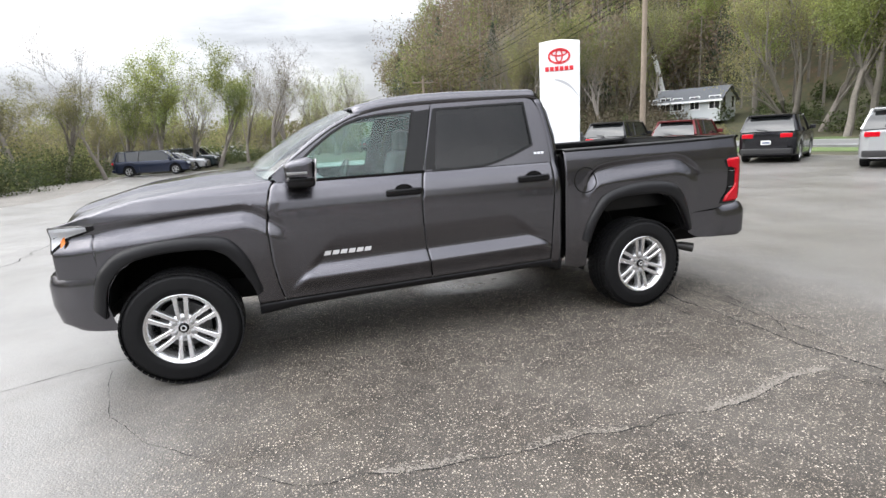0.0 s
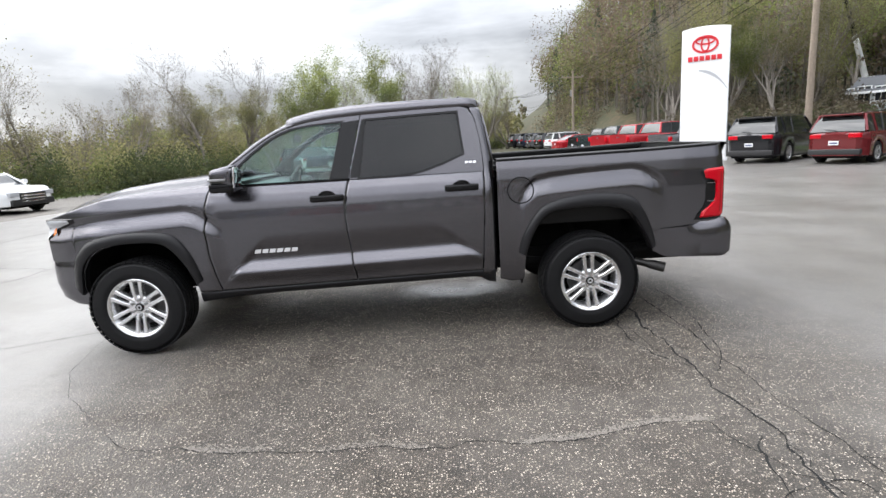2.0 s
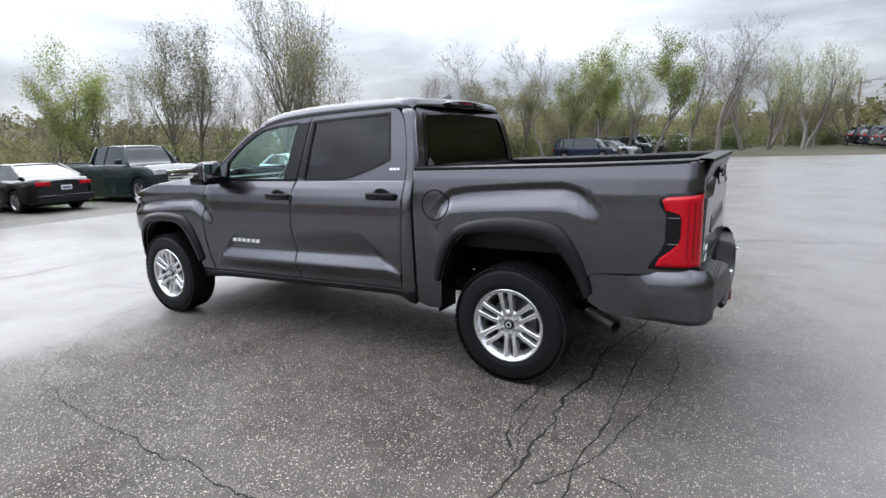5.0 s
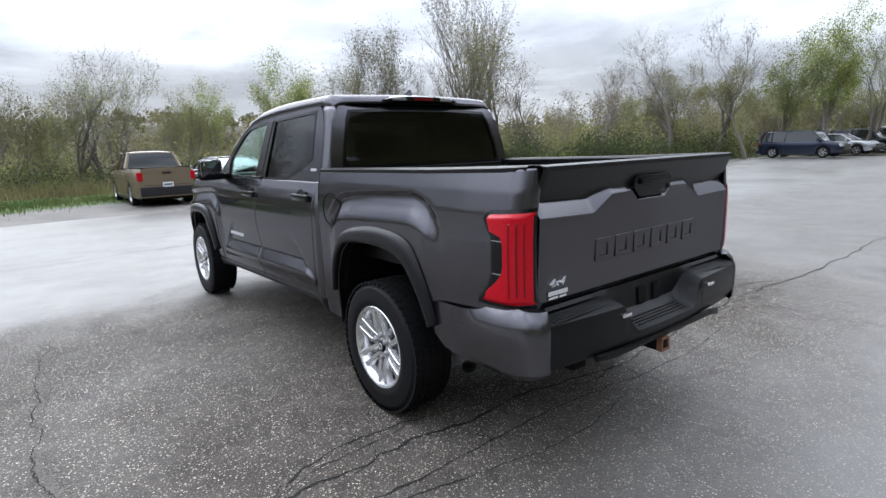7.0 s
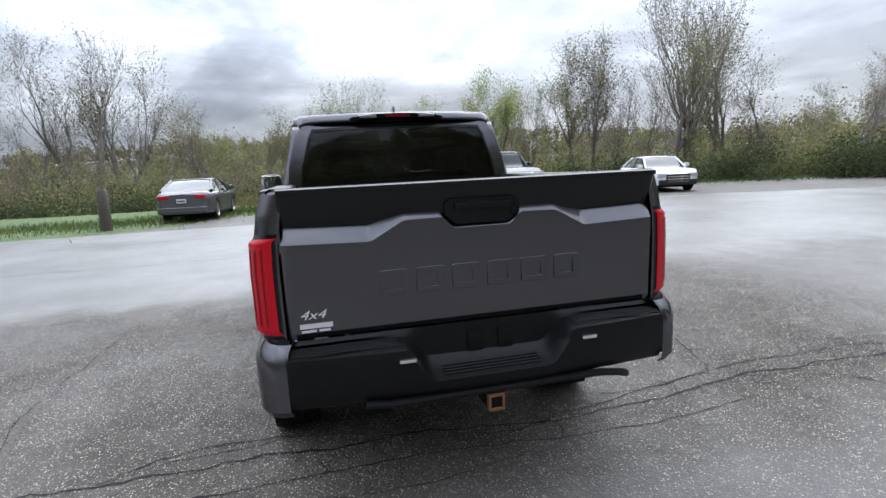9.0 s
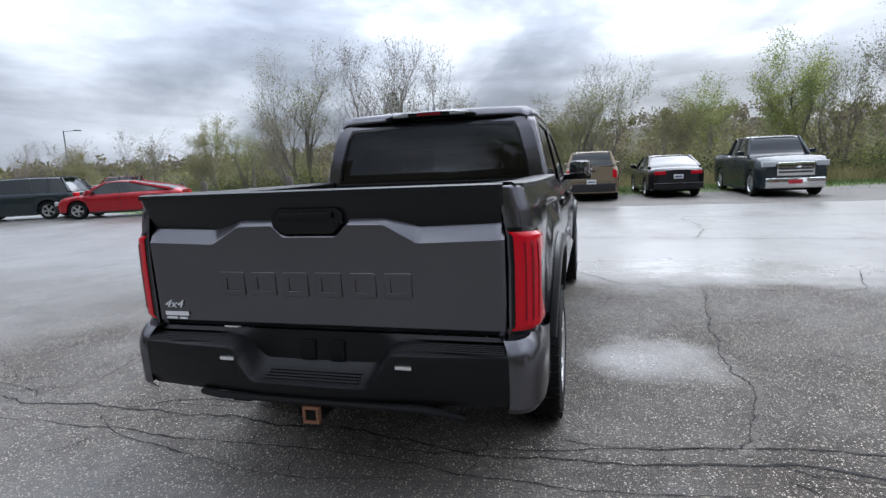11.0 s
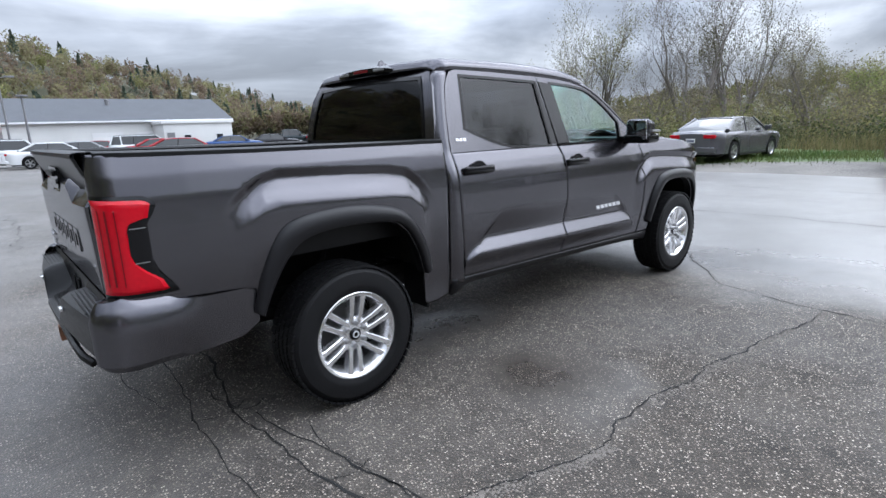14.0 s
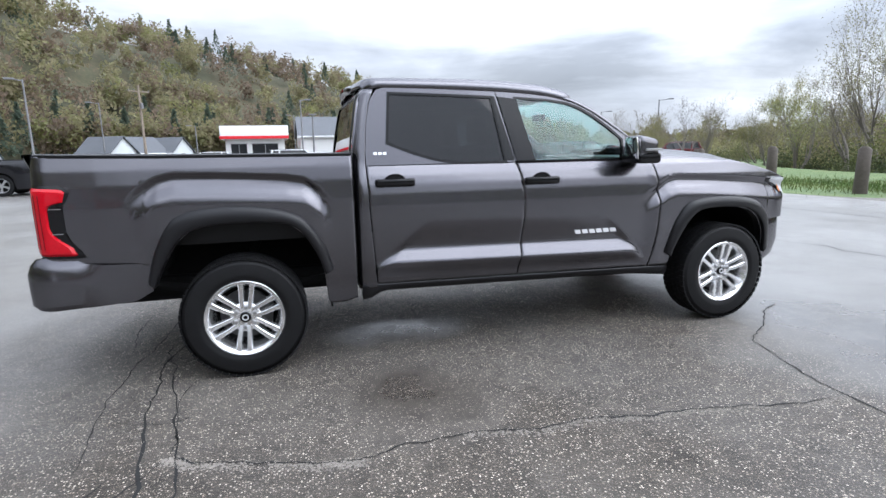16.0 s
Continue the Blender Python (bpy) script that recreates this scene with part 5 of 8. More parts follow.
def build_wheel():
    """One wheel at the origin, its outer face to -y."""
    w = new("wheel")
    tyre = [(0.232, 0.112), (0.245, 0.122), (0.295, 0.130), (0.345, 0.126), (0.378, 0.113), (0.389, 0.098), (0.393, 0.06), (0.394, 0.0), (0.393, -0.06), (0.389, -0.098), (0.378, -0.113),
            (0.362, -0.121), (0.359, -0.124), (0.345, -0.126), (0.295, -0.132), (0.27, -0.131), (0.264, -0.127), (0.256, -0.126), (0.248, -0.119), (0.232, -0.110)]
    ty = part("tyre", lathe(tyre, 72, "y"), M_RUBBER, w, "black road tyre")
    bm = bmesh.new()
    for k in range(54):
        a = 2 * math.pi * k / 54
        for y, dy, off in ((-0.098, 0.026, 0.0), (-0.048, 0.018, 0.5), (0.0, 0.018, 0.0), (0.048, 0.018, 0.5), (0.098, 0.026, 0.0)):
            aa = a + off * 2 * math.pi / 54
            r0, r1, h = 0.385, 0.4005 if abs(y) < 0.07 else 0.3975, 0.0200
            vs = []
            for r in (r0, r1):
                for t, yy in ((-h, y - dy), (h, y - dy + 0.006), (h, y + dy), (-h, y + dy - 0.006)):
                    vs.append(bm.verts.new(((r * math.cos(aa) - t * math.sin(aa)), yy, r * math.sin(aa) + t * math.cos(aa))))
            for q in ((4, 5, 6, 7), (0, 1, 5, 4), (1, 2, 6, 5), (2, 3, 7, 6), (3, 0, 4, 7)):
                bm.faces.new([vs[i] for i in q])
    part("tread", bm, M_RUBBER, ty)
    rim = part("rim", lathe([(0.20, 0.11), (0.205, -0.06), (0.222, -0.108), (0.234, -0.121), (0.247, -0.125), (0.254, -0.119), (0.250, -0.105), (0.21, 0.11)], 64, "y"), M_ALLOY, w, "bright silver alloy rim with twin spokes")
    bm = bmesh.new()
    for k in range(6):
        a = math.pi / 2 + k * math.pi / 3
        for o in (-1, 1):
            keys = [(0.055, 0.022, 0.014, -0.088), (0.12, 0.0295, 0.0135, -0.104), (0.20, 0.034, 0.0155, -0.112), (0.236, 0.037, 0.020, -0.116)]
            rows = []
            for r, c, hw, y in keys:
                row = []
                for t, yy in ((-hw - 0.006, y + 0.04), (-hw, y + 0.004), (-hw + 0.004, y), (hw - 0.004, y), (hw, y + 0.004), (hw + 0.006, y + 0.04)):
                    tt = o * c + t
                    row.append(bm.verts.new((r * math.cos(a) - tt * math.sin(a), yy, r * math.sin(a) + tt * math.cos(a))))
                rows.append(row)
            for p, q in zip(rows, rows[1:]):
                for i in range(5):
                    bm.faces.new((p[i], p[i + 1], q[i + 1], q[i]))
    part("spokes", bm, M_ALLOY, rim, angle=25)
    part("hub", lathe([(0.0, -0.088), (0.085, -0.088), (0.098, -0.080), (0.10, -0.03)], 36, "y"), M_ALLOY, rim)
    part("hub_cap", lathe([(0.0, -0.100), (0.028, -0.100), (0.034, -0.096), (0.036, -0.086)], 24, "y"), M_GLOSSBLACK, rim, "black hub cap")
    part("cap_emblem", lathe([(0.013, -0.1005), (0.014, -0.1035), (0.020, -0.1035), (0.021, -0.1005)], 20, "y"), M_BADGE, rim)
    for k in range(6):
        a = math.pi / 3 * k + math.pi / 6
        part("lug_nut", lathe([(0.0, -0.112), (0.010, -0.112), (0.0145, -0.104), (0.0145, -0.086)], 8, "y", at=(0.066 * math.cos(a), 0, 0.066 * math.sin(a))), M_STEEL, rim)
    part("brake_disc", lathe([(0.0, 0.0), (0.165, 0.0), (0.165, 0.03), (0.0, 0.03)], 32, "y"), M_ALLOYDARK, w)
    part("rim_back", lathe([(0.0, 0.06), (0.20, 0.06), (0.20, 0.07)], 32, "y"), M_UNDER, w)
    part("caliper", box(0.08, 0.17, -0.03, 0.05, -0.08, 0.09, 0.02), M_ALLOYDARK, w)
    return w


def four_wheels():
    first = build_wheel()
    spots = [(AX_F, -0.868, 0), (AX_R, -0.868, 0), (AX_F, 0.868, 180), (AX_R, 0.868, 180)]
    for i, (x, y, turn) in enumerate(spots):
        o = first if i == 0 else copy_thing(first, Matrix())
        o.matrix_basis = pose(x, y, HUB_Z + (0.008 if x < 0 else 0.0), 0, (2, -5, 9, 6)[i], turn) @ Matrix.Diagonal((0.982, 1, 0.982, 1))
        o.parent = TRUCK


four_wheels()


# ---- parked cars ----
M_TRIM = material("car_trim_black", (0.015, 0.015, 0.016), rough=0.5, grain=0.08)
M_CARWHEEL = material("car_wheel_alloy", (0.55, 0.55, 0.56), rough=0.3, metal=0.8, grain=0.05)


def car_wheel_meshes(r, wide):
    """Tyre and five-spoke rim, outer face to -y."""
    ty = lathe([(r * 0.66, wide * 0.45), (r * 0.80, wide * 0.5), (r * 0.96, wide * 0.47), (r, wide * 0.36), (r, -wide * 0.36), (r * 0.96, -wide * 0.47), (r * 0.80, -wide * 0.5), (r * 0.66, -wide * 0.45)], 28, "y")
    rim = lathe([(r * 0.60, wide * 0.3), (r * 0.62, -wide * 0.36), (r * 0.665, -wide * 0.46), (r * 0.69, -wide * 0.45)], 28, "y")
    lathe([(0.0, -wide * 0.38), (r * 0.17, -wide * 0.37), (r * 0.19, -wide * 0.1)], 14, "y", rim)
    for k in range(5):
        a = 2 * math.pi * k / 5 + 0.3
        for sgn in (-1, 1):
            vs = []
            for rr, hw, y in ((r * 0.1, 0.022, -wide * 0.34), (r * 0.64, 0.018, -wide * 0.42)):
                for t, yy in ((-hw, y + 0.04), (-hw, y), (hw, y), (hw, y + 0.04)):
                    tt = t + sgn * 0.035 * rr / r
                    vs.append(rim.verts.new((rr * math.cos(a) - tt * math.sin(a), yy, rr * math.sin(a) + tt * math.cos(a))))
            for q in ((0, 1, 5, 4), (1, 2, 6, 5), (2, 3, 7, 6)):
                rim.faces.new([vs[i] for i in q])
    back = lathe([(0.0, wide * 0.1), (r * 0.62, wide * 0.1)], 20, "y")
    return ty, rim, back


SHAPES = {
    # length, width, height, wheelbase, front overhang, wheel radius, belt, hood heights, cabin stations as shares of the length (screen foot, roof start, roof end, rear foot), tail deck
    "sedan": (4.85, 1.84, 1.46, 2.80, 0.95, 0.335, 0.96, (0.70, 0.90, 0.96), (0.27, 0.43, 0.70, 0.88), 1.03),
    "fastback": (4.72, 1.85, 1.44, 2.87, 0.86, 0.34, 0.95, (0.66, 0.86, 0.94), (0.24, 0.42, 0.60, 0.95), 1.05),
    "suv": (4.65, 1.86, 1.70, 2.69, 0.92, 0.36, 1.08, (0.85, 1.03, 1.09), (0.27, 0.39, 0.90, 0.975), 1.10),
    "large_suv": (4.98, 1.98, 1.79, 2.82, 0.95, 0.38, 1.14, (0.92, 1.10, 1.16), (0.27, 0.37, 0.91, 0.98), 1.16),
    "wagon": (4.82, 1.84, 1.62, 2.74, 0.95, 0.35, 1.02, (0.80, 0.96, 1.02), (0.26, 0.40, 0.88, 0.975), 1.06),
    "minivan": (5.10, 1.98, 1.75, 3.03, 0.98, 0.35, 1.06, (0.80, 0.98, 1.05), (0.20, 0.36, 0.92, 0.985), 1.10),
    "pickup": (5.55, 1.95, 1.84, 3.40, 0.93, 0.39, 1.20, (0.98, 1.15, 1.20), (0.27, 0.36, 0.60, 0.635), 1.26),
    "small_pickup": (5.30, 1.84, 1.72, 3.23, 0.90, 0.375, 1.12, (0.92, 1.07, 1.12), (0.27, 0.37, 0.60, 0.64), 1.17),
    "large_pickup": (5.88, 2.03, 1.96, 3.68, 0.95, 0.41, 1.30, (1.06, 1.25, 1.30), (0.26, 0.345, 0.60, 0.635), 1.36),
}


def build_car(kind, name, label, category, mat, x, y, heading, group="parked cars", plate_front=False):
    """A parked car. Its own x axis points to the nose; the origin is on the ground at its middle."""
    L, W, H, WB, FO, R, belt, hoodz, cab, deck = SHAPES[kind]
    t = thing(name, label, category, group, (x, y, max(0.0, land(x, y)) if x > -20 else 0.0), heading)
    xf = L / 2
    ax_f, ax_r = xf - FO, xf - FO - WB
    hw = W / 2
    truck = "pickup" in kind
    share_x = lambda s: xf - s * L

    def top_z(xx):
        s = (xf - xx) / L
        if s < cab[0]:
            return table(s, [0.0, 0.03, 0.08, cab[0]], [hoodz[0] - 0.06, hoodz[0] + 0.05, hoodz[1], hoodz[2]])
        if s > cab[3] and not truck:
            return table(s, [cab[3], 0.97, 1.0], [deck, deck - 0.02, deck - 0.10])
        return table(s, [cab[0], cab[3], 1.0], [hoodz[2], deck, deck])

    def half_w(xx):
        s = abs(xx) / xf
        k = 0.30 if not truck else 0.18
        return hw * (1 - k * max(0.0, (s - 0.80) / 0.20) ** 2.4)

    def arch(xx):
        z = 0.24 + 0.05 * (abs(xx) / xf) ** 4
        for c in (ax_f, ax_r):
            d = abs(xx - c)
            rr = R + 0.06
            if d < rr:
                z = max(z, R + math.sqrt(rr * rr - d * d))
        return z

    n = 84
    verts, faces = [], []
    m = 0
    for i in range(n + 1):
        xx = -xf + L * i / n
        w, zb, zt = half_w(xx), arch(xx), top_z(xx)
        sh = min(belt, zt - 0.03)
        mid = zb + (sh - zb) * 0.5
        up = 1 if (truck and (xf - xx) / L > cab[3]) else 0.90
        sec = [(w * 0.93, zb), (w * 0.985, zb + 0.03), (w, mid), (w * 1.0, zb + (sh - zb) * 0.72), (w * 0.985, sh - 0.05), (w * 0.955, sh), (w * (0.93 if up == 1 else 0.84), zt), (w * 0.45, zt + 0.02), (0, zt + 0.03)]
        full = [(-a, b) for a, b in sec] + [(a, b) for a, b in sec[-2::-1]]
        m = len(full)
        verts += [(xx, a, b) for a, b in full]
    for i in range(n):
        for j in range(m - 1):
            faces.append((i * m + j, i * m + j + 1, (i + 1) * m + j + 1, (i + 1) * m + j))
    faces.append(tuple(range(m)))
    faces.append(tuple(range(n * m, n * m + m))[::-1])
    body = raw("body", verts, faces, mat, t, 38)
    # cabin: glass house, then roof and pillars
    a, b, c, d = (share_x(s) for s in cab)
    zr = H - 0.02
    tw = hw * 0.72

    def cabin(xx):
        if xx > b:
            f = (a - xx) / (a - b)
            z = top_z(a) + (zr - 0.03 - top_z(a)) * smooth(f) ** 0.9
        elif xx > c:
            z = zr - 0.03 + 0.03 * math.sin(math.pi * (b - xx) / (b - c))
        else:
            f = (xx - d) / max(0.01, c - d)
            z = deck + (zr - 0.03 - deck) * f ** 0.85
        return z
    nst = 26
    gv, gf, rv, rf = [], [], [], []
    for i in range(nst + 1):
        xx = d + (a - d) * i / nst
        zz = cabin(xx)
        base = top_z(xx) - 0.02
        k = (zz - belt) / (zr - belt)
        wt = hw * 0.90 + (tw - hw * 0.90) * max(0.0, min(1.0, k))
        wb = half_w(xx) * 0.90
        gv += [(xx, -wb, base), (xx, -wt, zz), (xx, -wt * 0.5, zz + 0.015), (xx, 0, zz + 0.02), (xx, wt * 0.5, zz + 0.015), (xx, wt, zz), (xx, wb, base)]
    for i in range(nst):
        for j in range(6):
            gf.append((i * 7 + j, i * 7 + j + 1, (i + 1) * 7 + j + 1, (i + 1) * 7 + j))
    gf.append(tuple(range(7))), gf.append(tuple(range(nst * 7, nst * 7 + 7))[::-1])
    raw("cabin_glass", gv, gf, M_CARGLASS_DARK, t, 30)

    def roof_sheet(u, v):
        xx = (c - 0.02) + (b + 0.10 - c + 0.02) * u
        s = v * 2 - 1
        wt = tw * 1.0 + 0.015
        return (xx, s * wt, cabin(xx) + 0.02 - 0.035 * abs(s) ** 5 + 0.012)
    rf2 = part("roof", grid(roof_sheet, 14, 10), mat, t)
    rf2.modifiers.new("thickness", "SOLIDIFY").thickness = 0.03
    mid = b + (c - b) * (0.50 if kind not in ("pickup", "large_pickup") else 0.55)
    for s in (-1, 1):
        def rail(p, q, r0, r1):
            part("pillar", tube([p, q], [r0, r1], 6), mat if r0 > 0.03 else M_TRIM, t)
        yb, yt = hw * 0.905, tw + 0.005
        rail((a + 0.03, s * yb, top_z(a) + 0.01), (b + 0.06, s * yt, zr - 0.025), 0.042, 0.036)
        rail((d + (0.02 if truck else 0.10), s * yb, deck), (c - 0.0, s * yt, zr - 0.025), 0.07, 0.05)
        rail((mid - 0.10, s * yb, belt), (mid, s * yt, zr - 0.02), 0.028, 0.026)
        if kind not in ("sedan", "fastback") and not truck:
            rail((c + 0.55, s * yb, belt), (c + 0.50, s * yt, zr - 0.02), 0.045, 0.04)
        # door lines, handles, mirrors, sills
        for xx in (a - 0.08, mid - 0.06, ax_r + R + (0.12 if truck else 0.02)):
            part("door_gap", box(xx - 0.006, xx + 0.006, min(s * (hw - 0.004), s * (hw + 0.002)), max(s * (hw - 0.004), s * (hw + 0.002)), 0.36, belt - 0.06), M_TRIM, t)
        for xx in (mid + 0.10, mid - 0.95):
            part("door_handle", box(xx - 0.1, xx + 0.1, min(s * (hw - 0.01), s * (hw + 0.03)), max(s * (hw - 0.01), s * (hw + 0.03)), belt - 0.16, belt - 0.125, 0.01), mat, t)
        part("door_mirror", box(a - 0.32, a - 0.16, min(s * (hw - 0.03), s * (hw + 0.17)), max(s * (hw - 0.03), s * (hw + 0.17)), belt + 0.02, belt + 0.18, 0.04), mat, t)
        part("sill", box(ax_r + R + 0.07, ax_f - R - 0.07, min(s * (hw - 0.10), s * (hw - 0.015)), max(s * (hw - 0.10), s * (hw - 0.015)), 0.19, 0.33, 0.02), M_TRIM, t)
        # lamps
        wr = half_w(-xf + 0.08)
        th = 0.20 if kind in ("suv", "large_suv", "minivan", "wagon") else (0.36 if truck else 0.16)
        tz = (deck - 0.10 if truck else belt - 0.04)
        tl = part("tail_lamp", box(-xf - 0.012, -xf + (0.20 if truck else 0.30), min(s * (wr - (0.13 if truck else 0.34)), s * (wr + 0.022)), max(s * (wr - (0.13 if truck else 0.34)), s * (wr + 0.022)), tz - th * 0.75, tz, 0.03, 3), M_RED, t)
        wf = half_w(xf - 0.10)
        part("head_lamp", box(xf - 0.36, xf + 0.004, min(s * (wf - 0.34), s * (wf + 0.022)), max(s * (wf - 0.34), s * (wf + 0.022)), hoodz[0] - 0.11, hoodz[0] + 0.06, 0.03, 3), M_WHITELENS, t)
    part("underbody", box(-xf + 0.25, xf - 0.25, -hw * 0.80, hw * 0.80, 0.20, 0.55), M_UNDER, t)
    part("rear_bumper", box(-xf - 0.03, -xf + 0.30, -hw * 0.86, hw * 0.86, 0.33, 0.52 if not truck else 0.62, 0.04, 3), M_TRIM if truck or kind in ("suv", "large_suv") else mat, t)
    part("front_bumper", box(xf - 0.30, xf + 0.03, -hw * 0.82, hw * 0.82, 0.28, 0.50 if not truck else 0.60, 0.04, 3), M_CHROME if kind == "large_pickup" else M_TRIM, t)
    g = part("grille", box(xf - 0.10, xf + 0.02, -hw * 0.52, hw * 0.52, hoodz[0] - 0.28 - (0.12 if truck else 0), hoodz[0] + 0.02, 0.03), M_CHROME if truck else M_TRIM, t)
    for k in range(3):
        zz = hoodz[0] - 0.30 + k * 0.10
        part("grille_bar", box(xf + 0.02, xf + 0.03, -hw * 0.47, hw * 0.47, zz, zz + 0.05, 0.004), M_TRIM if truck else M_CHROME, g)
    if plate_front:
        part("front_plate", box(xf + 0.031, xf + 0.040, -0.20, 0.20, 0.42, 0.54, 0.004), M_SIGNRED_PLATE, t)
    np_ = part("number_plate", box(-xf - 0.042, -xf - 0.030, -0.155, 0.155, 0.60 if truck else 0.66, 0.75 if truck else 0.80, 0.004), M_PLATE, t)
    part("plate_bar", box(-xf - 0.046, -xf - 0.0425, -0.12, 0.12, 0.655 if truck else 0.70, 0.70 if truck else 0.755), M_BAR, np_)
    if truck:
        # solid black block stands in for the shade inside an open bed
        part("bed_hollow", box(-xf + 0.08, d - 0.08, -hw * 0.80, hw * 0.80, deck - 0.3, deck + 0.036), M_UNDER, t)
        part("tailgate_line", box(-xf - 0.004, -xf + 0.02, -hw * 0.72, hw * 0.72, 0.66, 0.675), M_TRIM, t)
        part("tailgate_handle", box(-xf - 0.02, -xf + 0.02, -0.13, 0.13, deck - 0.16, deck - 0.10, 0.01), M_TRIM, t)
    elif kind not in ("sedan", "fastback"):
        part("rear_screen_wiper", tube([(d - 0.02, 0.0, deck + 0.06), (d + 0.01, 0.35, deck + 0.10)], 0.01, 5), M_TRIM, t)
        part("tail_spoiler", box(c - 0.18, c + 0.08, -tw * 0.95, tw * 0.95, zr - 0.03, zr + 0.015, 0.015), mat, t)
        for s in (-1, 1):
            part("roof_rail", tube([(b - 0.1, s * tw * 0.93, zr + 0.03), (mid, s * tw * 0.93, zr + 0.06), (c + 0.1, s * tw * 0.93, zr + 0.03)], 0.016, 6), M_TRIM, t)
    else:
        part("trunk_line", box(-xf + 0.01, -xf + 0.018, -hw * 0.62, hw * 0.62, belt - 0.28, belt - 0.26), M_TRIM, t)
    # wheels
    key = (round(R, 3),)
    if key not in WHEELS:
        ty, rm, bk = car_wheel_meshes(R, 0.23)
        holder = []
        for nm, bmx, mm in (("tyre", ty, M_RUBBER), ("rim", rm, M_CARWHEEL), ("wheel_back", bk, M_UNDER)):
            bmesh.ops.recalc_face_normals(bmx, faces=bmx.faces[:])
            me = bpy.data.meshes.new(nm)
            bmx.to_mesh(me)
            bmx.free()
            holder.append((nm, finish(me, mm, 30)))
        WHEELS[key] = holder
    for xx, s in ((ax_f, -1), (ax_f, 1), (ax_r, -1), (ax_r, 1)):
        w = new("wheel", WHEELS[key][0][1])
        w.parent = t
        w.matrix_basis = pose(xx, s * (hw - 0.125), R, 0, 20 * xx, 0 if s < 0 else 180)
        for nm, me in WHEELS[key][1:]:
            o = new(nm, me)
            o.parent = w
    for c0 in (ax_f, ax_r):
        part("wheel_well", box(c0 - R - 0.06, c0 + R + 0.06, -hw * 0.78, hw * 0.78, 0.3, R * 2 + 0.05), M_UNDER, t)
    return t


WHEELS = {}
M_CARGLASS_DARK = material("dark_car_glass", (0.012, 0.014, 0.015), rough=0.04, grain=0.05, coat=0.5)
M_SIGNRED_PLATE = material("red_dealer_plate", (0.45, 0.03, 0.04), rough=0.4)
P_BLACK = paint("black_car_paint", (0.010, 0.010, 0.012), 0.2)
P_TAN = paint("tan_car_paint", (0.235, 0.185, 0.125), 0.3)
P_WHITE = paint("white_car_paint", (0.72, 0.73, 0.74), 0.0)
P_RED = paint("red_car_paint", (0.32, 0.012, 0.018), 0.2)
P_MAROON = paint("maroon_car_paint", (0.13, 0.018, 0.02), 0.25)
P_GREY = paint("grey_car_paint", (0.13, 0.13, 0.14), 0.5)
P_SILVER = paint("silver_car_paint", (0.42, 0.43, 0.44), 0.5)
P_BLUE = paint("blue_car_paint", (0.04, 0.09, 0.24), 0.3)
P_SLATE = paint("dark_slate_car_paint", (0.022, 0.032, 0.036), 0.35)
P_NAVY = paint("navy_car_paint", (0.018, 0.024, 0.045), 0.3)

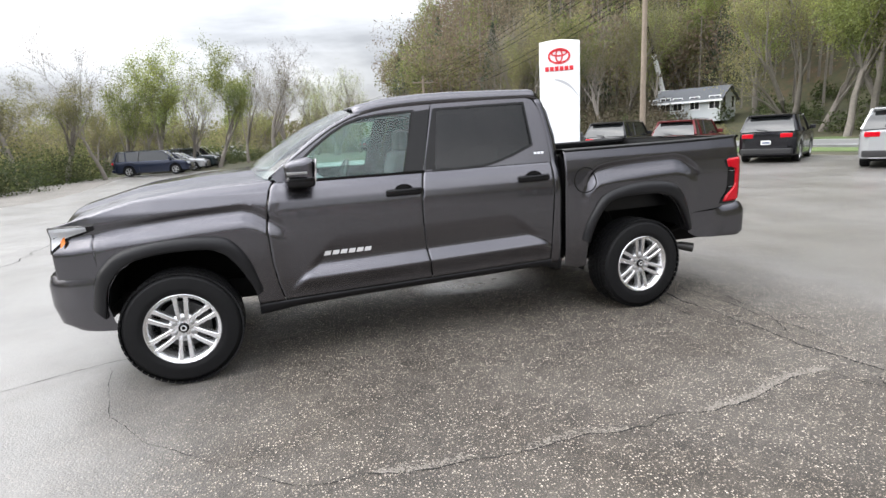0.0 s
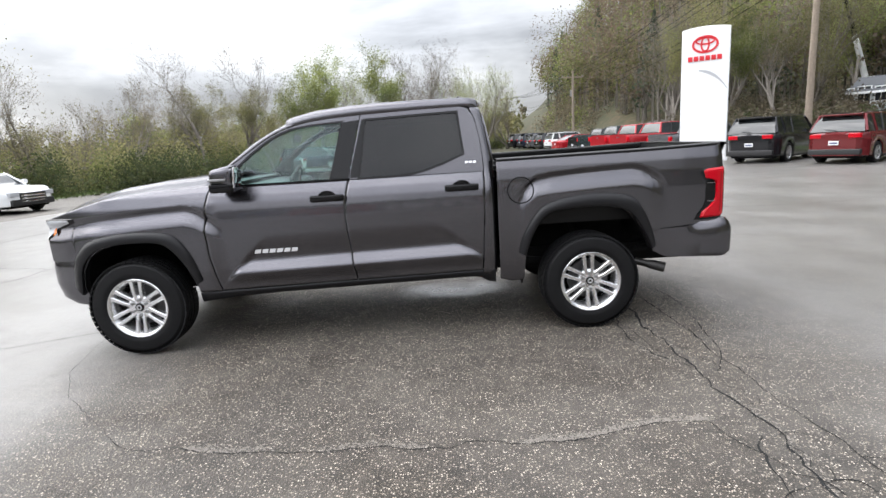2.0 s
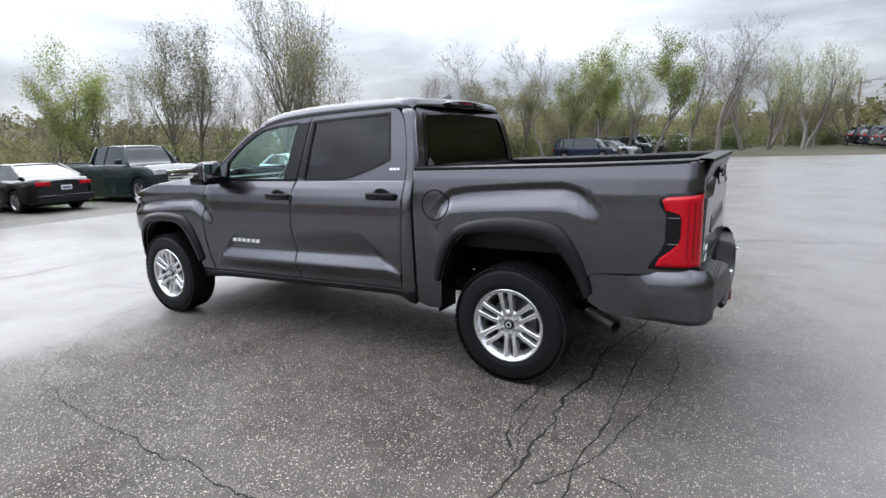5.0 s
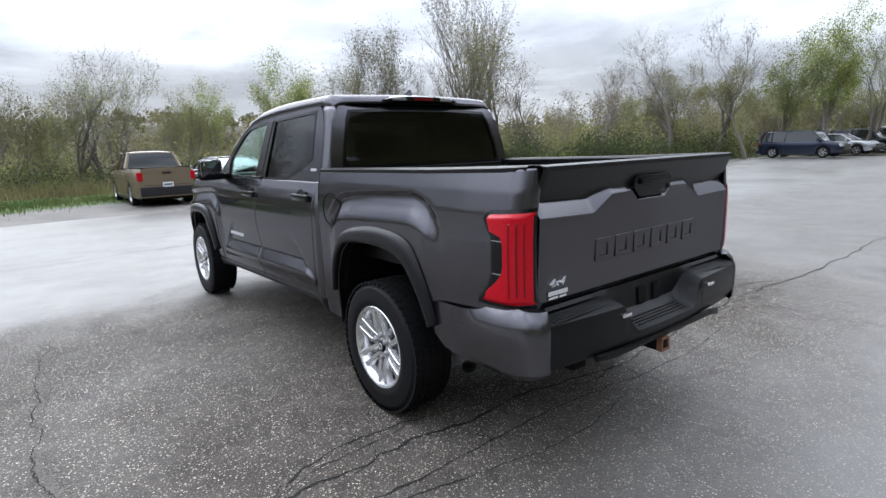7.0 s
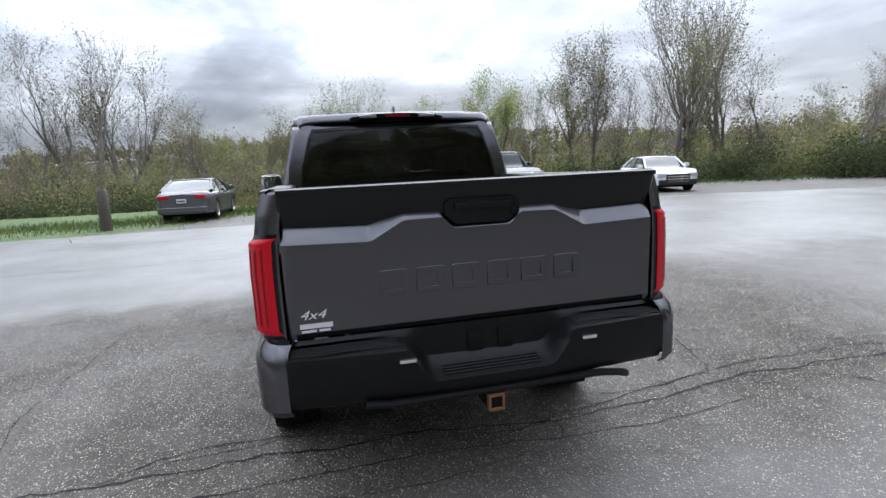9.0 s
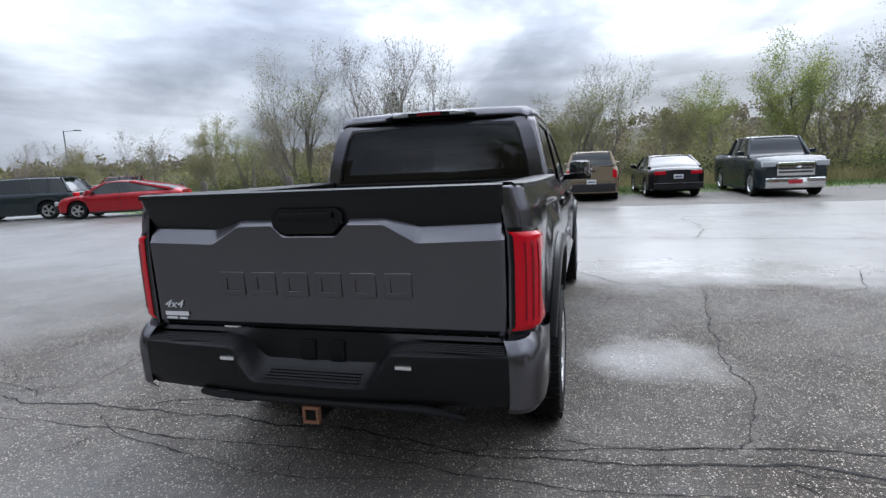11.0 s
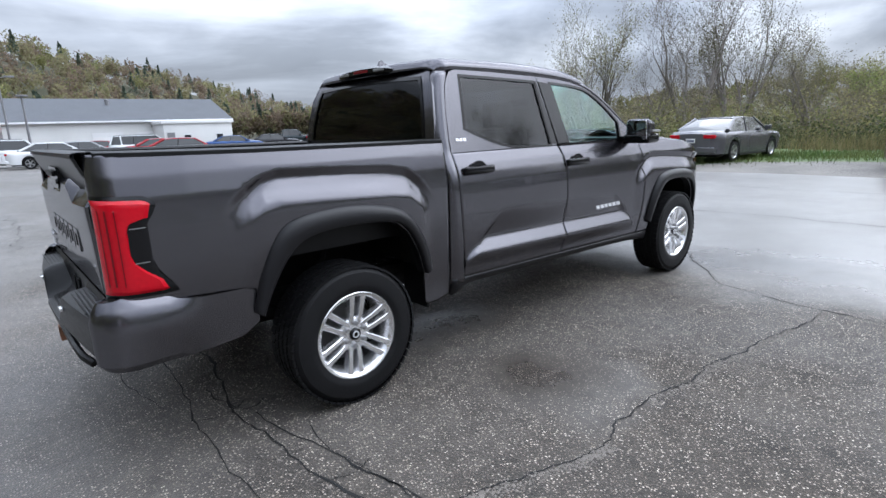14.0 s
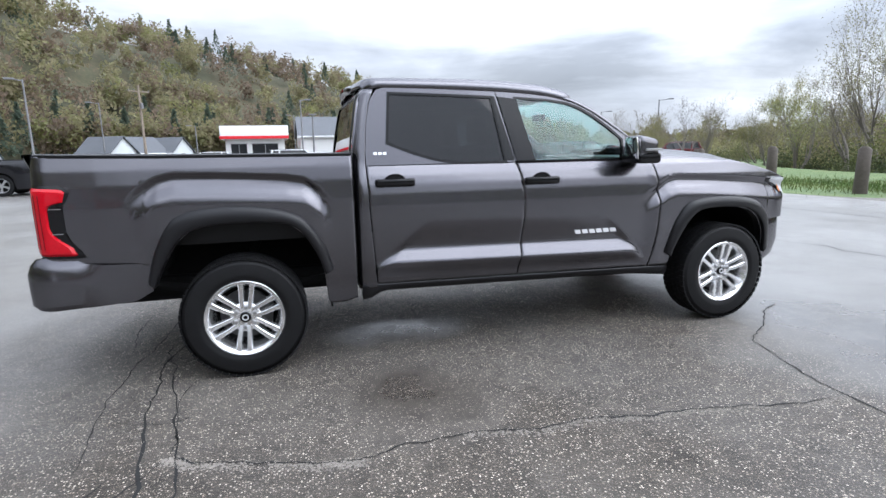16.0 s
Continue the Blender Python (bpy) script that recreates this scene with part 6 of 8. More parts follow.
CARS = [
    ("small_pickup", "pickup_truck", "tan older pickup truck parked on the gravel shoulder", P_TAN, -16.8, 1.25, 180),
    ("sedan", "sedan", "black sedan with chrome-edged tail, parked on gravel", P_BLACK, -17.4, 3.95, 184),
    ("large_pickup", "pickup_truck", "dark crew-cab pickup truck with chrome grille facing the lot", P_SLATE, -17.0, 7.25, 2),
    ("sedan", "sedan", "grey sports sedan parked at the grass edge", P_GREY, -17.2, -4.6, 176),
    ("sedan", "sedan", "white sedan parked on the gravel before the bushes", P_WHITE, -15.9, 14.5, -15),
    ("fastback", "sedan", "bright red fastback sedan at the lot's edge", P_RED, -13.2, -17.4, -66),
    ("suv", "suv", "dark slate compact SUV parked beside the red car", P_SLATE, -12.4, -22.0, -62),
    ("large_suv", "suv", "black large SUV with roof rails, tail to the lot", P_BLACK, 15.0, 17.6, 36),
    ("suv", "suv", "dark red small SUV, tail to the lot", P_MAROON, 16.4, 14.7, 31),
    ("suv", "suv", "glossy black SUV with roof rails, tail to the lot", P_BLACK, 17.6, 11.4, 32),
    ("suv", "suv", "silver SUV at the end of the row", P_SILVER, 17.4, 6.8, 28),
    ("pickup", "pickup_truck", "grey pickup truck in the parking row", P_GREY, 14.6, 23.3, 18),
    ("large_pickup", "pickup_truck", "bright red pickup truck in the parking row", P_RED, 14.0, 27.0, 16),
    ("large_pickup", "pickup_truck", "bright red pickup truck in the parking row", P_RED, 13.9, 30.6, 16),
    ("large_pickup", "pickup_truck", "dark slate pickup truck in the parking row", P_SLATE, 14.2, 35.0, 14),
    ("pickup", "pickup_truck", "black pickup truck in the parking row", P_BLACK, 14.3, 39.0, 14),
    ("sedan", "sedan", "red sedan in the parking row", P_RED, 13.6, 43.4, 12),
    ("suv", "suv", "white SUV in the parking row", P_WHITE, 13.6, 47.5, 12),
    ("suv", "suv", "black SUV in the parking row", P_BLACK, 13.4, 51.5, 12),
    ("wagon", "station_wagon", "grey wagon in the parking row", P_GREY, 13.2, 55.5, 12),
    ("suv", "suv", "navy SUV in the parking row", P_NAVY, 12.8, 59.5, 12),
    ("suv", "suv", "black SUV in the parking row", P_BLACK, 12.2, 63.5, 12),
    ("minivan", "minivan", "dark blue minivan by the bushes", P_NAVY, -9.2, 39.2, -4),
    ("sedan", "sedan", "silver sedan in the far row", P_SILVER, -8.4, 43.2, -4),
    ("suv", "suv", "dark SUV in the far row", P_SLATE, -7.8, 47.0, -4),
    ("suv", "suv", "black SUV in the far row", P_BLACK, -7.6, 51.0, -4),
    ("large_suv", "suv", "white SUV in the far row", P_WHITE, -8.2, 56.0, -4),
    ("suv", "suv", "white SUV standing apart in the far row", P_WHITE, -5.8, 63.0, -4),
    ("sedan", "sedan", "red coupe in the south row", P_RED, -5.4, -26.8, 165),
    ("sedan", "sedan", "blue sedan in the south row", P_BLUE, -14.8, -45.0, 160),
    ("sedan", "sedan", "black sedan in the south row", P_BLACK, -18.6, -45.5, 160),
    ("pickup", "pickup_truck", "dark pickup truck in the south row", P_SLATE, -22.0, -49.5, 160),
    ("large_suv", "suv", "grey large SUV in the south row", P_GREY, -25.5, -47.0, 150),
    ("suv", "suv", "silver SUV in the south row", P_SILVER, -29.0, -46.0, -30),
    ("sedan", "sedan", "black sedan in the south row", P_BLACK, -29.6, -42.0, -30),
    ("wagon", "station_wagon", "dark green wagon in the south row", P_SLATE, -24.6, -35.4, -35),
    ("suv", "suv", "maroon SUV in the south row", P_MAROON, -32.5, -38.0, -35),
    ("suv", "suv", "white SUV before the showroom", P_WHITE, 0.9, -40.0, 175),
    ("sedan", "sedan", "white sedan before the showroom", P_WHITE, -0.8, -36.5, 175),
    ("sedan", "sedan", "silver sedan before the showroom", P_SILVER, -3.0, -41.5, 172),
    ("sedan", "sedan", "red sedan before the showroom", P_RED, -5.0, -47.5, 170),
    ("minivan", "van", "white van before the workshop", P_WHITE, -7.4, -44.0, 168),
    ("sedan", "sedan", "red sedan before the workshop", P_RED, -7.0, -37.0, 170),
    ("sedan", "sedan", "black sedan before the workshop", P_BLACK, -12.0, -51.0, 165),
    ("suv", "suv", "white SUV in the far south row", P_WHITE, 9.5, -55.0, 0),
    ("sedan", "sedan", "silver sedan in the far south row", P_SILVER, 13.0, -62.0, 0),
    ("sedan", "sedan", "white sedan in the far south row", P_WHITE, 17.0, -60.0, 0),
    ("sedan", "sedan", "red sedan in the far south row", P_RED, 13.2, -54.0, 5),
    ("sedan", "sedan", "red sedan in the far south row", P_RED, 8.0, -58.0, 5),
    ("suv", "suv", "grey SUV in the far south row", P_GREY, 20.5, -58.0, 0),
    ("large_pickup", "pickup_truck", "black pickup truck parked across the lot", P_BLACK, 14.0, -20.8, 4),
    ("pickup", "pickup_truck", "dark pickup truck parked behind the black one", P_SLATE, 15.5, -25.6, 4),
]
for kind, name, label, mat, x, y, heading in CARS:
    build_car(kind, name, label, {"pickup_truck": "pickup truck", "station_wagon": "car", "suv": "SUV"}.get(name, "car"), mat, x, y, heading, plate_front="chrome grille" in label)


# ---- trees, brush and grass ----
def leaf_material(name, a, b, spread=0.35):
    """Thin leaves: half of the light that falls on the back comes through."""
    m = material(name, a, rough=0.6, grain=0.15, grain_scale=3.0, stain=0.25, stain_scale=0.35, spread=spread, second=b)
    add, join = wire(m.node_tree)
    p = m.node_tree.nodes["Principled BSDF"]
    through_leaf, mixer = add("ShaderNodeBsdfTranslucent"), add("ShaderNodeMixShader")
    join(p.inputs["Base Color"].links[0].from_socket, through_leaf.inputs[0])
    mixer.inputs[0].default_value = 0.62
    join(p.outputs[0], mixer.inputs[1]), join(through_leaf.outputs[0], mixer.inputs[2])
    join(mixer.outputs[0], m.node_tree.nodes["Material Output"].inputs[0])
    return m


L_FRESH = leaf_material("fresh_leaves", (0.24, 0.26, 0.085), (0.18, 0.215, 0.075))
L_OLIVE = leaf_material("olive_leaves", (0.165, 0.162, 0.068), (0.205, 0.19, 0.088))
L_BUD = leaf_material("budding_twigs", (0.19, 0.155, 0.11), (0.16, 0.145, 0.09))
L_DARK = leaf_material("dark_bush_leaves", (0.070, 0.098, 0.034), (0.11, 0.128, 0.050))
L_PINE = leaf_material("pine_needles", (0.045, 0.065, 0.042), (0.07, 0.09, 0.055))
# ridge colours are paler and evener: distance haze is put into them
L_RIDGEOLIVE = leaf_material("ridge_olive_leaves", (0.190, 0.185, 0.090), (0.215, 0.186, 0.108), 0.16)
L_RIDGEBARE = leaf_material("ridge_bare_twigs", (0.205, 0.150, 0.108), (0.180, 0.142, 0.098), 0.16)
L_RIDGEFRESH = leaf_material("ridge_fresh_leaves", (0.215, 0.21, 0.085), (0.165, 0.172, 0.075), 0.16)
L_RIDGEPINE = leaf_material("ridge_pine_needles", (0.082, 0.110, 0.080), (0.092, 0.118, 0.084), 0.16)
L_REED = leaf_material("dry_reeds", (0.30, 0.25, 0.13), (0.20, 0.19, 0.08))
L_GRASS = leaf_material("grass_blades", (0.080, 0.130, 0.032), (0.125, 0.155, 0.050))
M_BARK = material("grey_bark", (0.19, 0.17, 0.15), rough=0.9, grain=0.15, grain_scale=8.0, stain=0.12, stain_scale=2.0, bump=0.6, bump_scale=20.0)
RNG = np.random.default_rng(7)


def leaf_mesh(name, centres, sizes, mat, flat=0.0, tall=1.0):
    """Many small four-sided leaves, each turned its own way."""
    n = len(centres)
    u = RNG.normal(size=(n, 3))
    u[:, 2] *= 1 - flat
    u /= np.linalg.norm(u, axis=1)[:, None] + 1e-9
    w = RNG.normal(size=(n, 3))
    v = np.cross(u, w)
    v /= np.linalg.norm(v, axis=1)[:, None] + 1e-9
    s = np.asarray(sizes)[:, None]
    co = np.empty((n, 4, 3))
    co[:, 0], co[:, 1], co[:, 2], co[:, 3] = centres - u * s * tall, centres + v * s * 0.55, centres + u * s * tall, centres - v * s * 0.55
    return quad_mesh(name, co.reshape(-1, 3), mat)


def quad_mesh(name, co, mat):
    n = len(co) // 4
    me = bpy.data.meshes.new(name)
    me.vertices.add(4 * n)
    me.vertices.foreach_set("co", co.ravel())
    me.loops.add(4 * n)
    me.loops.foreach_set("vertex_index", np.arange(4 * n, dtype=np.int32))
    me.polygons.add(n)
    me.polygons.foreach_set("loop_start", np.arange(0, 4 * n, 4, dtype=np.int32))
    me.polygons.foreach_set("loop_total", np.full(n, 4, dtype=np.int32))
    me.update()
    me.materials.append(mat)
    return me


def tree_meshes(seed, height, spread, leaves, leaf_size, limb=0.35, twig=False):
    """Limbs that fork and bend; leaves sit round the outer twigs. Returns the wood and the leaf centres."""
    rnd = random.Random(seed)
    bm = bmesh.new()
    tips = []

    def grow_limb(p, d, length, radius, depth):
        pts, rs = [p.copy()], [radius]
        segs = 4 if depth == 0 else (3 if depth < 4 else 2)
        q = p.copy()
        dd = d.copy()
        for k in range(segs):
            dd = (dd + Vector((rnd.gauss(0, 0.13), rnd.gauss(0, 0.13), rnd.gauss(0.03, 0.08)))).normalized()
            q = q + dd * (length / segs)
            pts.append(q.copy())
            rs.append(radius * (1 - 0.55 * (k + 1) / segs))
            if depth >= 2:
                tips.append((q.copy(), depth))
        tube(pts, rs, 6 if depth == 0 else (5 if depth == 1 else 3), bm, cap=False)
        if depth < (5 if twig else 4) and length > 0.30:
            kids = {0: rnd.randint(4, 6), 1: rnd.randint(3, 5), 2: rnd.randint(3, 4), 3: 3, 4: 2}[depth]
            for k in range(kids):
                f = rnd.uniform(0.35, 1.0) if k else 1.0
                i = min(segs, max(1, int(round(f * segs))))
                turn = rnd.uniform(0, 2 * math.pi)
                side = dd.orthogonal().normalized()
                side = Matrix.Rotation(turn, 3, dd) @ side
                lean = rnd.uniform(0.35, 0.9) * spread
                nd = (dd + side * lean + Vector((0, 0, 0.16))).normalized()
                grow_limb(pts[i], nd, length * rnd.uniform(0.50, 0.72), max(0.006, rs[i] * rnd.uniform(0.5, 0.72)), depth + 1)
    stems = 1 if rnd.random() < 0.6 else 2
    for s in range(stems):
        d = Vector((rnd.gauss(0, 0.10) + (0.25 * (s * 2 - 1) if stems > 1 else 0), rnd.gauss(0, 0.10), 1)).normalized()
        grow_limb(Vector((0.15 * s, 0, -0.3)), d, height * limb, height * 0.017, 0)
    top = max(p.z for p, _ in tips)
    k = height / top
    for v in bm.verts:
        v.co *= k
    bmesh.ops.recalc_face_normals(bm, faces=bm.faces[:])
    wood = bpy.data.meshes.new("tree_wood")
    bm.to_mesh(wood)
    bm.free()
    finish(wood, M_BARK, 60)
    c = np.array([tuple(p * k) for p, dep in tips if dep >= 3])
    if leaves:
        pick = RNG.integers(0, len(c), leaves)
        c = c[pick] + RNG.normal(size=(leaves, 3)) * 0.028 * height
        c[:, 2] = np.maximum(c[:, 2], height * 0.12)
    return wood, c


TREES = {}


def tree_kind(key, seed, height, spread, leaves, size, mat, limb=0.35):
    wood, c = tree_meshes(seed, height, spread, leaves, size, limb, key[:4] in ("bare", "tall", "spar") and not key.endswith("far"))
    crown = leaf_mesh("crown", c, RNG.uniform(0.5, 1.2, len(c)) * size, mat)
    TREES[key] = (wood, crown, height)


tree_kind("green_a", 11, 9.0, 0.70, 15000, 0.056, L_FRESH)
tree_kind("green_b", 12, 9.0, 0.62, 14500, 0.056, L_FRESH, 0.4)
tree_kind("green_c", 13, 9.0, 0.75, 14000, 0.056, L_FRESH)
tree_kind("olive_a", 14, 9.0, 0.75, 12000, 0.051, L_OLIVE)
tree_kind("olive_b", 15, 9.0, 0.68, 11500, 0.051, L_OLIVE, 0.38)
tree_kind("bare_a", 16, 9.0, 0.66, 5200, 0.034, L_BUD, 0.36)
tree_kind("bare_b", 17, 9.0, 0.58, 5000, 0.034, L_BUD, 0.40)
tree_kind("bare_c", 18, 9.0, 0.78, 5600, 0.034, L_BUD)
tree_kind("sparse_a", 19, 9.0, 0.50, 7000, 0.044, L_OLIVE, 0.42)
tree_kind("sparse_b", 20, 9.0, 0.60, 7000, 0.044, L_FRESH, 0.40)
tree_kind("tall_a", 23, 9.0, 0.42, 8500, 0.040, L_OLIVE, 0.40)
tree_kind("tall_b", 24, 9.0, 0.46, 5600, 0.036, L_BUD, 0.38)
tree_kind("green_far", 25, 9.0, 0.70, 3400, 0.125, L_FRESH)
tree_kind("olive_far", 26, 9.0, 0.70, 3200, 0.115, L_OLIVE)
tree_kind("bare_far", 27, 9.0, 0.66, 2400, 0.060, L_BUD)
tree_kind("sparse_far", 28, 9.0, 0.58, 2400, 0.095, L_OLIVE)
TREE_LABEL = {"green": "deciduous tree in fresh green spring leaf", "olive": "deciduous tree with thin olive spring leaves",
              "bare": "bare grey-brown tree with budding twigs", "sparse": "slender tree with sparse young leaves", "tall": "tall upright tree with bare grey limbs"}


def plant(key, x, y, height, turn=0.0, group="tree line"):
    wood, crown, h = TREES[key]
    k = height / h
    t = thing("tree", TREE_LABEL[key.split("_")[0]] + " in the brush", "tree", group, (x, y, land(x, y) - 0.1), turn)
    t.scale = (k, k, k)
    a = new("trunk", wood)
    a.parent = t
    b = new("crown", crown)
    b.parent = t


def polar(az, d, base=(3.0, -1.0)):
    return base[0] + d * math.cos(radians(az)), base[1] + d * math.sin(radians(az))


# the tree line from north round to the south-west: x, y, height, kind
LINE = [
    (-17.4, 27.9, 6.4, "bare_c"), (-18.7, 35.2, 5.7, "olive_b"), (-16.3, 35.2, 9, "bare_c"), (-14.6, 38.1, 9.5, "bare_a"), (-11.8, 36.9, 6.2, "olive_a"),
    (-11.1, 41.3, 7.6, "green_c"), (-9.4, 43.8, 9.5, "green_b"), (-7.7, 46.2, 8.8, "sparse_b"), (-5.6, 46.5, 10, "green_a"), (-3.2, 52.8, 10.3, "bare_b"),
    (-0.7, 50.9, 11.1, "bare_c"), (1.2, 55, 10.3, "bare_a"), (3.1, 57, 8.6, "sparse_b"), (6.2, 58.8, 9.9, "sparse_b"), (10, 64.5, 6.6, "olive_b"),
    (8.7, 66.6, 8.2, "bare_b"), (-32.9, 0.5, 8.4, "bare_c"), (-32.8, 2.4, 8, "sparse_b"), (-34.3, 5.8, 6.5, "olive_b"), (-37.7, 9.1, 7.7, "green_c"),
    (-34.6, 12.5, 7.4, "bare_b"), (-32, 13.8, 8.5, "green_c"), (-33.2, 16.1, 8.3, "sparse_b"), (-32.4, 17.9, 7.7, "olive_a"), (-31.3, 19.8, 11.1, "sparse_a"),
    (-30.6, 21, 8.5, "bare_a"), (-29.2, 23.1, 8.7, "bare_b"), (-26.6, 23.3, 12.9, "tall_a"), (-26.3, 25.3, 12.4, "tall_b"), (-25.9, 27.2, 10.7, "bare_a"),
    (-24.4, 28.8, 8, "bare_c"), (-23.6, 32.2, 5.8, "bare_b"), (-20.7, 34.5, 7.3, "bare_a"), (-18.7, 38.2, 6.5, "olive_a"), (-34.9, -3.3, 6.8, "olive_b"),
    (-36.9, -1, 6.1, "olive_a"), (-34.5, -6.8, 7.5, "bare_c"), (-35.5, -20.7, 11.1, "tall_a"), (-37, -17.7, 8.4, "bare_b"), (-38.7, -16.1, 12.1, "tall_b"),
    (-40.5, -14.2, 12, "tall_a"), (-42.2, -7.9, 8, "olive_b"), (-42.6, -35.4, 8, "olive_a"), (-41.8, -29.6, 7.8, "bare_c"), (-48.7, -43.8, 6, "olive_b"),
    (-36.6, -23.4, 7.2, "bare_a"), (-31.5, -24.7, 6.1, "sparse_b"), (-30.2, -20, 6.4, "bare_c"), (-31.8, -27.3, 4.8, "olive_b"), (-35, -43.1, 4.5, "olive_a"),
    (-31, -46, 6, "bare_b"),
]
for i, (x, y, h, key) in enumerate(LINE):
    plant(key, x, y, h * (1.16 if key.startswith("tall") else 1.07), (i * 67) % 360)
rnd = random.Random(5)
for i in range(80):
    az = rnd.uniform(86, 236) if i % 2 else rnd.uniform(86, 135)
    x, y = polar(az, rnd.uniform(48, 76) + (14 if az < 100 else 0))
    plant(rnd.choice(["olive_far", "olive_far", "bare_far", "bare_far", "green_far", "sparse_far"]), x, y, rnd.uniform(4.5, 7.4), rnd.uniform(0, 360), "trees farther back")
# trees at the foot of the near hill
for az, d, h, key in ((61.8, 58, 11.5, "green_a"), (64, 62, 10.0, "green_c"), (59, 64, 9.0, "olive_a"), (79, 70, 6.5, "bare_a"), (77, 66, 9.5, "bare_c"), (75.5, 60, 11.5, "sparse_a"), (73.5, 58, 12.5, "bare_b"), (71, 56, 13.0, "olive_a"), (69, 60, 13.5, "bare_c"), (67, 58, 13.0, "bare_a"),
                      (57, 56, 12.0, "bare_a"), (55, 60, 13, "olive_b"), (52, 66, 13, "green_b"), (49, 70, 14, "olive_b"), (46, 72, 14, "green_a"), (43.5, 60, 13, "green_c"), (41, 54, 15, "olive_b"), (39, 52, 14, "green_a"), (37, 48, 14.5, "green_b"), (35, 50, 15, "green_a"), (33, 46, 14, "olive_a"), (30, 50, 15, "green_c"), (26, 48, 14, "olive_b")):
    x, y = polar(az, d, (0, -5))
    plant(key, max(x, 23.5 + 0.1 * (y - 40)), y, h, az * 31 % 360, "trees at the hill's foot")


def wood_stuff(name, label, spots, mat, leaves, size, conifer=False, trunks=True):
    """Far woods in one piece: a crown of leaf clumps and a trunk for every tree."""
    cs, ss, tv = [], [], []
    for x, y, h in spots:
        z = land(x, y)
        n = leaves
        if conifer:
            f = RNG.uniform(0, 1, n) ** 0.7
            a = RNG.uniform(0, 2 * np.pi, n)
            rad = (1 - f) * h * 0.25 * RNG.uniform(0.5, 1, n)
            c = np.stack([x + rad * np.cos(a), y + rad * np.sin(a), z + h * (0.12 + 0.88 * f)], 1)
        else:
            d = RNG.normal(size=(n, 3))
            d /= np.linalg.norm(d, axis=1)[:, None]
            lumps = RNG.normal(size=(5, 3)) * 0.16
            k = RNG.integers(0, 5, n)
            rr = RNG.uniform(0.25, 1, n)[:, None] ** 0.5
            c = np.array([x, y, z + h * 0.62]) + (d * rr * np.array([0.19, 0.19, 0.24]) + lumps[k]) * h
        cs.append(c)
        ss.append(RNG.uniform(0.5, 1.25, n) * size)
        if trunks:
            w = h * 0.014
            for q in ((1, 0), (0, 1)):
                tv += [(x - w * q[0], y - w * q[1], z - 0.3), (x + w * q[0], y + w * q[1], z - 0.3), (x + w * 0.4 * q[0], y + w * 0.4 * q[1], z + h * 0.8), (x - w * 0.4 * q[0], y - w * 0.4 * q[1], z + h * 0.8)]
    ob = new(name, leaf_mesh(name, np.concatenate(cs), np.concatenate(ss), mat))
    tagged(ob, label, "woods", kind="stuff")
    if tv:
        o = new(name + "_trunks", quad_mesh("trunks", np.array(tv, float), M_BARK))
        tagged(o, "grey trunks of the wooded hillside", "woods", kind="stuff")


def scatter(n, az0, az1, r0, r1, h0, h1, seed, lean=1.0, base=(0.0, 0.0)):
    r = random.Random(seed)
    out = []
    for _ in range(n):
        az, d = r.uniform(az0, az1), r0 + (r1 - r0) * r.random() ** lean
        foot = table(az % 360, AZ, FOOT)
        d = max(d, foot + 4)
        out.append((base[0] + d * math.cos(radians(az)), base[1] + d * math.sin(radians(az)), r.uniform(h0, h1)))
    return out


# trees below az 12 are unseen, added to darken what the tailgate mirrors
near = lambda n, seed, h0=9, h1=14: [(max(x, 25.0), y, h) for x, y, h in scatter(n, -12, 77.5, 56, 150, h0, h1, seed)]
wood_stuff("hill_woods_fresh", "fresh green trees on the near hillside", near(130, 31), L_FRESH, 800, 0.22)
wood_stuff("hill_woods_olive", "olive budding trees on the near hillside", near(170, 32), L_OLIVE, 620, 0.20)
wood_stuff("hill_woods_brown", "brown budding trees on the near hillside", near(260, 36), L_RIDGEBARE, 460, 0.21)
wood_stuff("hill_woods_bare", "bare grey trees on the near hillside", near(320, 33, 10, 15), L_BUD, 260, 0.15)
wood_stuff("hill_woods_pine", "dark pines on the near hillside", near(60, 34, 9, 14), L_PINE, 620, 0.25, True)
far = lambda n, seed, h0=6, h1=9: scatter(n, 240, 335, 95, 330, h0, h1, seed, 1.2)
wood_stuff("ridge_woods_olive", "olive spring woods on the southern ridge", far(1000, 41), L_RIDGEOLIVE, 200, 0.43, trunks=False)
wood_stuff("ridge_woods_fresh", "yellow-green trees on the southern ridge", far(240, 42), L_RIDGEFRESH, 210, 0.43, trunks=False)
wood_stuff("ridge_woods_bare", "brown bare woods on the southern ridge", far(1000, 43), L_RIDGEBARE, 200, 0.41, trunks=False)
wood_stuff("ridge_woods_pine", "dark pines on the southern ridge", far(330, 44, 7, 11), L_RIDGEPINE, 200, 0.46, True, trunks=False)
west = lambda n, seed: scatter(n, 80, 245, 105, 300, 4, 7, seed)
wood_stuff("west_ridge_olive", "hazy olive woods on the western ridge", west(700, 51), L_OLIVE, 90, 0.5, trunks=False)
wood_stuff("west_ridge_bare", "hazy brown woods on the western ridge", west(500, 52), L_BUD, 90, 0.5, trunks=False)


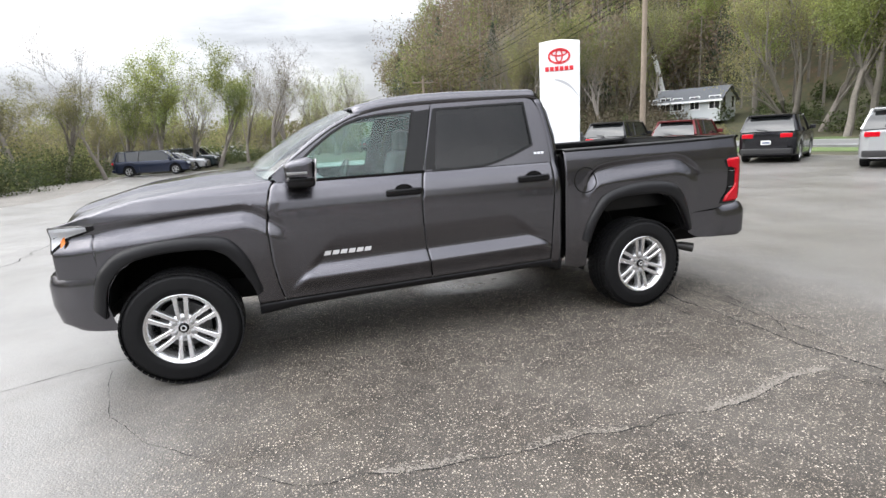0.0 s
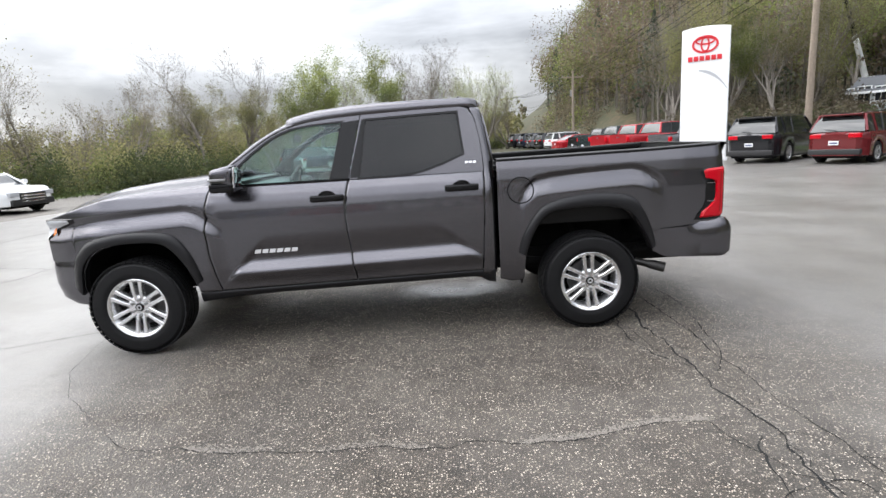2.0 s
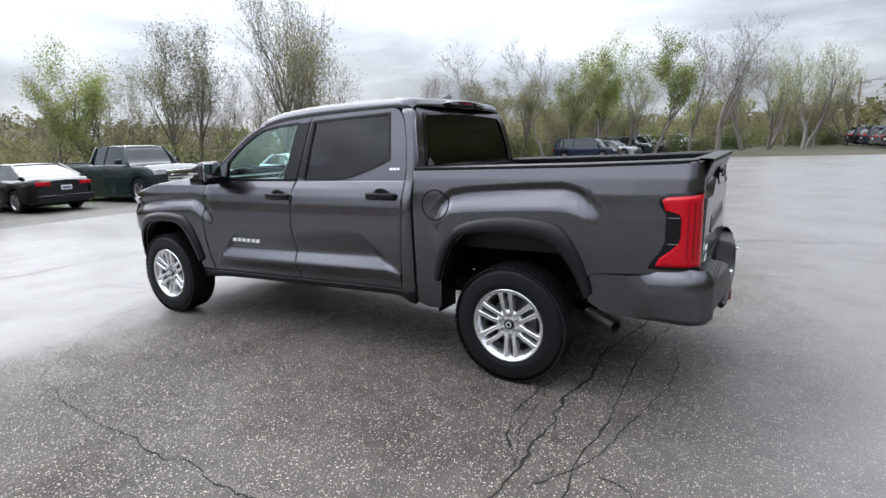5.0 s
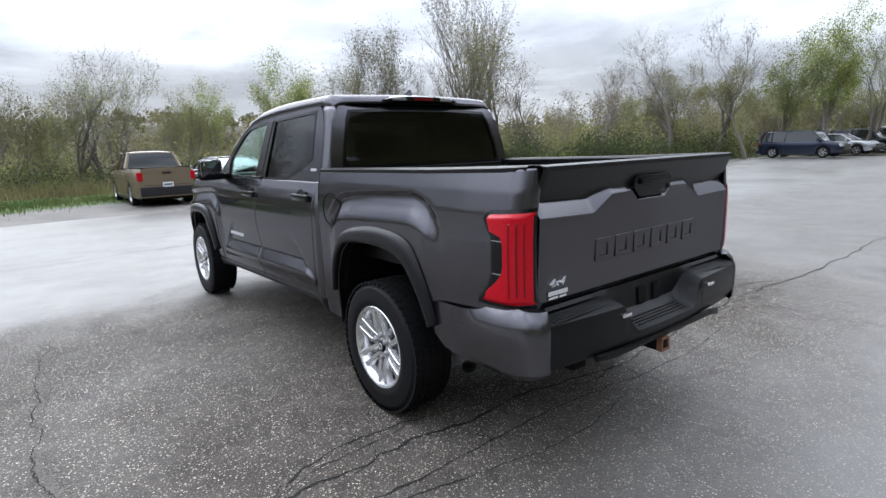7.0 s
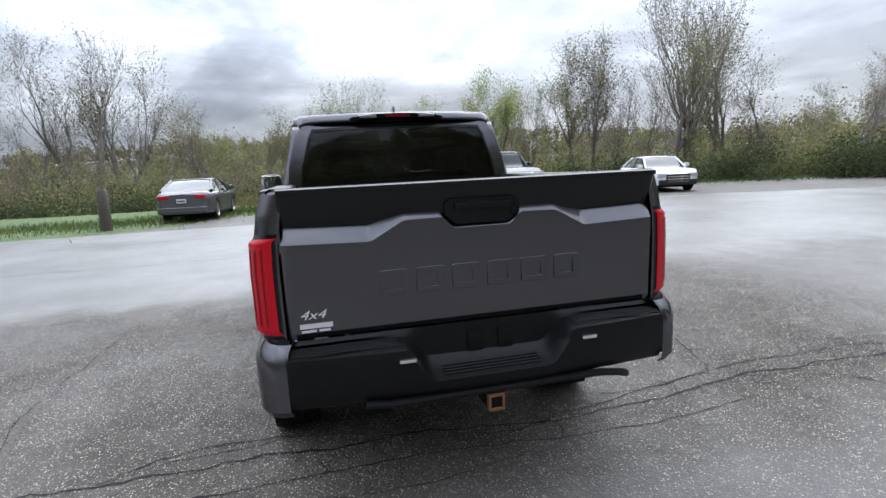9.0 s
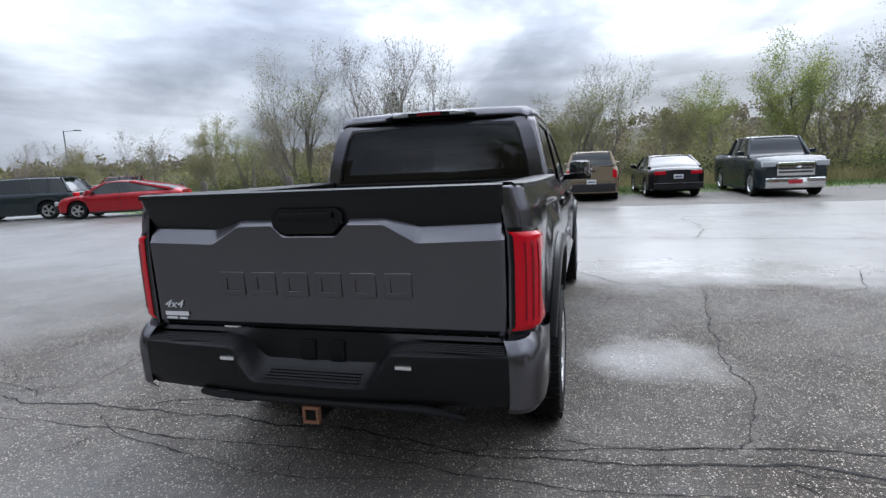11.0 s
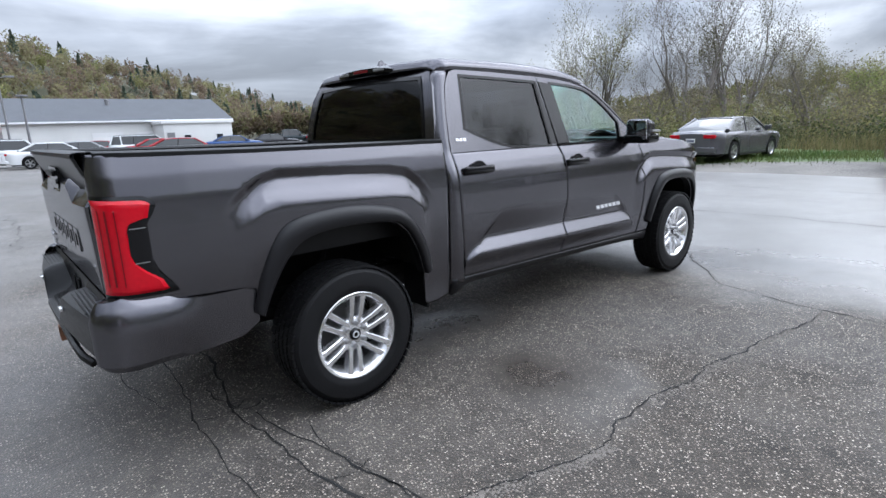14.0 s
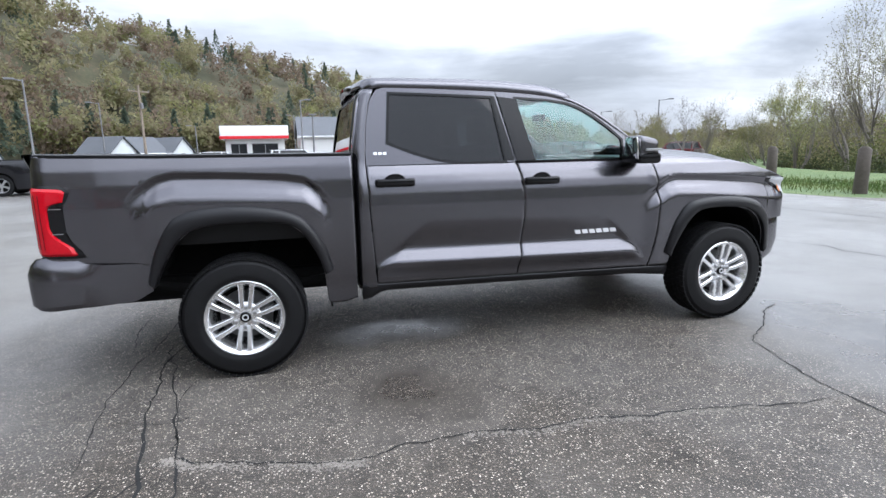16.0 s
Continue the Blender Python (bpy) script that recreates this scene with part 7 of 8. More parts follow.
def brush(name, label, mat, n, leaves, size, x_of, h0, h1, wide, seed):
    """Thickets: low mounds of leaves along the bank."""
    r = random.Random(seed)
    cs, ss = [], []
    for _ in range(n):
        x, y = x_of(r)
        h, w = r.uniform(h0, h1), r.uniform(0.6, 1.2) * wide
        z = land(x, y)
        d = RNG.normal(size=(leaves, 3))
        d /= np.linalg.norm(d, axis=1)[:, None]
        d[:, 2] = np.abs(d[:, 2])
        rr = RNG.uniform(0.45, 1.05, leaves)[:, None]
        cs.append(np.array([x, y, z]) + d * rr * np.array([w, w, h]))
        ss.append(RNG.uniform(0.5, 1.2, leaves) * size)
    tagged(new(name, leaf_mesh(name, np.concatenate(cs), np.concatenate(ss), mat)), label, "brush", kind="stuff")


def bank(d0, d1, az0=84, az1=238):
    def f(r):
        az = r.uniform(az0, az1)
        d = r.uniform(d0, d1)
        x, y = polar(az, d)
        if az > 205:
            x, y = polar(az, d + (az - 205) * 1.2)
        if az < 118:
            x, y = polar(az, d + (118 - az) * 0.9 + 6)
        return x, y
    return f


brush("thicket_dark", "dark green thicket along the bank", L_DARK, 330, 520, 0.085, bank(30, 42), 1.2, 2.6, 1.5, 61)
brush("thicket_olive", "olive brush along the bank", L_OLIVE, 420, 480, 0.088, bank(34, 56), 2.6, 4.8, 1.5, 62)
brush("thicket_brown", "brown bare brush along the bank", L_BUD, 420, 480, 0.072, bank(36, 60), 3.2, 5.6, 1.4, 63)
brush("thicket_fresh", "fresh green bushes along the bank", L_FRESH, 160, 460, 0.082, bank(32, 52), 2.0, 4.4, 1.3, 64)
brush("hill_foot_brush", "brown brush at the hill's foot", L_BUD, 120, 220, 0.16, lambda r: polar(r.uniform(50, 66), r.uniform(50, 62), (0, -5)), 1.2, 3.0, 1.8, 65)
brush("hill_foot_green", "green bushes at the hill's foot", L_DARK, 70, 220, 0.15, lambda r: polar(r.uniform(28, 64), r.uniform(50, 62), (0, -5)), 1.0, 2.2, 1.4, 66)
brush("slope_brush", "brown and olive brush on the far bank", L_BUD, 110, 240, 0.20, lambda r: (r.uniform(21, 44), r.uniform(64, 105)), 2.0, 5.0, 2.0, 68)
brush("slope_green", "fresh green bushes on the far bank", L_FRESH, 40, 240, 0.20, lambda r: (r.uniform(21, 44), r.uniform(64, 105)), 2.0, 4.0, 1.8, 69)
brush("lawn_shrubs", "pale budding shrubs on the lawn", L_OLIVE, 14, 420, 0.07, lambda r: polar(r.uniform(46.5, 52), r.uniform(40, 46), (0, -5)), 0.9, 1.7, 1.0, 67)


def blades(name, label, mat, n, place, h0, h1, width, seed):
    """Grass or reeds: thin upright blades."""
    r = random.Random(seed)
    co = np.empty((n, 4, 3))
    for i in range(n):
        x, y = place(r)
        z = land(x, y) - 0.03
        h, a = r.uniform(h0, h1), r.uniform(0, 6.28)
        w = width * r.uniform(0.6, 1.3)
        lx, ly = r.gauss(0, 0.25) * h, r.gauss(0, 0.25) * h
        dx, dy = math.cos(a) * w, math.sin(a) * w
        co[i] = [(x - dx, y - dy, z), (x + dx, y + dy, z), (x + dx * 0.3 + lx, y + dy * 0.3 + ly, z + h), (x - dx * 0.3 + lx, y - dy * 0.3 + ly, z + h)]
    tagged(new(name, quad_mesh(name, co.reshape(-1, 3), mat)), label, "grass", kind="stuff")


def on_line(pts, spread):
    def f(r):
        k = r.uniform(0, len(pts) - 1.001)
        i = int(k)
        g = k - i
        x, y = pts[i][0] * (1 - g) + pts[i + 1][0] * g, pts[i][1] * (1 - g) + pts[i + 1][1] * g
        return x + r.gauss(0, spread), y + r.gauss(0, spread)
    return f


blades("grass_blades", "fresh grass blades on the verge", L_GRASS, 30000, on_line([(-17.5, -24), (-15.8, -12), (-16.0, -6), (-19.5, -3), (-20, 2), (-21, 8), (-21.5, 14), (-19, 22), (-17, 32), (-14, 41)], 1.3), 0.06, 0.20, 0.012, 71)
blades("reeds", "dry yellow reeds before the thicket", L_REED, 16000, on_line([(-23.5, -4), (-23.5, 4), (-24, 10), (-23.5, 16), (-22, 24), (-19, 33), (-16, 43)], 0.7), 0.4, 1.0, 0.014, 72)


# ---- cracks in the asphalt ----
M_CRACK = material("open_crack", (0.008, 0.008, 0.008), rough=0.9, grain=0.2)
M_CRUMB = material("crumbled_edge", (0.20, 0.180, 0.158), rough=0.8, grain=0.25, grain_scale=60.0, stain=0.2, stain_scale=8.0, bump=0.8, bump_scale=120.0)


def crack(run, width, crumbs=0.0, seed=1, jag=0.05):
    """A jagged open joint along a run of points, with crumbled stones along one lip."""
    rnd = random.Random(seed)
    base = spline(run, max(12, int(14 * len(run))))
    pts = []
    for i, (x, y) in enumerate(base):
        k = noise.noise((x * 2.2, y * 2.2, seed)) * jag + noise.noise((x * 9, y * 9, seed)) * jag * 0.4 + rnd.uniform(-1, 1) * jag * 0.10
        a = base[max(0, i - 1)]
        b = base[min(len(base) - 1, i + 1)]
        d = Vector((b[0] - a[0], b[1] - a[1])).normalized()
        pts.append((x - d.y * k, y + d.x * k, d))
    bm = bmesh.new()
    rows = []
    for i, (x, y, d) in enumerate(pts):
        w = 1.05 * width * (0.25 + 1.1 * abs(noise.noise((x * 5, y * 5, seed + 3)))) * min(1, 0.25 + i / 6, 0.25 + (len(pts) - 1 - i) / 6)
        rows.append([bm.verts.new((x - d.y * o * w, y + d.x * o * w, 0.0035)) for o in (-1, 0.2 * rnd.uniform(-1, 1), 1)])
    for p, q in zip(rows, rows[1:]):
        for j in range(2):
            bm.faces.new((p[j], q[j], q[j + 1], p[j + 1]))
    ob = part("asphalt_crack", bm, M_CRACK, bpy.data.objects["parking_lot"])
    if crumbs:
        bm = bmesh.new()
        for i, (x, y, d) in enumerate(pts):
            for _ in range(int(15 * crumbs)):
                if noise.noise((x * 1.3, y * 1.3, seed + 8)) < -0.15:
                    continue
                o = abs(rnd.gauss(0, 1)) * 0.016 * crumbs + width
                o *= 1 if seed % 2 else -1
                cx, cy, r = x - d.y * o + rnd.uniform(-.03, .03), y + d.x * o + rnd.uniform(-.02, .02), rnd.uniform(0.0025, 0.008)
                a0 = rnd.uniform(0, 6)
                ring = [bm.verts.new((cx + r * math.cos(a0 + k * 1.5708), cy + r * math.sin(a0 + k * 1.5708), 0.001)) for k in range(4)]
                top = bm.verts.new((cx, cy, r * 0.8))
                for k in range(4):
                    bm.faces.new((ring[k], ring[(k + 1) % 4], top))
        part("crumbled_stones", bm, M_CRUMB, bpy.data.objects["parking_lot"], angle=20)["kind"] = "stuff"


crack([(-3.9, -0.7), (-3.2, -0.57), (-2.6, -0.3), (-2.2, -0.2)], 0.006, 0.0, 33, 0.04)
crack([(-2.5, -0.4), (-2.25, -1.3), (-1.8, -1.9), (-1.2, -2.42), (-0.9, -2.46)], 0.003, 0.0, 35, 0.04)
crack([(-0.9, -2.46), (-0.5, -2.55), (0.45, -2.62), (0.8, -2.58), (1.2, -2.64), (1.6, -2.54), (2.05, -2.55)], 0.007, 1.9, 3, 0.06)
crack([(2.5, 9.5), (2.37, 7.4), (2.38, 4.6), (2.25, 2.4), (2.4, 1.0), (2.36, 0.3), (2.27, -0.8), (2.3, -1.6), (2.26, -2.2), (2.33, -2.7), (2.25, -3.4), (2.4, -5.0)], 0.014, 0.5, 5, 0.07)
crack([(2.57, 2.0), (2.61, 0.9), (2.55, -0.1), (2.55, -1.0), (2.52, -1.7), (2.57, -2.6), (2.62, -4.2)], 0.007, 0.0, 7, 0.05)
crack([(2.1, -0.95), (2.15, -1.4), (2.2, -1.65), (2.28, -1.85)], 0.006, 0.0, 9, 0.05)
crack([(2.05, -2.53), (2.08, -2.72), (2.2, -3.0)], 0.006, 0.0, 11, 0.03)
crack([(2.15, 1.9), (2.0, 2.0), (1.5, 2.13), (1.25, 2.2), (1.0, 2.12), (0.4, 2.18), (-0.2, 2.2), (-0.75, 2.3), (-1.4, 2.36)], 0.009, 1.5, 12, 0.06)
crack([(-2.6, 4.4), (-2.0, 4.17), (-1.5, 3.8), (-1.46, 2.4), (-1.66, 1.6), (-2.05, 1.2), (-2.6, 0.8)], 0.009, 0.2, 14, 0.06)
crack([(2.17, 0.97), (2.21, 1.5), (2.16, 1.9), (2.3, 2.2), (2.38, 2.6)], 0.006, 0.0, 17, 0.05)
crack([(2.21, -1.72), (2.10, -1.5), (2.06, -1.3), (2.06, -1.03), (2.13, -0.58)], 0.010, 0.2, 41, 0.05)
crack([(2.42, 0.2), (2.37, 0.68), (2.12, 1.84), (2.06, 2.64), (2.11, 3.39), (2.32, 3.92)], 0.008, 0.0, 43, 0.05)
crack([(2.52, 2.67), (2.75, 2.78), (3.13, 2.73), (3.7, 2.9)], 0.007, 0.0, 45, 0.05)
crack([(1.4, -5.0), (1.9, -4.15), (2.13, -2.98), (2.24, -2.7)], 0.008, 0.0, 47, 0.06)
crack([(2.40, -2.0), (2.61, -1.55), (2.73, -0.89), (2.81, -0.49), (2.70, 0.3)], 0.006, 0.0, 49, 0.06)
for k in range(26):
    # short links of the cracked net behind the truck
    r = random.Random(300 + k)
    x, y = 2.42 + r.gauss(0, 0.16), r.uniform(-3.2, 3.6)
    a, n = r.choice([0.2, 1.3, 1.9, 2.9]) + r.gauss(0, 0.25), r.uniform(0.12, 0.32)
    crack([(x, y), (x + n * 0.5 * math.cos(a), y + n * 0.5 * math.sin(a)), (x + n * math.cos(a + 0.5), y + n * math.sin(a + 0.5))], 0.0045, 0.0, 60 + k, 0.03)
crack([(2.2, -3.1), (1.95, -3.3), (1.6, -3.9)], 0.005, 0.0, 19, 0.05)
crack([(-5.5, 9.0), (-5.2, 5.0), (-5.6, 1.0), (-5.3, -4.0), (-5.5, -9)], 0.012, 0.0, 21, 0.15)
crack([(-9.0, 12.0), (-8.8, 6.0), (-9.1, 0.0), (-9.0, -7.0)], 0.016, 0.0, 23, 0.2)
crack([(-9.0, 3.2), (-7.0, 3.4), (-5.4, 3.0)], 0.010, 0.0, 25, 0.15)
crack([(2.6, 5.0), (5.0, 5.4), (8.0, 5.0), (11.0, 5.6)], 0.010, 0.0, 27, 0.15)
crack([(3.0, -6.0), (2.8, -9.0), (3.1, -14.0), (3.0, -22)], 0.012, 0.0, 29, 0.2)
crack([(-4.0, -7.0), (0.0, -7.4), (2.8, -7.2), (7.0, -7.5)], 0.010, 0.0, 31, 0.15)


# ---- sign, poles, posts, buildings ----
M_WHITE = material("white_panel", (0.78, 0.79, 0.80), rough=0.35, grain=0.02, stain=0.03, stain_scale=1.0)
M_SIGNRED = material("sign_red", (0.60, 0.02, 0.03), rough=0.35, grain=0.04)
M_WOODPOLE = material("weathered_pole", (0.22, 0.18, 0.14), rough=0.85, grain=0.15, grain_scale=12.0, stain=0.12, stain_scale=3.0, bump=0.5, bump_scale=40.0)
M_POST = material("dark_wet_post", (0.075, 0.062, 0.05), rough=0.8, grain=0.2, grain_scale=18.0, stain=0.15, stain_scale=4.0, bump=0.7, bump_scale=30.0)
M_GALV = material("galvanised_steel", (0.22, 0.22, 0.23), rough=0.5, metal=0.6, grain=0.06)
M_SIDING = material("pale_siding", (0.52, 0.55, 0.57), rough=0.6, grain=0.04, stain=0.05, stain_scale=0.8)
M_METALWALL = material("white_metal_wall", (0.62, 0.62, 0.61), rough=0.5, grain=0.03, stain=0.06, stain_scale=0.5)
M_ROOF = material("grey_shingle_roof", (0.085, 0.09, 0.10), rough=0.85, grain=0.12, grain_scale=8.0, stain=0.08, stain_scale=0.6, bump=0.4, bump_scale=10.0)
M_DARKWIN = material("dark_window", (0.02, 0.022, 0.026), rough=0.08, grain=0.05)


SIGN_H = 5.85


def build_sign():
    """Tall white pylon with a curved top, a red oval mark and a row of red blocks."""
    t = thing("pylon_sign", "tall white pylon sign with red oval mark, beside the parking row", "sign", at=(13.0, 19.9, 0), turn=-30.0)
    w, h = 0.97, SIGN_H
    top = [(w - 2 * w * k / 12, h - 0.12 + 0.16 * math.sin(math.pi * (0.15 + 0.75 * (1 - k / 12)))) for k in range(13)]
    body = part("body", plate([(-w, 0.12), (w, 0.12)] + top, 0.42, lambda a, b, d: (a, d - 0.21, b)), M_WHITE, t)
    bmod = body.modifiers.new("edge", "BEVEL")
    bmod.width, bmod.segments, bmod.limit_method = 0.03, 2, "ANGLE"
    part("plinth", box(-w - 0.06, w + 0.06, -0.27, 0.27, -0.05, 0.14, 0.02), M_WHITE, t)
    def oval(cx, cz, rx, rz, wd):
        bm = bmesh.new()
        n = 40
        rings = []
        for o, dep in ((-wd, 0.0), (-wd, -0.03), (wd, -0.03), (wd, 0.0)):
            rings.append([bm.verts.new((cx + (rx + o) * math.cos(2 * math.pi * k / n), -0.212 + dep, cz + (rz + o) * math.sin(2 * math.pi * k / n))) for k in range(n)])
        for p, q in zip(rings, rings[1:]):
            for k in range(n):
                bm.faces.new((p[k], p[(k + 1) % n], q[(k + 1) % n], q[k]))
        part("red_oval", bm, M_SIGNRED, t)
    oval(-0.02, SIGN_H - 0.73, 0.49, 0.33, 0.045)
    oval(-0.02, SIGN_H - 0.73, 0.15, 0.29, 0.035)
    oval(-0.02, SIGN_H - 0.59, 0.36, 0.13, 0.035)
    for k in range(6):
        x = -0.70 + k * 0.235
        part("red_block", box(x, x + 0.185, -0.245, -0.205, SIGN_H - 1.42, SIGN_H - 1.21, 0.01), M_SIGNRED, t)
    # pale grey swoosh under the blocks
    M_SW = material("grey_swoosh", (0.42, 0.43, 0.45), rough=0.4)
    arc = [(-0.25 + 1.15 * k / 14, SIGN_H - 1.8 - 0.10 * (k / 14) - 0.75 * (k / 14) ** 2.6) for k in range(15)]
    low = [(x, z - 0.05 - 0.10 * math.sin(math.pi * k / 14)) for k, (x, z) in enumerate(arc)]
    part("swoosh", plate(arc + low[::-1], 0.004, lambda a, b, d: (a, -0.215 + d, b)), M_SW, t)


build_sign()


def utility_pole(x, y, h, turn, arm=True):
    z = land(x, y)
    t = thing("utility_pole", "weathered wooden utility pole with crossarm and wires", "utility pole", "utility poles", (x, y, z), turn)
    part("pole", tube([(0, 0, -0.3), (0.02, 0, h * 0.5), (0.03, 0, h)], [0.16, 0.135, 0.11], 10), M_WOODPOLE, t)
    if arm:
        part("crossarm", box(-1.2, 1.2, -0.06, 0.06, h - 0.75, h - 0.62, 0.01), M_WOODPOLE, t)
        for k in (-1.1, -0.5, 0.5, 1.1):
            part("insulator", lathe([(0.0, 0.14), (0.04, 0.12), (0.05, 0.04), (0.03, 0.0)], 8, "z", at=(k, 0, h - 0.62)), M_GALV, t)
    part("transformer", lathe([(0.0, 0.0), (0.17, 0.02), (0.17, 0.6), (0.0, 0.66)], 12, "z", at=(0.0, 0.32, h - 2.6)), M_GALV, t)
    return t


POLES = [(17.0, 18.7, 10.5), (15.4, 53.0, 7.9), (13.6, 92, 8.5), (24.0, -18.0, 10.5)]
for i, (x, y, h) in enumerate(POLES):
    utility_pole(x, y, h, 8)


def wire_between(a, b, ha, hb, off, sag):
    pts = []
    for k in range(13):
        f = k / 12
        pts.append((a[0] + (b[0] - a[0]) * f + off, a[1] + (b[1] - a[1]) * f, land(a[0], a[1]) * (1 - f) + land(b[0], b[1]) * f + ha + (hb - ha) * f - sag * math.sin(math.pi * f)))
    return part("power_line", tube(pts, 0.014, 5), M_UNDER)


for a, b in ((3, 0), (0, 1), (1, 2)):
    for off, dz in ((-1.1, -0.48), (-0.5, -0.48), (0.5, -0.48), (1.1, -0.48), (0.12, -2.2), (0.12, -2.6)):
        ob = wire_between(POLES[a], POLES[b], POLES[a][2] + dz, POLES[b][2] + dz, off, 0.7)
        tagged(ob, "black overhead power line between utility poles", "power line", "power lines")


def lamp_post(az, dist, h, arm=1.4, base=(2.0, 2.0)):
    x, y = base[0] + dist * math.cos(radians(az)), base[1] + dist * math.sin(radians(az))
    t = thing("lamp_post", "slim steel lot lamp post with flat head", "lamp post", "lot lamp posts", (x, y, max(0, land(x, y))), az + 90)
    part("post", tube([(0, 0, -0.1), (0, 0, h)], [0.11, 0.07], 8), M_GALV, t)
    part("foot", lathe([(0.0, 0.6), (0.26, 0.6), (0.28, 0.0)], 14, "z"), M_METALWALL, t)
    part("arm", tube([(0, 0, h - 0.1), (arm * 0.6, 0, h - 0.02), (arm, 0, h)], 0.04, 6), M_GALV, t)
    part("head", box(arm - 0.45, arm + 0.35, -0.2, 0.2, h - 0.04, h + 0.10, 0.03), M_GALV, t)


for az, d, h, arm in ((-128.4, 80, 7.6, -1.4), (-122.7, 100, 7.5, -1.4), (-119, 125, 7.4, -1.4), (-68.3, 60, 8.4, 1.0), (-73.7, 85, 8.6, 1.2), (-81.5, 95, 6.1, 1.0), (-91.8, 62, 7.3, -0.8), (-90.9, 85, 7.1, 0.8), (-93.0, 55, 5.2, 0.0001)):
    lamp_post(az, d, h, arm)
utility_pole(2.0 + 70 * math.cos(radians(-77)), 2.0 + 70 * math.sin(radians(-77)), 9.4, 40)


def wood_post(x, y, h, lean):
    t = thing("wooden_post", "thick dark weathered wooden post in the grass", "post", "fence posts", (x, y, land(x, y) - 0.05), 20)
    bm = lathe([(0.0, h + 0.03), (0.10, h + 0.02), (0.155, h - 0.05), (0.165, h * 0.5), (0.18, -0.1)], 14, "z")
    for v in bm.verts:
        k = noise.noise((v.co.x * 6 + x, v.co.y * 6 + y, v.co.z * 2)) * 0.02
        v.co.x += k + lean * v.co.z * 0.05
        v.co.y += k
        if v.co.z > h - 0.1:
            v.co.z += 0.25 * v.co.x
    part("shaft", bm, M_POST, t, angle=50)


for x, y, h, lean in ((-14.5, -10.5, 1.32, 0.3), (-13.7, -6.8, 1.30, -0.6), (-16.5, -16.2, 1.25, 0.2), (-19.5, -20.0, 1.2, 0.1)):
    wood_post(x, y, h, lean)


def gable_house(name, label, x, y, turn, w, d, eave, peak, wall, windows=(), base=None, door=None):
    """w along the house, d deep; windows: (face, along, sill, width, height)."""
    z = land(x, y) if base is None else base
    t = thing(name, label, "house", at=(x, y, z - 0.05), turn=turn)
    bm = bmesh.new()
    prof = [(-d / 2, -0.3), (d / 2, -0.3), (d / 2, eave), (0, peak - 0.12), (-d / 2, eave)]
    plate(prof, w, lambda a, b, dd: (dd - w / 2, a, b), bm=bm)
    part("wall", bm, wall, t, angle=20)
    for s in (-1, 1):
        bm = bmesh.new()
        rise = (peak - eave) / (d / 2)
        a0, a1 = 0.0, d / 2 + 0.45
        plate([(0, 0), (a1, 0), (a1, 1), (0, 1)], 0.14, lambda a, b, dd, s=s, rise=rise: (-w / 2 - 0.3 + (w + 0.6) * b, s * a, peak - rise * a + 0.02 - dd), bm=bm)
        rf = part("roof", bm, M_ROOF, t, angle=20)
        part("fascia", box(-w / 2 - 0.3, w / 2 + 0.3, min(s * a1, s * (a1 + 0.03)), max(s * a1, s * (a1 + 0.03)), peak - rise * a1 - 0.16, peak - rise * a1 + 0.02), M_WHITE, rf)
    for face, along, sill, ww, hh in windows:
        if face == "s":
            win = part("window", box(along - ww / 2, along + ww / 2, -d / 2 - 0.03, -d / 2 + 0.05, sill, sill + hh, 0.01), M_DARKWIN, t)
            for a, b, c, e in ((-ww / 2 - 0.08, -ww / 2, -0.08, hh + 0.08), (ww / 2, ww / 2 + 0.08, -0.08, hh + 0.08), (-ww / 2, ww / 2, hh, hh + 0.08), (-ww / 2, ww / 2, -0.08, 0), (-0.02, 0.02, 0, hh)):
                part("window_frame", box(along + a, along + b, -d / 2 - 0.05, -d / 2 - 0.032, sill + c, sill + e), M_WHITE, win)
        else:
            s = 1 if face == "e" else -1
            x0 = s * (w / 2)
            win = part("window", box(min(x0, x0 + s * 0.03), max(x0, x0 + s * 0.03), along - ww / 2, along + ww / 2, sill, sill + hh), M_DARKWIN, t)
            for a, b, c, e in ((-ww / 2 - 0.08, -ww / 2, -0.08, hh + 0.08), (ww / 2, ww / 2 + 0.08, -0.08, hh + 0.08), (-ww / 2, ww / 2, hh, hh + 0.08), (-ww / 2, ww / 2, -0.08, 0)):
                part("window_frame", box(min(x0 + s * 0.032, x0 + s * 0.05), max(x0 + s * 0.032, x0 + s * 0.05), along + a, along + b, sill + c, sill + e), M_WHITE, win)
    return t


# the grey house across the road: its long side looks at the lot
hx, hy = 0.2 + 60 * math.cos(radians(48.7)), -4.8 + 60 * math.sin(radians(48.7))
gable_house("house", "pale blue-grey bungalow with dark shingle roof on the lawn", hx, hy, -62.0, 6.2, 4.4, 1.9, 3.0, M_SIDING,
            [("s", -3.2, 0.9, 0.8, 1.1), ("s", -2.0, 0.6, 0.9, 1.5), ("s", -0.8, 0.9, 0.8, 1.1), ("s", 0.8, 0.9, 0.8, 1.1), ("s", 2.6, 0.9, 0.9, 1.1), ("e", -1.2, 0.9, 0.8, 1.1), ("e", 1.2, 0.9, 0.8, 1.1), ("w", 0.0, 0.9, 0.8, 1.1)], base=1.95)


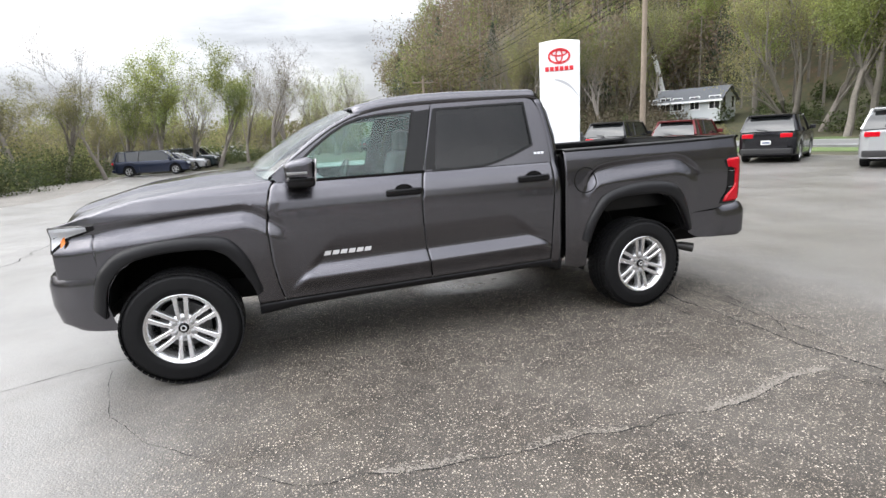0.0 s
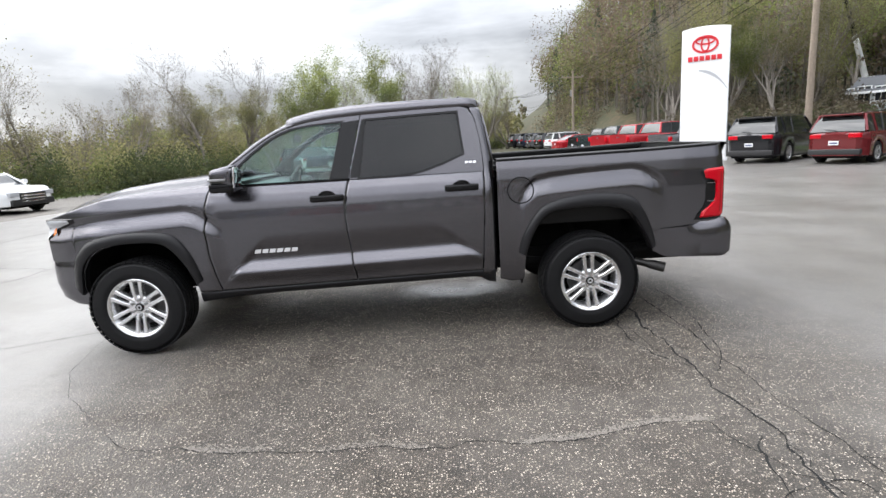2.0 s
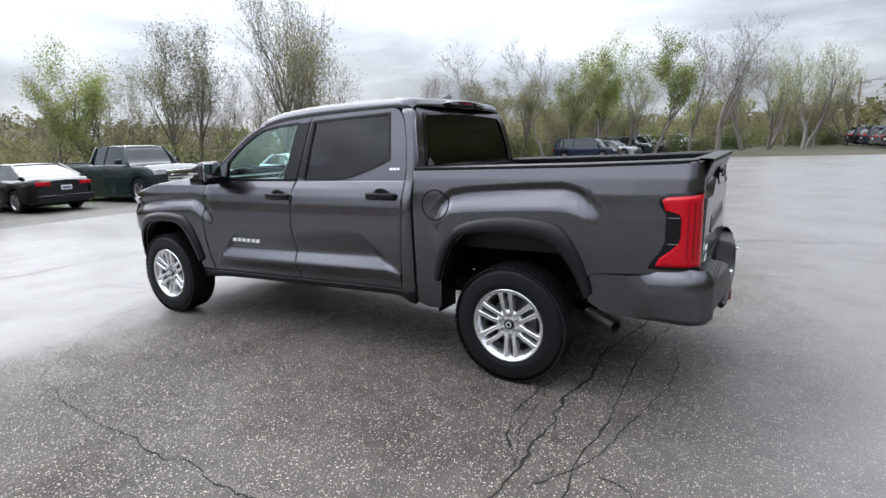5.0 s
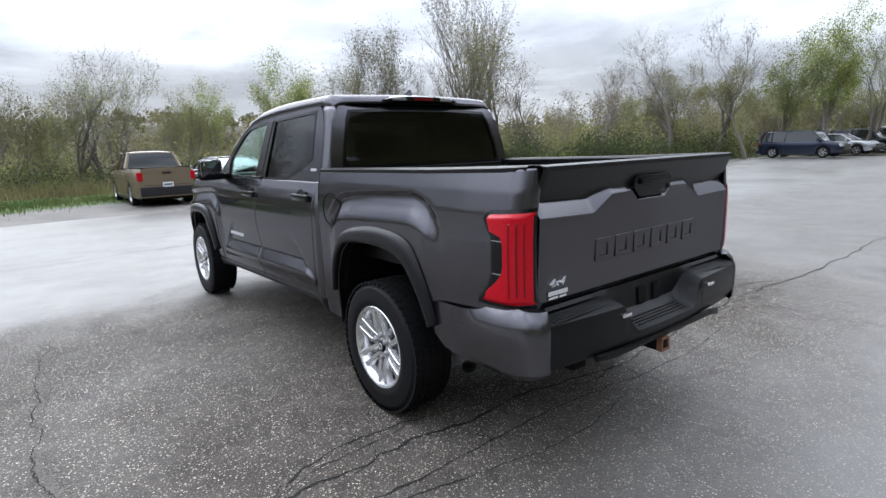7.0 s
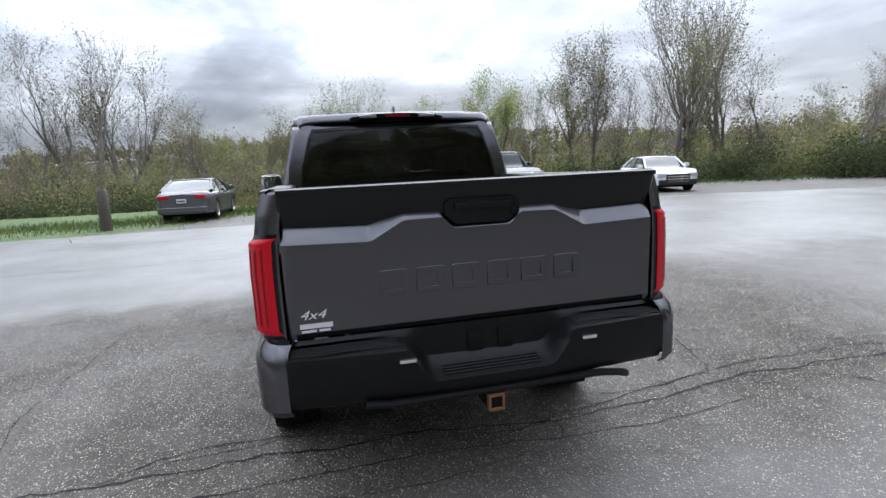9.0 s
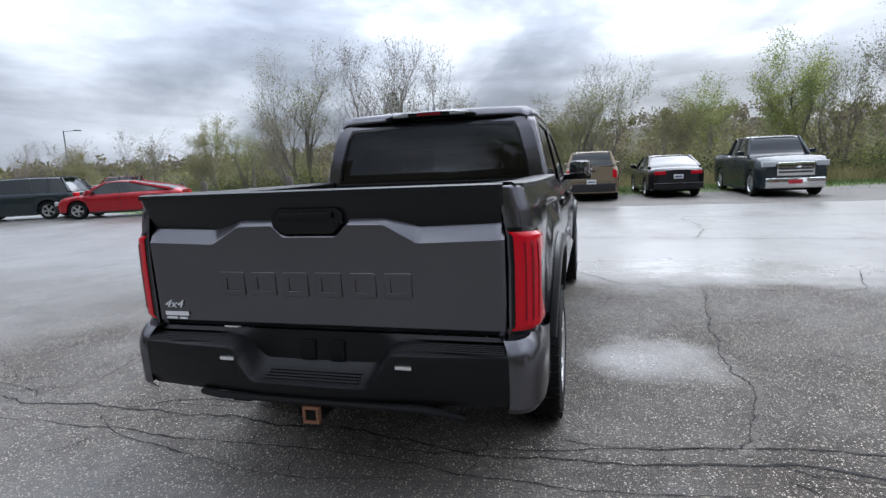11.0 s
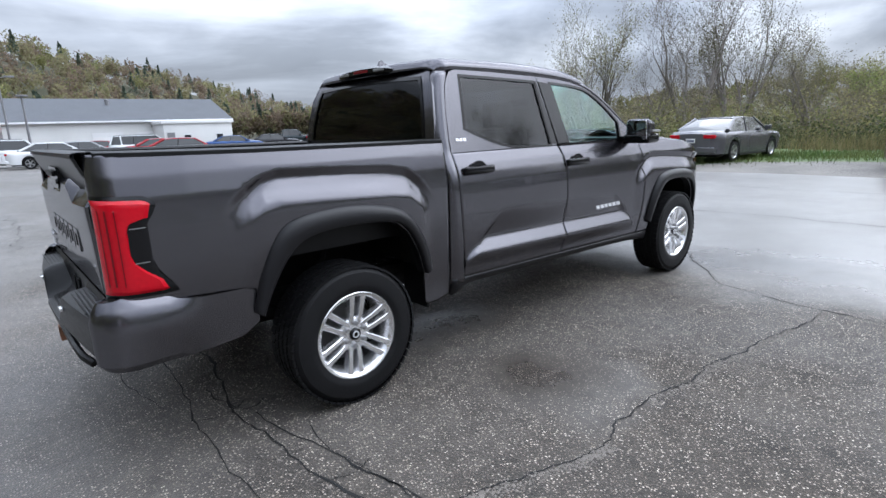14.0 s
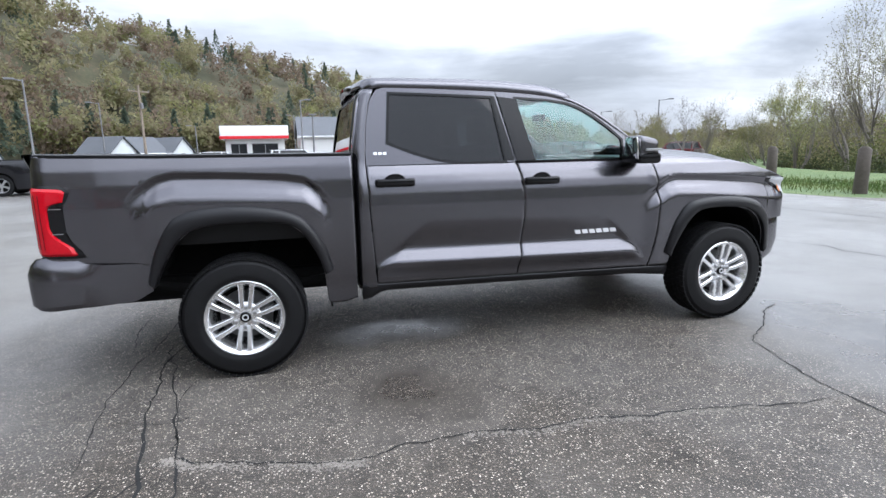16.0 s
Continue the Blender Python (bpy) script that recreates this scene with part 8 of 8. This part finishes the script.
def boom_lift():
    """The long two-colour boom that stands over the house roof."""
    t = thing("boom_lift", "dark and white telescopic boom raised behind the house", "crane", at=(hx + 1.6, hy + 8.0, land(hx + 1.6, hy + 8)), turn=0)
    a, b, c = Vector((1.2, 0, 3.0)), Vector((-1.0, -1.0, 7.0)), Vector((-4.4, -2.4, 13.5))
    part("lower_boom", tube([a, b], [0.28, 0.24], 8), M_WHITE, t)
    part("upper_boom", tube([b, c], [0.20, 0.13], 8), M_UNDER, t)
    part("turret", box(0.6, 2.0, -0.7, 0.7, 1.2, 3.2, 0.1), M_METALWALL, t)
    part("chassis", box(-2.5, 3.0, -1.1, 1.1, 0.4, 1.3, 0.1), M_METALWALL, t)
    part("basket", box(c.x - 0.5, c.x + 0.5, c.y - 0.4, c.y + 0.4, c.z - 0.2, c.z + 0.8, 0.05), M_WHITE, t)
    for x in (-1.8, 2.2):
        for y in (-1.0, 1.0):
            part("wheel", lathe([(0.0, -0.15), (0.42, -0.15), (0.48, 0.0), (0.42, 0.15), (0.0, 0.15)], 16, "y", at=(x, y, 0.45)), M_RUBBER, t)


boom_lift()

for az, dist, turn, w in ((-73.9, 88, 150, 5.6), (-76.6, 91, 60, 5.2), (-79.0, 94, 150, 5.2)):
    x, y = 2 + dist * math.cos(radians(az)), 2 + dist * math.sin(radians(az))
    gable_house("cottage", "small grey gabled cottage below the wooded hill", x, y, turn, w, 4.4, 2.5, 4.5, M_SIDING,
                [("w", 0, 0.9, 0.9, 1.1), ("e", 0, 0.9, 0.9, 1.1), ("s", -1.3, 0.9, 0.9, 1.1), ("s", 1.3, 0.9, 0.9, 1.1)], base=-0.2 + max(0, land(x, y)))


def build_showroom():
    t = thing("showroom", "low white car showroom with red fascia stripe", "building", at=(5.5, -65.5, 0), turn=2.0)
    part("wall", box(-3.4, 3.4, -9.0, 0.0, 0.0, 3.25, 0.02), M_METALWALL, t)
    part("fascia", box(-3.9, 3.9, -9.4, 0.7, 3.18, 4.75, 0.04), M_WHITE, t)
    part("red_stripe", box(-3.93, 3.93, -9.43, 0.73, 3.20, 3.56, 0.01), M_SIGNRED, t)
    for x0, x1 in ((-2.6, 0.4), (1.0, 2.8)):
        w = part("shop_window", box(x0, x1, -0.02, 0.03, 0.4, 2.6), M_DARKWIN, t)
        part("window_frame", box(x0 - 0.08, x1 + 0.08, 0.03, 0.06, 2.6, 2.68), M_GALV, w)
        part("window_frame", box((x0 + x1) / 2 - 0.04, (x0 + x1) / 2 + 0.04, 0.03, 0.06, 0.4, 2.6), M_GALV, w)
    b = gable_house("workshop_building", "long white metal workshop with grey pitched roof", -11.2, -74.0, 1.0, 23.0, 13.0, 3.75, 6.35, M_METALWALL,
                    [("s", -4, 0.9, 1.0, 1.0)], base=0.0)
    for k in range(3):
        x = -8.0 + k * 4.4
        d = part("roller_door", box(x, x + 3.0, 6.5, 6.56, 0.0, 2.3), M_PLATE, b)
        for j in range(5):
            part("door_slat", box(x, x + 3.0, 6.561, 6.575, 0.1 + j * 0.45, 0.46 + j * 0.45), M_PLATE, d)
    part("roof_vent", lathe([(0.0, 0.9), (0.22, 0.85), (0.2, 0.0)], 10, "z", at=(1.0, 2.0, 5.3)), M_GALV, b)
    a = thing("workshop_annex", "low white flat-roofed annex of the workshop", "building", at=(-17.5, -63.0, 0), turn=0)
    part("wall", box(-3.8, 3.8, -6, 0.0, 0.0, 3.0, 0.02), M_METALWALL, a)
    part("roof", box(-4.0, 4.0, -6.2, 0.2, 2.98, 3.3, 0.03), M_PLATE, a)
    for x in (1.0, -2.6):
        w = part("window", box(x, x + 0.7, -0.02, 0.03, 1.0, 1.7), M_DARKWIN, a)
        part("window_frame", box(x - 0.06, x + 0.76, 0.03, 0.05, 1.7, 1.78), M_WHITE, w)
    part("door", box(2.7, 3.5, -0.02, 0.04, 0.0, 2.0), M_GALV, a)


build_showroom()
